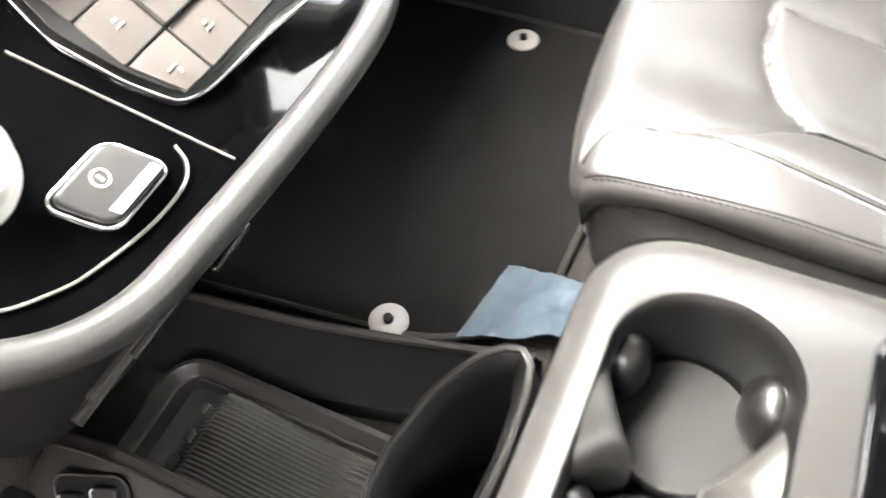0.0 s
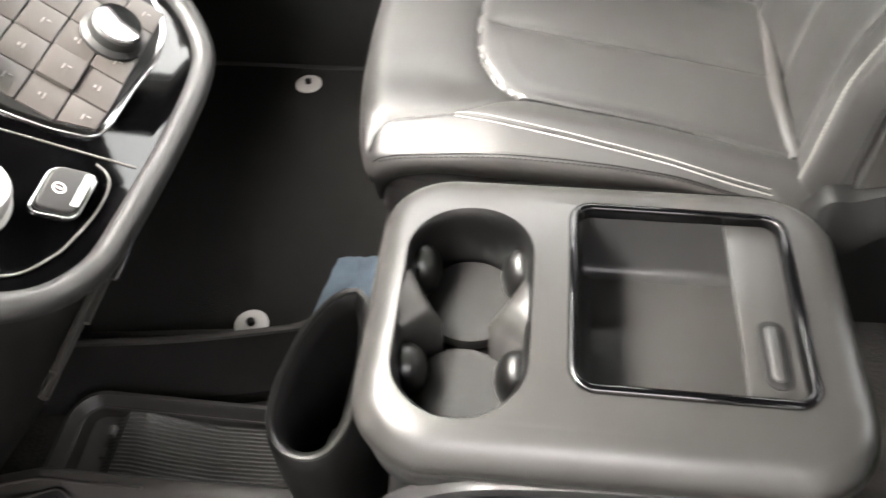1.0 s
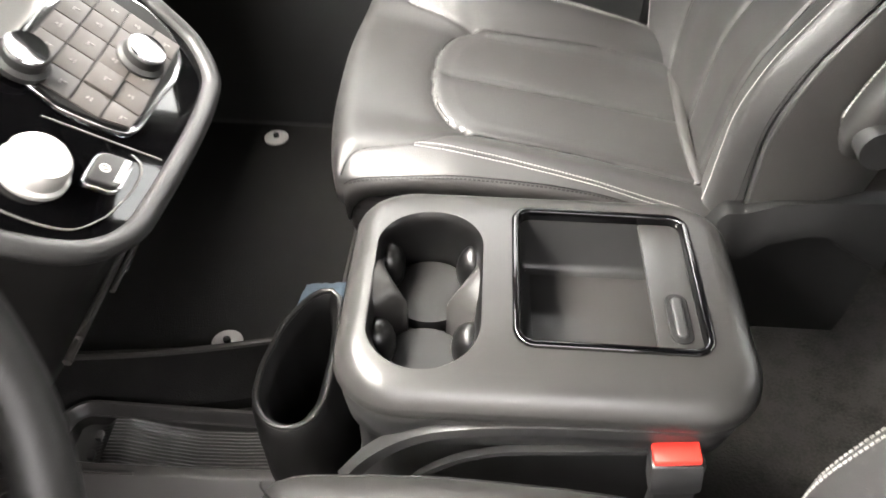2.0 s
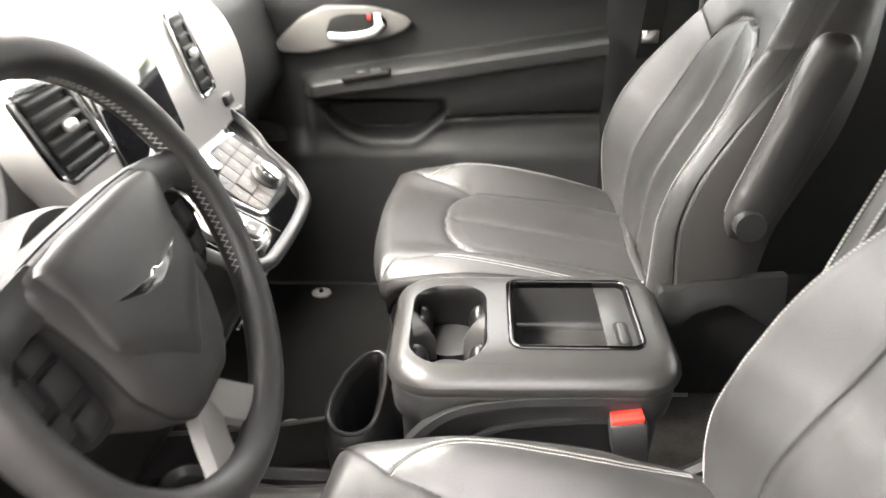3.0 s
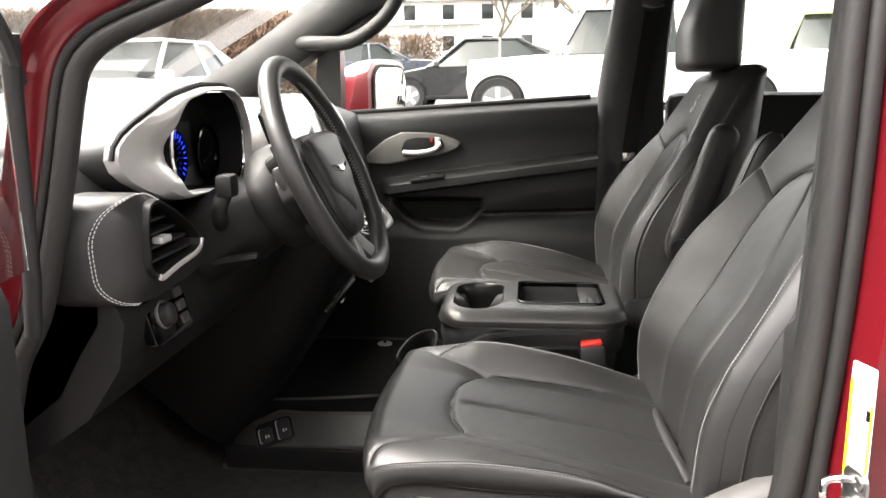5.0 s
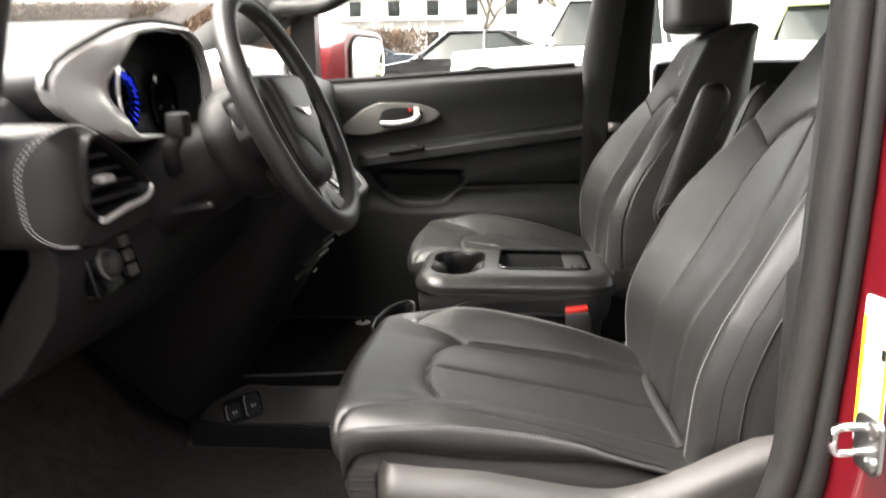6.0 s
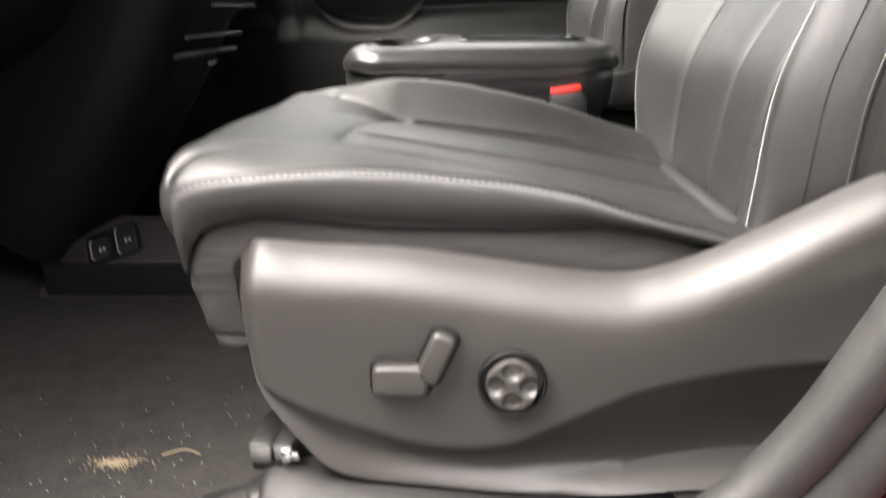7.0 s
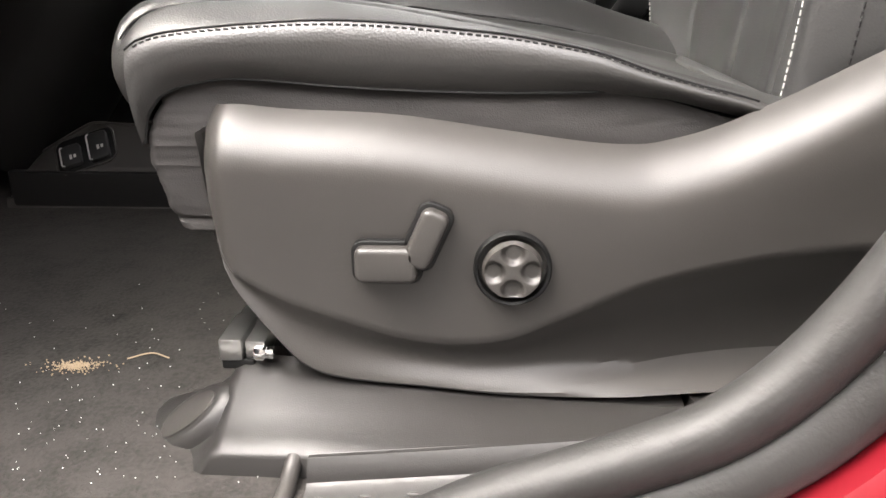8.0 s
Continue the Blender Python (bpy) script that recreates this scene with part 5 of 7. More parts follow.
dd("vent_tab", box((-0.524, 0.085, 0.694), (0.016, 0.030, 0.010), 0.003), SILVER, "silver vent tab", pd)
for s in (0.93, 0.89):
    row = [(-0.531 - 0.06 * sstep(0.02, -0.07, b[0] + (a[0] - b[0]) * s) + 0.004 * (1 - s), b[0] + (a[0] - b[0]) * s, b[1] + (a[1] - b[1]) * s) for a, b in list(zip(pod, mo))[16:50]]
    dd("stitching", stitches([(x + 0.003, y, z) for x, y, z in row], 0.006), THREAD, "", pd)

# knee bolster and light switch panel below
loops = []
for i in range(40):
    y = -0.005 + 0.675 * i / 39
    loops.append([(x, y, z) for x, z in ((-0.62, 0.640), (-0.552, 0.630), (-0.540, 0.600), (-0.552, 0.540), (-0.60, 0.470), (-0.70, 0.400), (-0.85, 0.36), (-0.85, 0.60))])
kb = dd("knee_panel", rings(loops), DARK)
m7 = pose(-0.541, 0.095, 0.583, 0, 75, 0)
dd("switch_plate", prism(rrect(0, 0, 0.075, 0.120, 0.012), -0.01, 0.004, m7 @ Matrix.Translation((0, 0.02, 0)), 0.002), GLOSS, "", kb)
dd("light_knob", lathe([(0.017, 0.004), (0.017, 0.012), (0.0155, 0.018), (0.012, 0.020), (0.003, 0.020)], 30, m7), PLASTIC, "black light switch knob", kb)
dd("knob_ring", lathe([(0.0205, 0.003), (0.0205, 0.007), (0.0180, 0.008), (0.0175, 0.003)], 30, m7), BEZEL, "", kb)
for k in range(3):
    dd("switch_key", box((-0.02 + 0.02 * k, 0.055, 0.006), (0.015, 0.022, 0.006), 0.002, m7), KEYCAP, "", kb)

# ---- centre stack ----
stack = thing("centre_stack", "gloss black centre stack with dial shifter and climate keys", "control panel", (-0.55, 0.85, 0.10))
ca, sa = math.cos(radians(40)), math.sin(radians(40))
SM = Matrix(((0, -ca, sa, -0.355), (1, 0, 0, 0), (0, sa, ca, 0.565), (0, 0, 0, 1)))


def st(name, bm, mat, label="", parent=None, local=True, smooth=True):
    if local:
        bm.transform(SM)
    bm.transform(Matrix.Translation((0.55, -0.85, -0.10)))
    return part(name, bm, mat, parent or stack, label, smooth)


FACE = [(0.668, 0.30), (0.662, 0.12), (0.668, 0.080), (0.690, 0.042), (0.725, 0.020), (0.77, 0.014), (0.85, 0.010), (0.92, 0.011), (0.955, 0.020), (0.985, 0.05), (1.000, 0.10), (1.03, 0.15), (1.04, 0.30)]
fl = [tuple(p)[:2] for p in smooth_path([(a, b, 0) for a, b in FACE], 70)]
face = st("face_panel", prism(fl, -0.012, 0.0, None, 0.004), GLOSS, "piano black face panel")
# soft grey border that carries on down as the stack's flank
edge = [(a, b, 0.0) for a, b in inset(fl, -0.006)][2:-2]
st("border", tube(edge, 0.0095, 90, 10, up=(0, 0, 1)), PLASTIC, "soft black border")
st("bright_arc", tube([(0.682, 0.13, 0.001), (0.684, 0.090, 0.001), (0.696, 0.056, 0.001), (0.7201, 0.0393, 0.001), (0.7409, 0.0328, 0.001), (0.7647, 0.0285, 0.001), (0.7864, 0.0285, 0.001), (0.7968, 0.0337, 0.001), (0.8001, 0.0424, 0.001)], 0.0009, 70, 6), BEZEL, "bright inlaid arc", face)
loops = []
for k, (dx, dz, sh) in enumerate(((-0.002, -0.010, 0.985), (-0.030, -0.040, 0.96), (-0.075, -0.095, 0.90), (-0.13, -0.20, 0.84), (-0.22, -0.34, 0.80), (-0.34, -0.50, 0.80))):
    ring = []
    for a, b in inset(fl, -0.002):
        w = SM @ Vector((0.85 + (a - 0.85) * sh, b, 0))
        ring.append((w.x + dx, w.y, max(0.052, min(w.z, 0.80) + dz)))
    loops.append(ring)
st("flank", rings(loops), DARK, "", None, False)
for x, z, y0, y1, r in ((-0.466, 0.413, 0.713, 1.00, 0.0042), (-0.450, 0.440, 0.722, 0.99, 0.003), (-0.412, 0.486, 0.74, 0.96, 0.0025)):
    st("flank_rib", tube([(x, y0 + (y1 - y0) * k / 6, z) for k in range(7)], r, 20, 8, up=(0, 0, 1)), SHIELD, "", None, False)
st("flank_clip", box((-0.464, 0.868, 0.396), (0.006, 0.045, 0.006), 0.002), CHROME, "", None, False)
# climate key island
KEY = [(0.800, 0.108), (0.807, 0.076), (0.817, 0.051), (0.832, 0.046), (0.880, 0.043), (0.914, 0.039), (0.946, 0.043), (0.964, 0.053), (0.978, 0.068), (0.988, 0.095), (0.982, 0.155), (0.900, 0.165), (0.830, 0.162), (0.806, 0.140)]
kl = soften(resample(KEY, (0.885, 0.10), 96), 1)
isl = st("key_island", prism(kl, 0, 0.0045, None, 0.0015), CHROME, "bright trimmed climate key island", face)
st("key_bed", prism(inset(kl, 0.0045), 0, 0.0052, None, 0.0005), INK, "", isl)
ROWS, COLS = (0.812, 0.841, 0.872, 0.903, 0.934, 0.962), (0.0515, 0.078, 0.105, 0.132, 0.156)
for i in range(5):
    for j in range(4):
        a0, b0 = (ROWS[i] + ROWS[i + 1]) / 2, (COLS[j] + COLS[j + 1]) / 2
        raised = 0.0024 if (i, j) == (1, 1) else 0.0
        cut = [(0.840, 0.0525), (0.840, 0.0775), (0.8135, 0.0775), (0.8225, 0.0535)]
        key = st("key", prism(cut if (i, j) == (0, 0) else rrect(a0, b0, ROWS[i + 1] - ROWS[i] - 0.0010, COLS[j + 1] - COLS[j] - 0.0010, 0.0018), 0.0, 0.0064 + raised, None, 0.0007), KEYCAP, "", isl)
        st("key_mark", box((a0, b0, 0.0066 + raised), (0.0055, 0.0010, 0.0008), 0), KEYMARKS, "", key)
        if (i + j) % 2:
            st("key_mark", box((a0, b0 + 0.0032, 0.0066 + raised), (0.0030, 0.0014, 0.0008), 0), KEYMARKS, "", key)
        else:
            st("key_mark", box((a0 + 0.002, b0 - 0.0036, 0.0066 + raised), (0.0014, 0.0026, 0.0008), 0), KEYMARKS, "", key)
for a0, b0 in ((0.908, 0.076), (0.822, 0.150)):
    kn = st("knob", lathe([(0.0225, 0.004), (0.0225, 0.009), (0.0185, 0.012), (0.0185, 0.020), (0.016, 0.023)], 40, Matrix.Translation((a0, b0, 0))), PLASTIC, "silver-capped dial knob", isl)
    st("knob_cap", lathe([(0.0175, 0.0205), (0.0165, 0.0240), (0.0135, 0.0235), (0.001, 0.0230)], 40, Matrix.Translation((a0, b0, 0))), CHROME, "", kn)
# dial shifter and parking brake key
st("dial_shifter", lathe([(0.027, 0.0), (0.027, 0.004), (0.024, 0.006), (0.0235, 0.018), (0.021, 0.022), (0.002, 0.0225)], 48, Matrix.Translation((0.730, 0.098, 0))), SILVER, "round silver dial shifter", face)
def skew(loop):
    return [(a - 0.34 * (b - 0.0515), b) for a, b in loop]


pb = st("brake_frame", prism(skew(rrect(0.766, 0.0515, 0.041, 0.030, 0.008)), 0, 0.004, None, 0.0015), CHROME, "chrome framed parking brake key", face)
st("brake_key", prism(skew(rrect(0.766, 0.0515, 0.036, 0.0255, 0.006)), 0, 0.008, None, 0.002), PLASTIC, "", pb)
st("brake_light_edge", prism(skew(rrect(0.767, 0.0425, 0.028, 0.005, 0.001)), 0.007, 0.0088, None, 0.0004), SILVER, "", pb)
st("brake_mark", lathe([(0.0042, 0.0078), (0.0042, 0.0084), (0.0033, 0.0084), (0.0033, 0.0078)], 24, Matrix.Translation((0.764, 0.0555, 0))), MARKS, "", pb)
st("brake_mark", box((0.764, 0.0555, 0.0082), (0.0012, 0.0034, 0.0006), 0), MARKS, "", pb)
st("seam_line", box((0.800, 0.067, 0.0006), (0.0011, 0.10, 0.0012), 0, Matrix.Translation((0.8, 0.067, 0)) @ pose(0, 0, 0, 0, 0, 16) @ Matrix.Translation((-0.8, -0.067, 0))), BEZEL, "", face)

# upper centre: silver fascia, screen, tall vents
UP = [(0.535, 0.845), (0.545, 0.872), (0.70, 0.880), (0.95, 0.878), (1.10, 0.862), (1.18, 0.82), (1.205, 0.75), (1.17, 0.70), (1.09, 0.66), (1.04, 0.63), (0.66, 0.63), (0.60, 0.68), (0.55, 0.76)]
up = soften(resample(UP, (0.86, 0.76), 90), 2)
UM = Matrix(((0, -0.26, 0.966, -0.505), (1, 0, 0, 0), (0, 0.966, 0.26, 0.755), (0, 0, 0, 1)))
ul = [(y, (z - 0.755) / 0.966) for y, z in up]
fas = st("fascia", prism(ul, -0.05, 0.0, UM, 0.010), SILVER, "satin silver upper fascia", None, False)
st("touch_screen", prism(rrect(0.755, 0.020, 0.185, 0.130, 0.008), -0.01, 0.004, UM, 0.002), SCREEN, "glossy touch screen", fas, False)
for y0, b0, w, h, lean in ((0.590, 0.048, 0.104, 0.098, 0.26), (0.965, 0.036, 0.058, 0.122, 0.10)):
    def slant(loop):
        return [(a - lean * (b - b0), b) for a, b in loop]
    vr = st("vent_frame", prism(slant(rrect(y0, b0, w, h, 0.012)), -0.005, 0.005, UM, 0.002), GLOSS, "", fas, False)
    # Black plate on the solid fascia: the opening's shade drawn as colour
    st("vent_shade_plate", prism(slant(rrect(y0, b0, w - 0.012, h - 0.012, 0.008)), 0.0, 0.0056, UM, 0.0005), INK, "", vr, False)
    for k in range(6):
        b = b0 + h * (-0.36 + 0.144 * k)
        st("vent_blade", box((y0 - lean * (b - b0), b, 0.0064), (w - 0.016, 0.0045, 0.005), 0.001, UM), PLASTIC, "", vr, False)
    st("vent_bar", box((y0 + w * 0.36, b0, 0.0070), (0.010, h * 0.8, 0.005), 0.002, UM @ Matrix.Translation((0, b0, 0)) @ Matrix(((1, -lean, 0, 0), (0, 1, 0, 0), (0, 0, 1, 0), (0, 0, 0, 1))) @ Matrix.Translation((0, -b0, 0))), PLASTIC, "", vr, False)
    st("vent_tab", box((y0, b0, 0.010), (0.018, 0.010, 0.010), 0.003, UM), SILVER, "", vr, False)
    st("vent_chrome", tube([UM @ Vector((a, b, 0.005)) for a, b in slant(rrect(y0, b0, w + 0.006, h + 0.006, 0.014))], 0.0026, 0, 6, closed=True, up=(1, 0, 0.3)), CHROME, "", vr, False)
for a0, b0 in ((1.035, -0.055), (1.06, -0.085)):
    st("fascia_key", box((a0, b0, 0.003), (0.03, 0.018, 0.01), 0.003, UM), PLASTIC, "", fas, False)

# ---- steering wheel and column ----
wheel = thing("steering_wheel", "black leather steering wheel with silver spokes", "steering wheel", (-0.355, 0.343, 0.762))
WM = Matrix(((0, -0.412, 0.911, 0), (1, 0, 0, 0), (0, 0.911, 0.412, 0), (0, 0, 0, 1)))


def sw(name, bm, mat, label="", parent=None, smooth=True):
    bm.transform(WM)
    return part(name, bm, mat, parent or wheel, label, smooth)


RW = 0.178
circ = [(RW * math.cos(a), RW * math.sin(a), 0) for a in [2 * math.pi * k / 96 for k in range(96)]]
rim_ = sw("rim", tube(circ, 0.0168, 0, 18, closed=True, flat=0.94), WHEELSKIN, "leather rim")
for a0 in (20, 160):
    row = [((RW - 0.0166) * math.cos(radians(a)), (RW - 0.0166) * math.sin(radians(a)), 0.0) for a in range(a0 - 48, a0 + 49, 4)]
    zig = bmesh.new()
    P_ = smooth_path(row, 84)
    for i, p in enumerate(P_):
        m_ = Matrix.Translation(p) @ pose(0, 0, 0, 0, 0, math.degrees(math.atan2(p.y, p.x))) @ pose(0, 0, 0, 35 if i % 2 else -35, 0, 0)
        bmesh.ops.create_cube(zig, size=1, matrix=m_ @ Matrix.Diagonal((0.0009, 0.0009, 0.008, 1)))
    sw("stitching", zig, THREAD_GREY, "", rim_)
HUB = [(-0.118, 0.046), (-0.108, 0.060), (-0.05, 0.063), (0.05, 0.063), (0.108, 0.060), (0.118, 0.046), (0.100, 0.022), (0.088, -0.020), (0.082, -0.060), (0.062, -0.095), (0.035, -0.115), (-0.035, -0.115), (-0.062, -0.095), (-0.082, -0.060), (-0.088, -0.020), (-0.100, 0.022)]
hb = soften(resample(HUB, (0, -0.02), 96), 2)
loops = []
for f, z in ((0.90, -0.060), (0.98, -0.030), (1.0, -0.010), (0.985, -0.002), (0.95, 0.004), (0.85, 0.009), (0.6, 0.012), (0.2, 0.013)):
    loops.append([(x * f, (y + 0.02) * f - 0.02, z) for x, y in hb])
pad_ = sw("hub_pad", rings(loops), WHEELSKIN, "smooth airbag pad")
sw("pad_seam", tube([(x * 0.985, (y + 0.02) * 0.985 - 0.02, -0.0018) for x, y in hb], 0.0012, 0, 6, closed=True), INK, "", pad_)
# raised middle of the pad, running out in a point below
MIDPAD = [(-0.096, 0.054), (-0.05, 0.0585), (0.05, 0.0585), (0.096, 0.054), (0.084, 0.026), (0.079, -0.022), (0.060, -0.040), (0.033, -0.058), (0.0, -0.084), (-0.033, -0.058), (-0.060, -0.040), (-0.079, -0.022), (-0.084, 0.026)]
mp = soften(resample(MIDPAD, (0, -0.01), 96), 1)
sw("pad_centre", rings([[(x * f, (y + 0.01) * f - 0.01, z) for x, y in mp] for f, z in ((1.02, -0.002), (1.0, 0.006), (0.985, 0.0098), (0.95, 0.0128), (0.85, 0.0155), (0.6, 0.0178), (0.15, 0.0185))]), WHEELSKIN, "", pad_)
wing = [(-0.056, 0.010), (-0.028, 0.007), (-0.010, 0.004), (0.0, 0.006), (0.010, 0.004), (0.028, 0.007), (0.056, 0.010), (0.030, -0.002), (0.012, -0.006), (0.0, -0.008), (-0.012, -0.006), (-0.030, -0.002)]
sw("badge", rings([[(x * f, y * f - 0.006, z) for x, y in reversed(wing)] for f, z in ((1.0, 0.014), (1.0, 0.0195), (0.7, 0.0215))]), CHROME, "plain winged chrome badge", pad_)
for sg in (-1, 1):
    arm_ = [[(sg * a, b0, z0), (sg * a, b0, z0 - 0.022), (sg * a, b1, z0 - 0.024), (sg * a, b1, z0 - 0.004), (sg * a, b1 + 0.006, z0 + 0.001), (sg * a, b0 - 0.008, z0 + 0.003)] for a, b0, b1, z0 in ((0.085, 0.060, 0.020, 0.002), (0.115, 0.058, 0.024, 0.001), (0.140, 0.052, 0.022, 0.001), (0.160, 0.052, 0.010, 0.003), (0.174, 0.060, 0.000, 0.004))]
    sp_ = sw("spoke", rings(arm_), WHEELSKIN)
    # dark key field between pad and rim
    FIELD = [(0.088, 0.028), (0.130, 0.026), (0.158, 0.010), (0.164, -0.018), (0.150, -0.044), (0.120, -0.062), (0.088, -0.066)]
    fd = [(sg * a, b) for a, b in soften(resample(FIELD, (0.125, -0.018), 48), 1)]
    fld = sw("key_field", rings([[(a, b, z) for a, b in (fd if sg > 0 else fd[::-1])] for z in (-0.040, -0.016)]), INK, "black key field", sp_)
    sw("field_trim", tube([(sg * 0.128, 0.025, -0.013), (sg * 0.150, 0.016, -0.011), (sg * 0.160, -0.004, -0.010), (sg * 0.160, -0.022, -0.010)], 0.0024, 24, 8), CHROME, "bright field trim", sp_)
    for kx, ky, kw, kh in ((0.112, 0.012, 0.032, 0.018), (0.142, -0.004, 0.020, 0.026), (0.110, -0.014, 0.030, 0.026), (0.136, -0.034, 0.024, 0.020), (0.108, -0.046, 0.028, 0.022)):
        sw("spoke_key", box((sg * kx, ky, -0.0155), (kw, kh, 0.010), 0.0045), DARK, "", fld)
    sw("paddle_switch", box((sg * 0.150, 0.012, -0.030), (0.022, 0.040, 0.014), 0.005), PLASTIC, "", sp_)
    sw("lower_spoke", sweep([(sg * -0.004, -0.108, -0.014), (sg * 0.022, -0.140, -0.010), (sg * 0.056, -0.180, -0.002)], [(-0.019, -0.007), (0.019, -0.007), (0.017, 0.004), (0.0, 0.006), (-0.017, 0.004)], 16), BEZEL, "satin grey lower spoke")
    sw("spoke_tip", box((sg * 0.050, -0.164, 0.006), (0.026, 0.004, 0.003), 0.001, None), CHROME, "")
col = thing("steering_column", "black plastic steering column shroud with stalk", "steering column", (-0.50, 0.343, 0.69))


def sc_(name, bm, mat, label="", parent=None):
    return part(name, bm, mat, parent or col, label)


axis, upw = Vector((-0.911, 0, -0.412)), Vector((-0.412, 0, 0.911))


def collar(d, w, up_, down_, power=1.0):
    """One ring of the shroud, d metres down the column from the wheel."""
    c = Vector((0.145, 0, 0.072)) + axis * d
    ring = []
    for k in range(40):
        a = 2 * math.pi * k / 40
        u = math.copysign(abs(math.sin(a)) ** power, math.sin(a))
        ring.append(c + Vector((0, w * math.copysign(abs(math.cos(a)) ** power, math.cos(a)), 0)) + upw * (u * (up_ if u > 0 else down_)))
    return ring


sc_("shroud", rings([collar(0.10, 0.098, 0.045, 0.075, 0.75), collar(0.16, 0.106, 0.050, 0.088, 0.75), collar(0.24, 0.110, 0.048, 0.092, 0.75), collar(0.32, 0.112, 0.045, 0.095, 0.75)]), DARK)
sc_("boss", rings([collar(0.035, 0.075, 0.070, 0.075), collar(0.050, 0.098, 0.074, 0.088), collar(0.075, 0.114, 0.076, 0.094), collar(0.092, 0.118, 0.076, 0.096), collar(0.102, 0.115, 0.072, 0.094), collar(0.106, 0.098, 0.05, 0.08)]), DARK, "black bell behind the wheel")
stalk = sc_("stalk", tube([(-0.005, -0.095, -0.005), (0.010, -0.135, 0.010), (0.016, -0.150, 0.030), (0.024, -0.148, 0.050)], 0.012, 20, 12, up=(1, 0, 0)), DARK)
sc_("stalk_tip", box((0.028, -0.146, 0.062), (0.026, 0.034, 0.034), 0.006, None), DARK, "square stalk tip", stalk)
sc_("tilt_lever", rings([[(x, y - w, z - 0.004), (x, y + w, z - 0.004), (x, y + w, z + 0.003), (x, y, z + 0.005), (x, y - w, z + 0.003)] for x, y, z, w in ((-0.05, -0.08, -0.064, 0.008), (-0.018, -0.089, -0.0635, 0.010), (0.02, -0.098, -0.056, 0.011), (0.046, -0.106, -0.051, 0.009), (0.054, -0.108, -0.050, 0.004))]), PLASTIC)

# ---- pedals ----
for px_, py_, hz_, nm in ((-1.08, 0.44, 0.33, "brake_pedal"), (-1.08, 0.58, 0.28, "accelerator_pedal")):
    pdl = thing(nm, "black rubber faced foot pedal under the dashboard", "pedal", (px_, py_, hz_))
    part("pad", box((0, 0, 0), (0.014, 0.10 if "brake" in nm else 0.055, 0.06 if "brake" in nm else 0.13), 0.006, pose(0, 0, 0, 0, -30, 0)), DARK, pdl)
    part("arm", tube([(-0.01, 0, 0.0), (-0.06, 0, 0.10), (-0.07, 0, 0.25)], 0.009, 16, 8, up=(0, 1, 0)), PLASTIC, pdl)


# ---- passenger door trim ----
pdoor = thing("passenger_door", "closed passenger door with black trim and silver handle", "car door", (-0.38, 1.70, 0.05))


def pp(name, bm, mat, label="", parent=None, smooth=True):
    bm.transform(Matrix.Translation((0.38, -1.70, -0.05)))
    return part(name, bm, mat, parent or pdoor, label, smooth)


def sill_z(x):
    return 0.800 + 0.045 * (x + 0.61) / 0.775


def arm_z(x):
    return 0.545 + 0.085 * (x + 0.50) / 0.643


def door_y(x, z):
    zs_, za = sill_z(x), arm_z(x)
    y = 1.625
    y += 0.05 * sstep(zs_ - 0.03, zs_ + 0.004, z) ** 2
    y -= 0.010 * math.exp(-((z - zs_ + 0.06) / 0.04) ** 2)
    # long armrest ledge, fading out to the front
    f = sstep(-0.505, -0.465, x)
    y -= f * (0.062 * sstep(za + 0.052, za + 0.030, z) * sstep(za - 0.004, za + 0.006, z) + 0.034 * sstep(za + 0.006, za - 0.004, z) * sstep(za - 0.16, za - 0.05, z))
    # map pocket
    pk_ = interp(x, [(-0.47, 0.530), (-0.45, 0.513), (-0.42, 0.475), (-0.37, 0.450), (-0.31, 0.445), (-0.25, 0.446), (-0.21, 0.466), (-0.18, 0.490), (-0.15, 0.500)])
    inside = sstep(-0.475, -0.44, x) * sstep(-0.16, -0.19, x)
    y += 0.042 * inside * sstep(pk_ - 0.004, pk_ + 0.014, z) * sstep(0.545, 0.520, z)
    y -= 0.006 * inside * math.exp(-((z - pk_ + 0.010) / 0.012) ** 2)
    y += 0.008 * sstep(-0.19, -0.17, x) * math.exp(-((z - 0.488 - 0.02 * (x + 0.18)) / 0.005) ** 2)
    y -= 0.035 * sstep(0.47, 0.40, z)
    y -= 0.03 * sstep(-0.70, -0.95, x)
    return y


xs = [-0.98 + 0.006 * i for i in range(195)]
G = []
for x in xs:
    top_ = sill_z(x) + 0.004
    za = arm_z(x)
    rows = [0.07 + (za - 0.25) * k / 18 for k in range(18)] + [za - 0.18 + 0.25 * k / 62 for k in range(62)] + [za + 0.07 + (top_ - za - 0.07) * k / 24 for k in range(25)]
    G.append([(x, door_y(x, z), z) for z in rows])
pp("trim_panel", rings(G, closed=False, caps=False), DOORTRIM, "black moulded trim")
pp("door_core", box((-0.40, 1.745, 0.42), (1.14, 0.05, 0.72), 0.01), PLASTIC)
pp("door_skin", box((-0.40, 1.80, 0.38), (1.16, 0.03, 0.82), 0.01), RED, "dark red outer skin")
pp("belt_strip", tube([(x, 1.675, sill_z(x) + 0.006) for x in (-0.63, -0.4, -0.1, 0.165)], 0.008, 12, 8), RUBBER)
for dz in (0.0, 0.006):
    pp("stitching", stitches([(x, door_y(x, arm_z(x) + 0.012 - dz) - 0.002, arm_z(x) + 0.012 - dz) for x in [-0.49 + 0.03 * i for i in range(22)]], 0.007), THREAD_DARK)
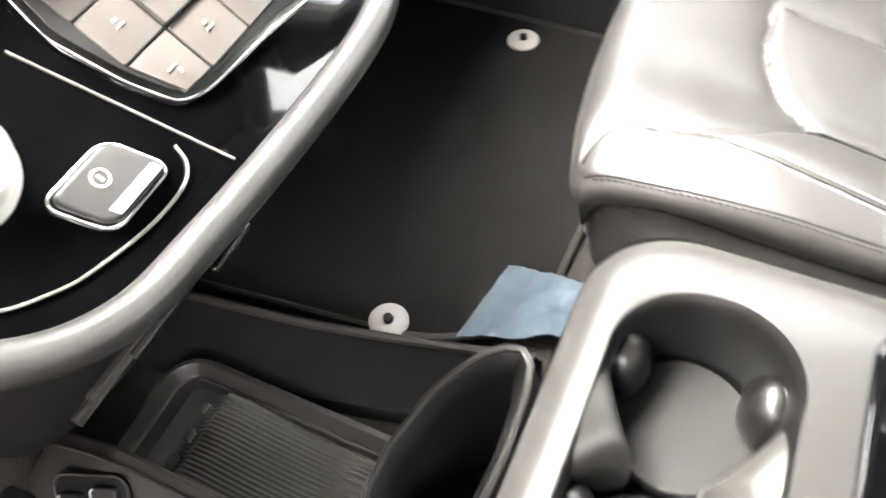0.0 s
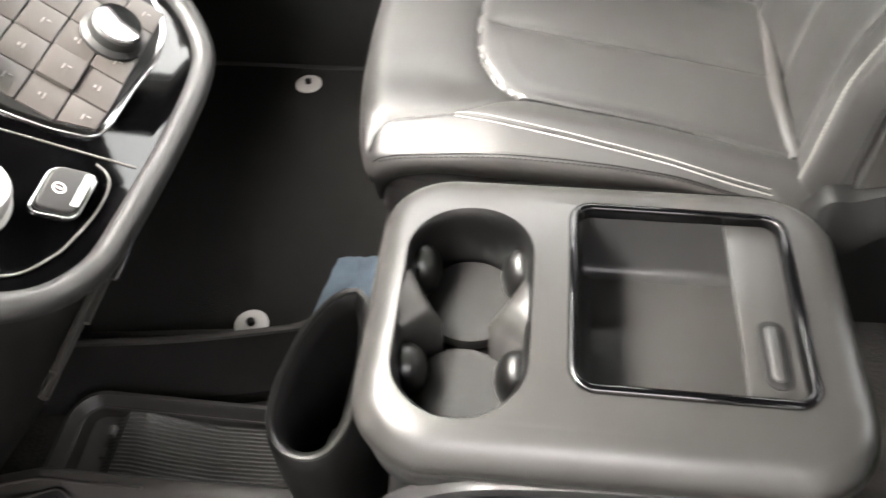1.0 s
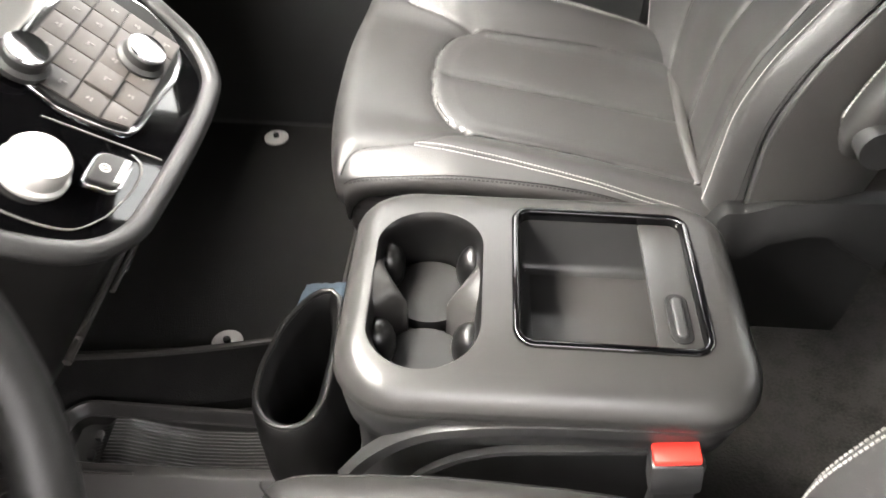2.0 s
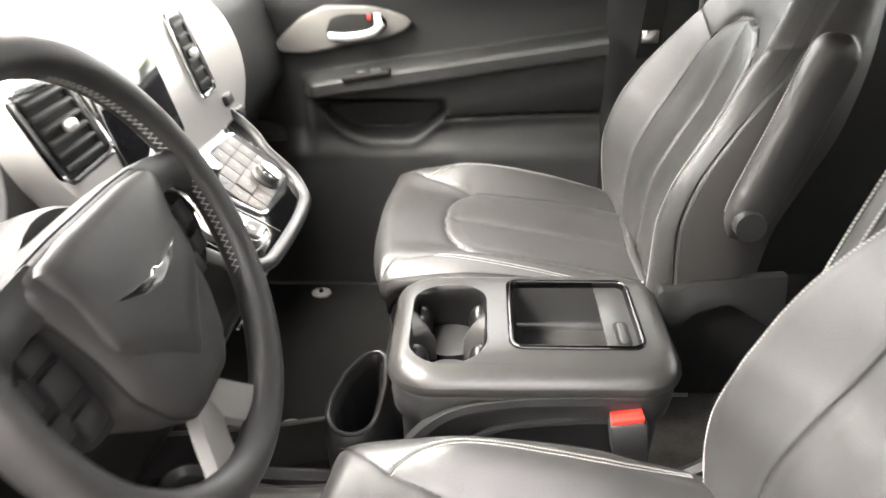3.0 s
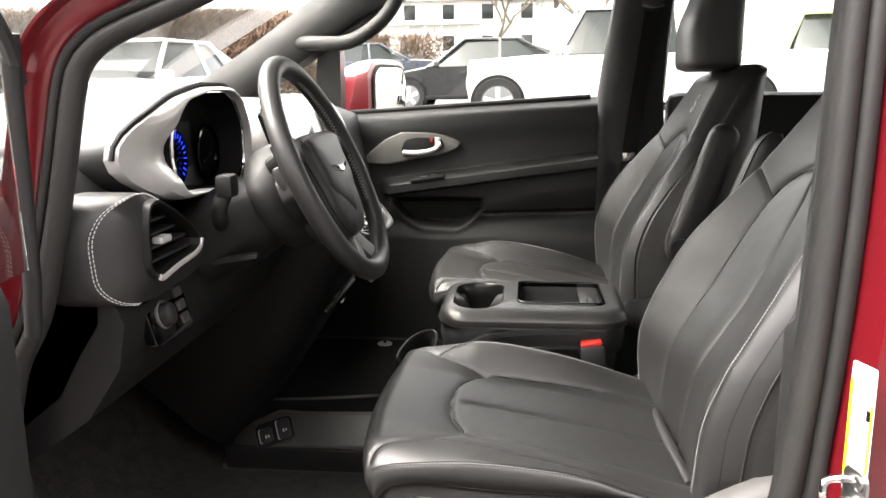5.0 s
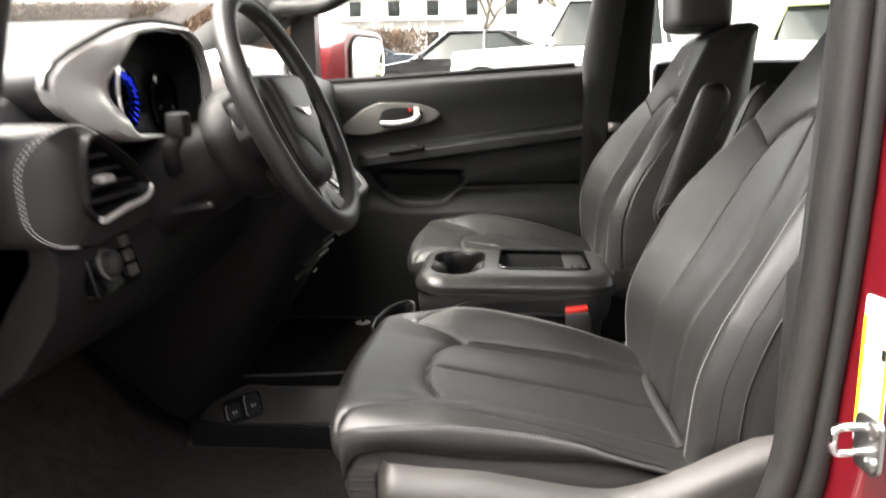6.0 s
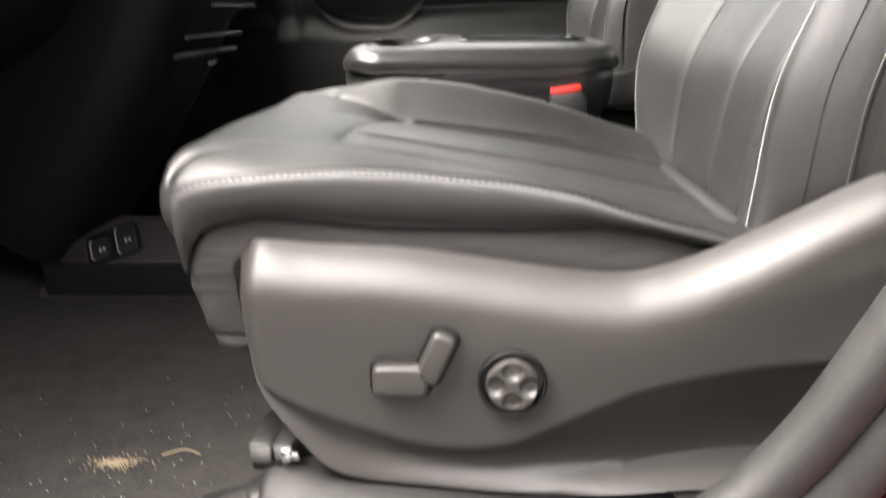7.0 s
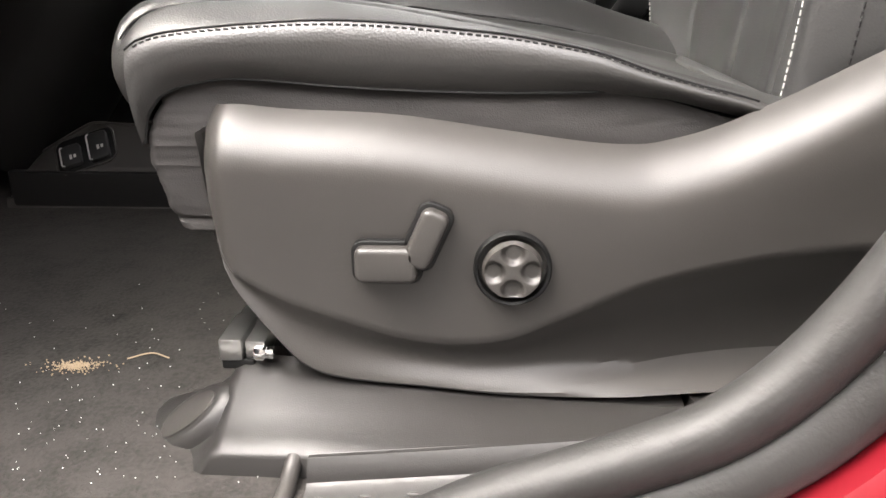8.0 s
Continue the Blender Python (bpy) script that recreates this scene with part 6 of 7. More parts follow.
BEZ = [(-0.560, 0.650), (-0.535, 0.676), (-0.480, 0.722), (-0.430, 0.744), (-0.340, 0.742), (-0.285, 0.730), (-0.243, 0.706), (-0.262, 0.690), (-0.320, 0.672), (-0.385, 0.664), (-0.420, 0.655), (-0.470, 0.645)]
bz = [(-0.40 + 1.07 * (x + 0.40), 0.695 + 1.05 * (z - 0.695)) for x, z in soften(resample(BEZ, (-0.40, 0.695), 72), 1)]
D_ = Matrix(((1, 0, 0, 0), (0, 0, -1, 1.618), (0, 1, 0, 0), (0, 0, 0, 1)))
bez = pp("handle_bezel", prism(bz, -0.01, 0.014, D_, 0.006), BEZEL, "satin grey handle bezel")
REC = [(-0.435, 0.684), (-0.420, 0.722), (-0.380, 0.730), (-0.320, 0.728), (-0.292, 0.716), (-0.300, 0.692), (-0.330, 0.680), (-0.40, 0.672)]
rc = soften(resample(REC, (-0.365, 0.703), 48), 1)
# Hollow behind the handle is a flat plate, its shade painted black
pp("handle_shade_plate", prism(rc, 0.0, 0.0150, D_, 0.001), INK, "", bez)
pp("pull_handle", tube([D_ @ Vector(p) for p in ((-0.425, 0.682, 0.016), (-0.38, 0.682, 0.026), (-0.33, 0.690, 0.026), (-0.305, 0.710, 0.018))], 0.0085, 24, 10), SILVER, "satin pull handle", bez)
pp("lock_tab", box((0, 0, 0), (0.018, 0.03, 0.010), 0.004, D_ @ pose(-0.315, 0.716, 0.018)), SILVER, "", bez)
pp("lock_flag", box((0, 0, 0), (0.008, 0.010, 0.006), 0.001, D_ @ pose(-0.335, 0.722, 0.018)), REDCAP, "", bez)
wk = pp("window_switch", box((-0.345, 1.572, 0.603), (0.11, 0.032, 0.012), 0.004, Matrix.Translation((-0.345, 0, 0.603)) @ pose(0, 0, 0, 0, -7.5, 0) @ Matrix.Translation((0.345, 0, -0.603))), INK)
for k in range(2):
    pp("switch_key", box((-0.355 + 0.032 * k, 1.570, 0.609 + 0.0042 * k), (0.022, 0.014, 0.008), 0.003), PLASTIC, "", wk)
sg_ = pp("speaker_grille", prism(rrect(-0.62, 0.36, 0.15, 0.26, 0.06), -0.01, 0.008, D_ @ Matrix.Translation((0, 0, 0.0)), 0.003), PLASTIC, "ribbed speaker grille")
for k in range(14):
    pp("grille_rib", box((0, 0, 0), (0.12, 0.004, 0.004), 0.001, D_ @ pose(-0.62, 0.26 + 0.015 * k, 0.009)), PLASTIC, "", sg_)

# passenger seat belt, guide and buckle tongue on the B-pillar
belt = thing("seat_belt", "black woven seat belt hanging on the B-pillar", "seat belt", (0.30, 1.64, 0.60))


def bl(name, bm, mat, label="", parent=None):
    bm.transform(Matrix.Translation((-0.30, -1.64, -0.60)))
    return part(name, bm, mat, parent or belt, label)


bl("webbing", sweep([(0.335, 1.600, 1.10), (0.315, 1.640, 0.90), (0.290, 1.640, 0.70), (0.270, 1.632, 0.50), (0.262, 1.625, 0.20)], [(-0.023, -0.001), (0.023, -0.001), (0.023, 0.001), (-0.023, 0.001)], 30, up=(0, 1, 0)), MAT)
gd = bl("belt_guide", box((0.335, 1.600, 1.125), (0.062, 0.014, 0.030), 0.006), PLASTIC)
bl("height_slide", box((0.335, 1.607, 1.17), (0.040, 0.016, 0.085), 0.008), PLASTIC)
bl("guide_rod", tube([(0.305, 1.590, 1.118), (0.335, 1.586, 1.112), (0.365, 1.590, 1.118)], 0.004, 12, 8), STEEL, "", gd)
bl("belt_tongue", box((0.283, 1.628, 0.665), (0.040, 0.008, 0.030), 0.003), CHROME, "bright belt tongue")

# grab handle on the A-pillar
gh = thing("grab_handle", "dark grey grab handle on the A-pillar", "grab handle", (-0.55, 1.56, 1.10))
part("bar", tube([(-0.20, 0.03, -0.075), (-0.13, -0.03, -0.080), (-0.02, -0.055, -0.078), (0.07, -0.06, -0.030), (0.125, -0.05, 0.04), (0.14, 0.0, 0.13)], 0.022, 40, 12), TRIM, gh)
part("web", box((-0.02, 0.045, 0.0), (0.20, 0.03, 0.10), 0.012, pose(0, 0, 0, 0, -33, 0)), PLASTIC, gh)

# door mirror outside the passenger window
mir = thing("door_mirror", "dark red door mirror with bright glass", "door mirror", (-0.545, 2.000, 0.860))
TM = pose(0, 0, 0, 0, 0, -13) @ Matrix.Diagonal((1.30, 1.42, 1.27, 1))
loops = []
for i in range(17):
    u = i / 16
    e = (1 - (2 * u - 1) ** 4) ** 0.5 if 0 < i < 16 else 0.06
    ring = []
    for k in range(28):
        a = 2 * math.pi * k / 28
        c, s = math.cos(a), math.sin(a)
        px_ = (0.13 * c if c < 0 else 0.012 * c ** 0.3) * (0.45 + 0.55 * e)
        ring.append((px_, -0.125 + 0.25 * u, 0.098 * math.copysign(abs(s) ** 0.8, s) * (0.55 + 0.45 * e)))
    loops.append(ring)
bm = rings(loops)
bm.transform(TM)
part("housing", bm, RED, mir)
part("glass_bezel", prism(rrect(0.0, 0.0, 0.216, 0.166, 0.050), 0, 0.003, TM @ Matrix(((0, 0, 1, 0.0115), (1, 0, 0, 0), (0, 1, 0, 0), (0, 0, 0, 1))), 0.001), INK, mir, "black glass bezel")
part("glass", prism(rrect(0.0, 0.0, 0.200, 0.150, 0.045), 0, 0.004, TM @ Matrix(((0, 0, 1, 0.0125), (1, 0, 0, 0), (0, 1, 0, 0), (0, 0, 0, 1))), 0.001), MIRROR, mir, "bright mirror glass")
part("foot", box((0.02, -0.15, -0.085), (0.07, 0.16, 0.03), 0.01), PLASTIC, mir)

# ---- floor things ----
fm = thing("floor_mat", "black carpet floor mat with bound edge and clips", "floor mat", (-0.55, 1.30, 0.055))
ML = [(-0.72, 0.985), (-0.41, 1.020), (-0.30, 1.08), (-0.29, 1.58), (-0.43, 1.605), (-0.74, 1.590), (-0.86, 1.50), (-0.86, 1.05)]
ml = soften(resample(ML, (-0.57, 1.30), 96), 2)
part("mat_body", prism([(x + 0.55, y - 1.30) for x, y in ml], 0.0, 0.006, None, 0.002), MAT, fm)
part("binding", tube([(x + 0.55, y - 1.30, 0.004) for x, y in ml], 0.005, 0, 8, closed=True), SHIELD, fm, "grey bound edge")
for x, y in ((-0.457, 1.025), (-0.490, 1.544)):
    cl = part("clip", lathe([(0.0235, 0.0), (0.0235, 0.003), (0.018, 0.006), (0.007, 0.006), (0.006, 0.004)], 32, Matrix.Translation((x + 0.55, y - 1.30, 0.006))), CLIP, fm, "round grey retaining clip")
    part("clip_pin", lathe([(0.0055, 0.004), (0.0055, 0.011), (0.003, 0.012)], 14, Matrix.Translation((x + 0.55, y - 1.30, 0.006))), INK, cl)
# passenger kick sill along the far door
shell("sill_right", rings([[(x, y, z) for y, z in ((1.585, 0.05), (1.600, 0.085), (1.64, 0.100), (1.70, 0.10), (1.70, 0.05))] for x in (-1.0, -0.6, 0.0, 0.5)]), PLASTIC, "black passenger sill cover", "sill trim")

# low tray between dashboard and console, ribbed liner, two drive keys on its face
tray = thing("floor_tray", "black plastic floor tray with ribbed rubber liner", "storage tray", (-0.50, 0.80, 0.055))


def ty(name, bm, mat, label="", parent=None, smooth=True):
    bm.transform(Matrix.Translation((0.50, -0.80, -0.055)))
    return part(name, bm, mat, parent or tray, label, smooth)


TL = rrect(-0.450, 0.812, 0.374, 0.150, 0.036, 8)
loops = []
for d, z in ((-0.012, 0.052), (-0.011, 0.068), (-0.007, 0.077), (-0.001, 0.079), (0.003, 0.075), (0.006, 0.066), (0.009, 0.064), (0.011, 0.067), (0.013, 0.066), (0.016, 0.055)):
    loops.append([(x, y, z + (0.010 * sstep(-0.50, -0.56, x) if z > 0.06 else 0)) for x, y in inset(TL, d)])
ty("tray_wall", rings(loops, caps=False), SHIELD, "satin black tray rim")
# rubber liner, waved along the tray, with fine ribs
WAVE = [(-0.64, 0.060), (-0.590, 0.060), (-0.580, 0.064), (-0.568, 0.079), (-0.545, 0.080), (-0.50, 0.068), (-0.45, 0.060), (-0.39, 0.062), (-0.33, 0.070), (-0.26, 0.074)]
G = []
for i in range(61):
    x = -0.618 + 0.336 * i / 60
    G.append([(x, 0.752 + 0.120 * j / 138, linear(x, WAVE) + 0.0009 * math.sin(j / 6.0 * 2 * math.pi) * sstep(-0.59, -0.575, x)) for j in range(139)])
liner_ = ty("liner", rings(G, closed=False, caps=False), RIBMAT, "ribbed rubber liner")
for k in range(3):
    ty("liner_tab", box((-0.583, 0.785 + 0.030 * k, 0.075), (0.008, 0.014, 0.010), 0.002), RIBMAT, "", liner_)
slope, crest = [], []
for i in range(14):
    x = -0.70 + 0.42 * i / 13
    yr = interp(x, [(-0.70, 0.942), (-0.646, 0.949), (-0.545, 0.962), (-0.44, 0.982), (-0.28, 1.02)])
    slope.append([(x, y, z) for y, z in ((yr + 0.03, 0.050), (yr + 0.012, 0.085), (yr + 0.004, 0.105), (yr - 0.004, 0.108), (yr - 0.010, 0.100), (yr - 0.030, 0.075), (yr - 0.065, 0.064), (yr - 0.075, 0.045))])
    crest.append((x, yr, 0.107))
ty("side_slope", rings(slope), MAT)
ty("slope_lip", tube(crest, 0.0052, 40, 8), SHIELD, "grey bound lip")
# key pod on the driver's side of the tray
loops = []
for x in (-0.712, -0.700, -0.690, -0.6825, -0.66, -0.63, -0.605, -0.5928, -0.58, -0.56, -0.5337, -0.50, -0.40, -0.30):
    z0 = interp(x, [(-0.712, 0.060), (-0.69, 0.092), (-0.64, 0.105), (-0.50, 0.111), (-0.30, 0.116)])
    z1 = interp(x, [(-0.712, 0.064), (-0.70, 0.100), (-0.6825, 0.117), (-0.61, 0.156), (-0.5928, 0.163), (-0.5337, 0.160), (-0.30, 0.166)])
    loops.append([(x, 0.735, 0.048), (x, 0.678, 0.048), (x, 0.681, 0.062), (x, 0.686, 0.064), (x, 0.687, z0 - 0.004), (x, 0.690, z0), (x, 0.742, z1 - 0.003), (x, 0.746, z1), (x, 0.756, z1), (x, 0.760, z1 - 0.006), (x, 0.760, 0.048)])
ty("key_pod", rings(loops), SHIELD)
# Plate added just proud of the pod to make its lower wall darker
ty("pod_dark_plate", prism(rrect(-0.505, 0.688, 0.40, 0.018, 0.008), 0.048, 0.1035, None, 0.003), DARK)
ku, kn = Vector((1, 0, 0.04)).normalized(), Vector((-0.047, -0.724, 0.688))
kv = kn.cross(ku)
KM = Matrix((ku, kv, kn)).transposed().to_4x4()
KM.translation = Vector((-0.6335, 0.690, 0.1045)) + kn * 0.001
KM = KM @ pose(0.040, 0.029, 0, 0, 0, 20)
ty("pod_rim", tube([(x, 0.744, interp(x, [(-0.6825, 0.118), (-0.61, 0.157), (-0.5928, 0.1635), (-0.5337, 0.1605), (-0.48, 0.162)])) for x in [-0.68 + 0.01 * i for i in range(21)]], 0.0022, 0, 8), SHIELD, "thin grey rim on the pod's top edge")
kf = ty("key_frame", prism(rrect(0, 0, 0.086, 0.060, 0.014), -0.01, 0.002, KM, 0.0015), INK)
ty("frame_lip", tube([KM @ Vector((a, b, 0.002)) for a, b in rrect(0, 0, 0.088, 0.062, 0.015)], 0.0016, 0, 6, closed=True, up=tuple(kn)), SHIELD, "", kf)
for cx, cy, kw, kh in ((-0.021, -0.004, 0.030, 0.036), (0.020, -0.002, 0.030, 0.048)):
    kk = ty("drive_key", prism(rrect(cx, cy, kw, kh, 0.005), 0, 0.009, KM, 0.002), PLASTIC, "", kf)
    bow = rrect(cx, cy, kw - 0.003, kh - 0.003, 0.004)
    ty("key_outline", tube([KM @ Vector((a, b, 0.0092)) for a, b in bow if a < cx - 0.3 * kw or b > cy + 0.42 * kh and a < cx + 0.3 * kw], 0.0012, 0, 6, up=tuple(kn)), SILVER, "", kk)
    for k in range(2):
        ty("key_mark", box((cx + 0.001 + 0.006 * k, cy - 0.004, 0.0092), (0.0035, 0.0075 - 0.002 * k, 0.0006), 0, KM), MARKS, "", kk)

# folded blue paper stuck between console and seat
bp_ = thing("paper_slip", "crumpled pale blue paper slip on the floor mat", "paper", (-0.315, 1.10, 0.064))
quad = [Vector((-0.042, 0.045, 0)), Vector((0.055, 0.058, 0)), Vector((0.046, -0.024, 0)), Vector((-0.061, -0.070, 0))]
G = []
for i in range(25):
    u = i / 24
    a, b = quad[0].lerp(quad[1], u), quad[3].lerp(quad[2], u)
    G.append([tuple(a.lerp(b, j / 18) + Vector((0, 0, 0.006 + 0.004 * noise.noise((i * 0.45, j * 0.4, 2.0)) + 0.010 * noise.noise((i * 0.12, j * 0.13, 5.0))))) for j in range(19)])
bmp = rings(G, closed=False, caps=False)
bmesh.ops.solidify(bmp, geom=bmp.faces[:], thickness=0.0006)
part("sheet", bmp, PAPER, bp_)

# grit and sand on the driver's carpet
rng = random.Random(7)
bm = bmesh.new()
for _ in range(480):
    r = abs(rng.gauss(0, 0.011))
    a = rng.uniform(0, 6.283)
    x, y = -0.372 + r * 1.5 * math.cos(a), 0.205 + r * 0.6 * math.sin(a)
    bmesh.ops.create_icosphere(bm, subdivisions=1, radius=rng.uniform(0.0004, 0.0010), matrix=Matrix.Translation((x, y, floor_z(x, y) + 0.0008)))
tagged(part("spilled_sand", bm, SAND), "small patch of spilled tan sand", "sand", kind="stuff")
bm = bmesh.new()
for _ in range(240):
    x, y = rng.uniform(-0.55, -0.12), rng.uniform(0.05, 0.40) ** 1.0
    y = 0.04 + (y - 0.04) * rng.uniform(0.1, 1)
    bmesh.ops.create_icosphere(bm, subdivisions=1, radius=rng.uniform(0.0003, 0.0006), matrix=Matrix.Translation((x, y, floor_z(x, y) + 0.0006)))
tagged(part("grit", bm, WHITE), "scattered pale grit on the carpet", "grit", kind="stuff")
tw = thing("straw", "thin dry curved straw lying on the carpet", "straw", (-0.31, 0.22, 0.06))
part("stem", tube([(-0.02, 0, -0.008), (0.0, 0.008, -0.006), (0.018, 0.003, -0.008)], 0.0007, 14, 6), SAND, tw)


# ---- outside: parked cars, hedge, house, tree ----
CARWHITE = material("white_paint", (0.80, 0.80, 0.80), 0.25, coat=0.8, vary=0.02)
CARBLACK = material("dark_paint", (0.018, 0.018, 0.020), 0.25, coat=1.0, vary=0.05)
CARGREEN = material("lime_paint", (0.46, 0.50, 0.25), 0.28, coat=0.8, vary=0.04)
CARSILVER = material("blue_grey_paint", (0.07, 0.08, 0.10), 0.28, metal=0.6, coat=0.8, vary=0.04)
TYRE = material("tyre", (0.010, 0.010, 0.010), 0.85, grain=0.3, scale=80)
CARGLASS = material("dark_window", (0.02, 0.024, 0.023), 0.12, spec=0.25)
DULL = material("wheel_well_alloy", (0.16, 0.16, 0.165), 0.5, metal=0.2)
RIM = material("wheel_alloy", (0.55, 0.55, 0.56), 0.4, metal=0.2)
SIDING = material("siding", (0.72, 0.71, 0.68), 0.7, grain=0.1, scale=20, vary=0.05)
TWIG = material("twigs", (0.12, 0.078, 0.05), 0.9, vary=0.4, patch=3, scale=20)
LEAF = material("leaves", (0.10, 0.10, 0.035), 0.8, vary=0.4, patch=3, scale=12)
BARK = material("bark", (0.12, 0.105, 0.075), 0.9, grain=0.6, scale=30, vary=0.35)
ROOF = material("shingle", (0.12, 0.11, 0.10), 0.9, grain=0.4, scale=15)


def road_car(profile, cabin, L, W, paint, at, heading, label, wheel_r=0.33, axles=(0.17, 0.80), name="car", grille=False):
    """A parked car: body lofted from its side profile, glasshouse, windows, wheels, lamps, mirrors. profile, cabin: (share of length, height)."""
    x0, y0 = at
    car = thing(name, label, "car", (x0, y0, ground_z(y0)))
    M = pose(0, 0, 0, 0, 0, heading)

    def cp(nm, bm, mat, lb="", parent=None):
        bm.transform(M)
        return part(nm, bm, mat, parent or car, lb)
    loops = []
    for f, s in ((-1, 0.94), (-0.92, 0.985), (-0.7, 1.0), (0.7, 1.0), (0.92, 0.985), (1, 0.94)):
        loops.append([((u - 0.5) * L, f * W / 2, 0.28 + (z - 0.28) * s) for u, z in profile])
    cp("body", rings(loops), paint)
    loops = []
    for f, s in ((-1, 0.0), (-0.72, 1.0), (0.72, 1.0), (1, 0.0)):
        zb = cabin[0][1]
        loops.append([((u - 0.5) * L, f * W / 2 * 0.97, zb + (z - zb) * s) for u, z in cabin])
    cp("glasshouse", rings(loops), CARGLASS)
    zb, zt = cabin[0][1], max(z for u, z in cabin)
    us = [u for u, z in cabin if z > zt - 0.05]
    cp("roof", box(((sum(us) / len(us) - 0.5) * L, 0, zt), ((max(us) - min(us)) * L + 0.25, W * 0.74, 0.05), 0.02), paint)
    for sg in (-1, 1):
        for u in (cabin[0][0] + 0.03, (cabin[0][0] + cabin[-1][0]) / 2, cabin[-1][0] - 0.03):
            ut = max(min(us), min(max(us), u))
            cp("pillar", tube([((u - 0.5) * L, sg * W * 0.485, zb), ((ut - 0.5) * L, sg * W * 0.36, zt)], 0.035, 6, 6, up=(1, 0, 0)), paint)
        for u in axles:
            tm = pose((u - 0.5) * L, sg * (W / 2 - 0.10), wheel_r, 90, 0, 0)
            cp("wheel_arch", lathe([(wheel_r + 0.045, -0.110), (wheel_r + 0.045, 0.106)], 32, tm), INK)
            ty_ = cp("tyre", lathe([(wheel_r * 0.62, -0.12), (wheel_r * 0.95, -0.125), (wheel_r, -0.09), (wheel_r, 0.09), (wheel_r * 0.95, 0.125), (wheel_r * 0.62, 0.12)], 32, tm), TYRE)
            cp("rim", lathe([(wheel_r * 0.66, -0.122), (wheel_r * 0.63, -0.1245), (wheel_r * 0.63, 0.1245), (wheel_r * 0.66, 0.122)], 32, tm), DULL, "", ty_)
            for k in range(5):
                cp("rim_spoke", box((0, wheel_r * 0.31, 0), (0.085, wheel_r * 0.60, 0.258), 0.02, tm @ pose(0, 0, 0, 0, 0, 72 * k)), RIM, "", ty_)
        cp("mirror", box(((cabin[0][0] + 0.05 - 0.5) * L, sg * (W / 2 + 0.08), zb + 0.05), (0.12, 0.18, 0.13), 0.04), paint)
        for u in (0.40, 0.62):
            cp("door_handle", box(((u - 0.5) * L, sg * W * 0.502, zb - 0.12), (0.18, 0.03, 0.03), 0.01), paint)
        cp("sill_line", box((0, sg * W * 0.497, 0.30), (L * 0.52, 0.03, 0.08), 0.01), INK)
    for u, mat_ in ((0.012, WHITE), (0.988, REDCAP)):
        for sg in (-1, 1):
            cp("lamp", box(((u - 0.5) * L, sg * W * 0.38, profile[2][1] * 0.88), (0.10, W * 0.18, 0.13), 0.03), mat_)
    if grille:
        for k in range(7):
            cp("grille_slot", prism(rrect(0, 0, 0.07, 0.26, 0.03), 0, 0.03, pose(-0.5 * L - 0.01, (k - 3) * 0.115, 0.92, 90, 0, -90), 0.004), INK)
    return car


SEDAN = [(0.02, 0.30), (0.0, 0.55), (0.02, 0.72), (0.25, 0.93), (0.50, 0.97), (0.85, 1.02), (0.99, 0.98), (1.0, 0.60), (0.98, 0.30)]
SEDAN_C = [(0.24, 0.92), (0.40, 1.42), (0.62, 1.46), (0.86, 1.02)]
TRUCK = [(0.01, 0.40), (0.0, 0.75), (0.01, 1.08), (0.22, 1.16), (0.55, 1.18), (0.99, 1.18), (1.0, 0.75), (0.99, 0.45)]
TRUCK_C = [(0.23, 1.15), (0.33, 1.82), (0.58, 1.86), (0.62, 1.18)]
JEEP = [(0.0, 0.45), (0.0, 0.80), (0.01, 1.12), (0.30, 1.18), (0.95, 1.18), (1.0, 0.80), (1.0, 0.45)]
JEEP_C = [(0.30, 1.17), (0.35, 1.78), (0.94, 1.80), (0.98, 1.17)]
road_car(SEDAN, SEDAN_C, 4.9, 1.85, CARBLACK, (-0.8, 16.5), 0, "dark grey parked sedan across the lot")
road_car(TRUCK, TRUCK_C, 5.7, 2.0, CARWHITE, (1.85, 13.2), 0, "white parked pickup truck", 0.40, (0.09, 0.78), "pickup_truck")
road_car(SEDAN, SEDAN_C, 4.7, 1.8, CARSILVER, (-5.2, 24.0), 20, "blue-grey parked car beyond the sedan")
road_car(JEEP, JEEP_C, 4.2, 1.85, CARGREEN, (5.6, 14.5), 72, "lime green parked off-road vehicle", 0.40, (0.17, 0.78), "off_road_vehicle", True)
road_car(SEDAN, SEDAN_C, 4.8, 1.85, CARWHITE, (-5.75, 11.0), 80, "white parked car seen through the windscreen")


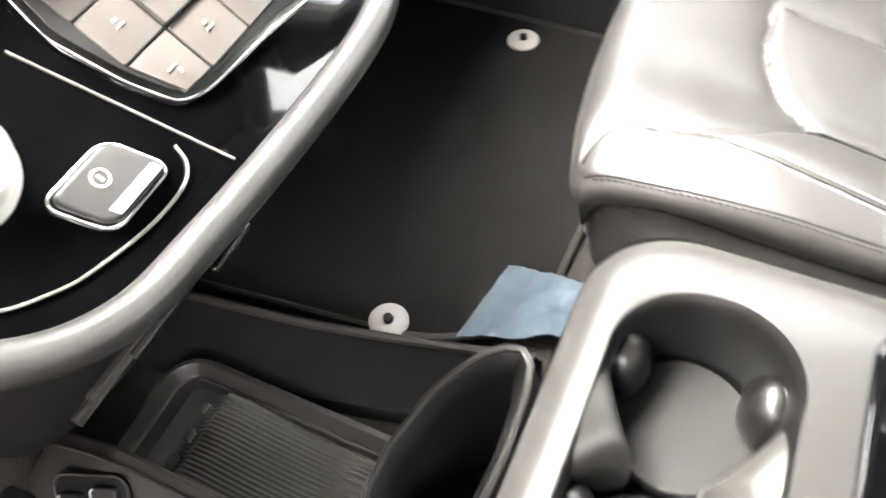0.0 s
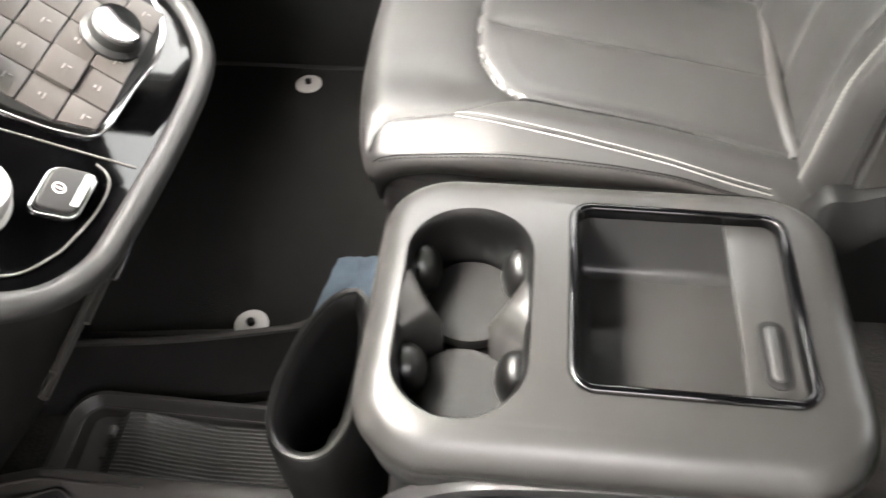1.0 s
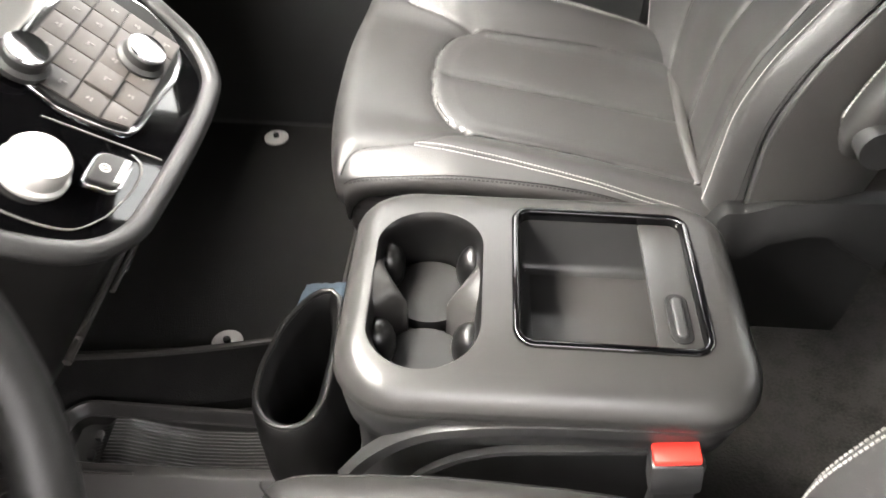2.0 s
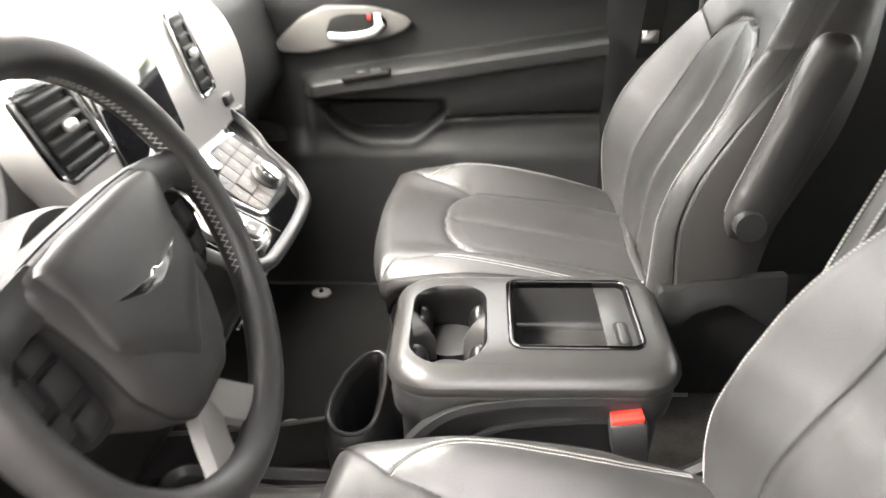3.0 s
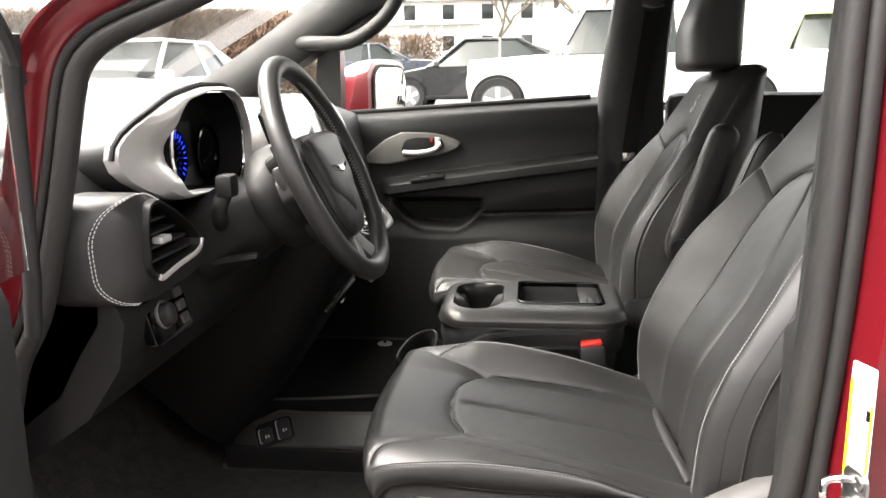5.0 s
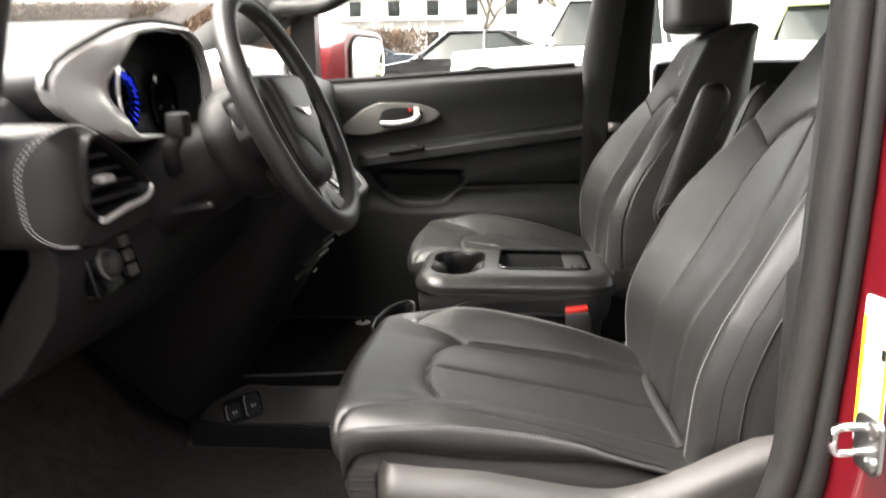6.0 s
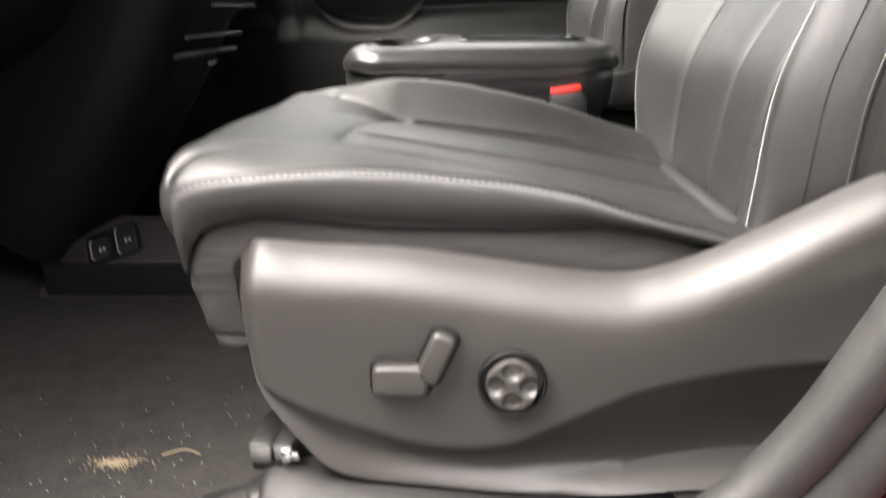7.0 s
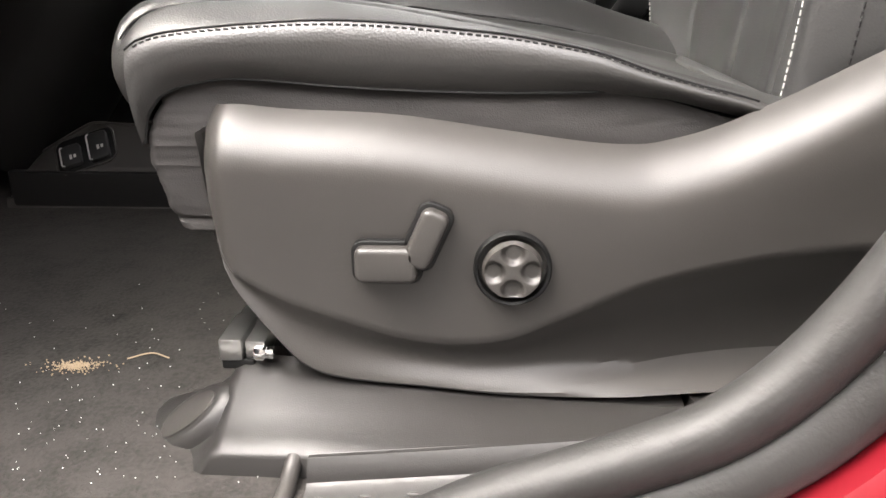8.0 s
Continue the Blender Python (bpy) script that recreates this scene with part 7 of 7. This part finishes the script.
def hedge(x0, y0, x1, y1, h, w, n, label, mat):
    rng = random.Random(11)
    verts, faces = [], []
    for _ in range(n):
        f = rng.random()
        z = rng.random() ** 0.7 * h * (0.92 + 0.10 * noise.noise((f * 20, 0, 0)))
        x = x0 + (x1 - x0) * f + rng.uniform(-w, w) / 2
        y = y0 + (y1 - y0) * f + rng.uniform(-w, w) / 2
        L = rng.uniform(0.08, 0.28)
        d = Vector((rng.gauss(0, 0.5), rng.gauss(0, 0.5), rng.uniform(0.2, 1))).normalized()
        s = d.cross(Vector((rng.random(), rng.random(), 0.3))).normalized() * rng.uniform(0.008, 0.024)
        p = Vector((x, y, z))
        b = len(verts)
        verts += [p - s, p + s, p + d * L + s * 0.4, p + d * L - s * 0.4]
        faces.append((b, b + 1, b + 2, b + 3))
    me = bpy.data.meshes.new("hedge")
    me.from_pydata([tuple(v) for v in verts], [], faces)
    me.materials.append(mat)
    ob = new("hedge", me)
    ob.location = (0, 0, ground_z((y0 + y1) / 2))
    return tagged(ob, label, "hedge", kind="stuff")


hedge(-15, 20.5, -6.3, 22.5, 2.6, 1.3, 70000, "bare brown clipped hedge behind the cars", TWIG)
hedge(-6, 28, -3.5, 29, 1.9, 1.5, 6000, "bare brown shrubs by the house", TWIG)
hedge(-1.0, 29, 0.6, 29, 1.1, 1.0, 3000, "low green-brown shrub", LEAF)

house = thing("house", "white sided house with porch posts and windows", "house", (-6.0, 66, ground_z(66)))
part("wall", box((0, 0, 2.4), (16, 7, 4.8), 0.02), SIDING, house)
part("roof", rings([[(-8.6, -4.2, 4.7), (-8.6, 4.2, 4.7), (-8.6, 0, 7.4)], [(8.6, -4.2, 4.7), (8.6, 4.2, 4.7), (8.6, 0, 7.4)]]), ROOF, house)
for k in range(8):
    part("porch_post", box((-7 + 1.3 * k, -4.0, 1.5), (0.16, 0.16, 3.0), 0.02), WHITE, house)
part("porch_roof", box((-2.5, -3.9, 3.05), (10, 1.2, 0.18), 0.02), SIDING, house)
for k in range(5):
    for zz_ in (1.6, 3.9):
        wd = part("window", box((-6 + 3 * k, -3.53, zz_), (1.1, 0.10, 1.3), 0.01), WHITE, house)
        part("pane", box((-6 + 3 * k, -3.59, zz_), (0.9, 0.03, 1.1), 0.005), CARGLASS, wd)


def tree(at, h, seed, label):
    rng = random.Random(seed)
    t_ = thing("tree", label, "tree", (at[0], at[1], ground_z(at[1])))
    limbs, clumps = [], []

    def grow(p, d, L, r, depth):
        q = p + d * L
        mid_ = p + d * L * 0.5 + Vector((rng.gauss(0, 1), rng.gauss(0, 1), 0)) * L * 0.06
        limbs.append((p, mid_, q, r, r * 0.62))
        if depth == 0 or r < 0.012:
            for _ in range(3):
                clumps.append(q + Vector((rng.gauss(0, 0.25), rng.gauss(0, 0.25), rng.gauss(0, 0.2))))
            return
        for _ in range(rng.choice((2, 3))):
            nd = (d + Vector((rng.gauss(0, 0.5), rng.gauss(0, 0.5), rng.uniform(-0.1, 0.4)))).normalized()
            grow(q, nd, L * rng.uniform(0.65, 0.85), r * 0.66, depth - 1)
    grow(Vector((0, 0, 0)), Vector((0.03, 0, 1)), h * 0.21, h * 0.020, 6)
    bm = bmesh.new()
    for p, c, q, r0, r1 in limbs:
        P_ = [p, c, q]
        rr = [r0, (r0 + r1) / 2, r1]
        loops = []
        for a, r in zip(P_, rr):
            d = (q - p).normalized()
            s = d.cross(Vector((0.3, 0.9, 0.1))).normalized()
            u = d.cross(s)
            loops.append([a + s * r * math.cos(k * 1.0472) + u * r * math.sin(k * 1.0472) for k in range(6)])
        rings(loops, caps=False, bm=bm)
    part("trunk", bm, BARK, t_)
    verts, faces = [], []
    for c in clumps:
        for _ in range(5):
            p = c + Vector((rng.gauss(0, 0.12), rng.gauss(0, 0.12), rng.gauss(0, 0.12)))
            s = Vector((rng.gauss(0, 1), rng.gauss(0, 1), rng.gauss(0, 1))).normalized() * 0.035
            u = Vector((rng.gauss(0, 1), rng.gauss(0, 1), rng.gauss(0, 1))).normalized() * 0.05
            b = len(verts)
            verts += [tuple(p - s), tuple(p + u), tuple(p + s), tuple(p - u)]
            faces.append((b, b + 1, b + 2, b + 3))
    me = bpy.data.meshes.new("crown")
    me.from_pydata(verts, [], faces)
    me.materials.append(LEAF)
    cr = new("crown", me)
    cr.parent = t_
    return t_


tree((-1.2, 28), 6.5, 5, "bare early spring tree by the house")
tree((2.8, 33), 7.5, 9, "bare early spring tree by the house")
tree((-7.5, 27), 7.0, 3, "bare early spring tree behind the hedge")
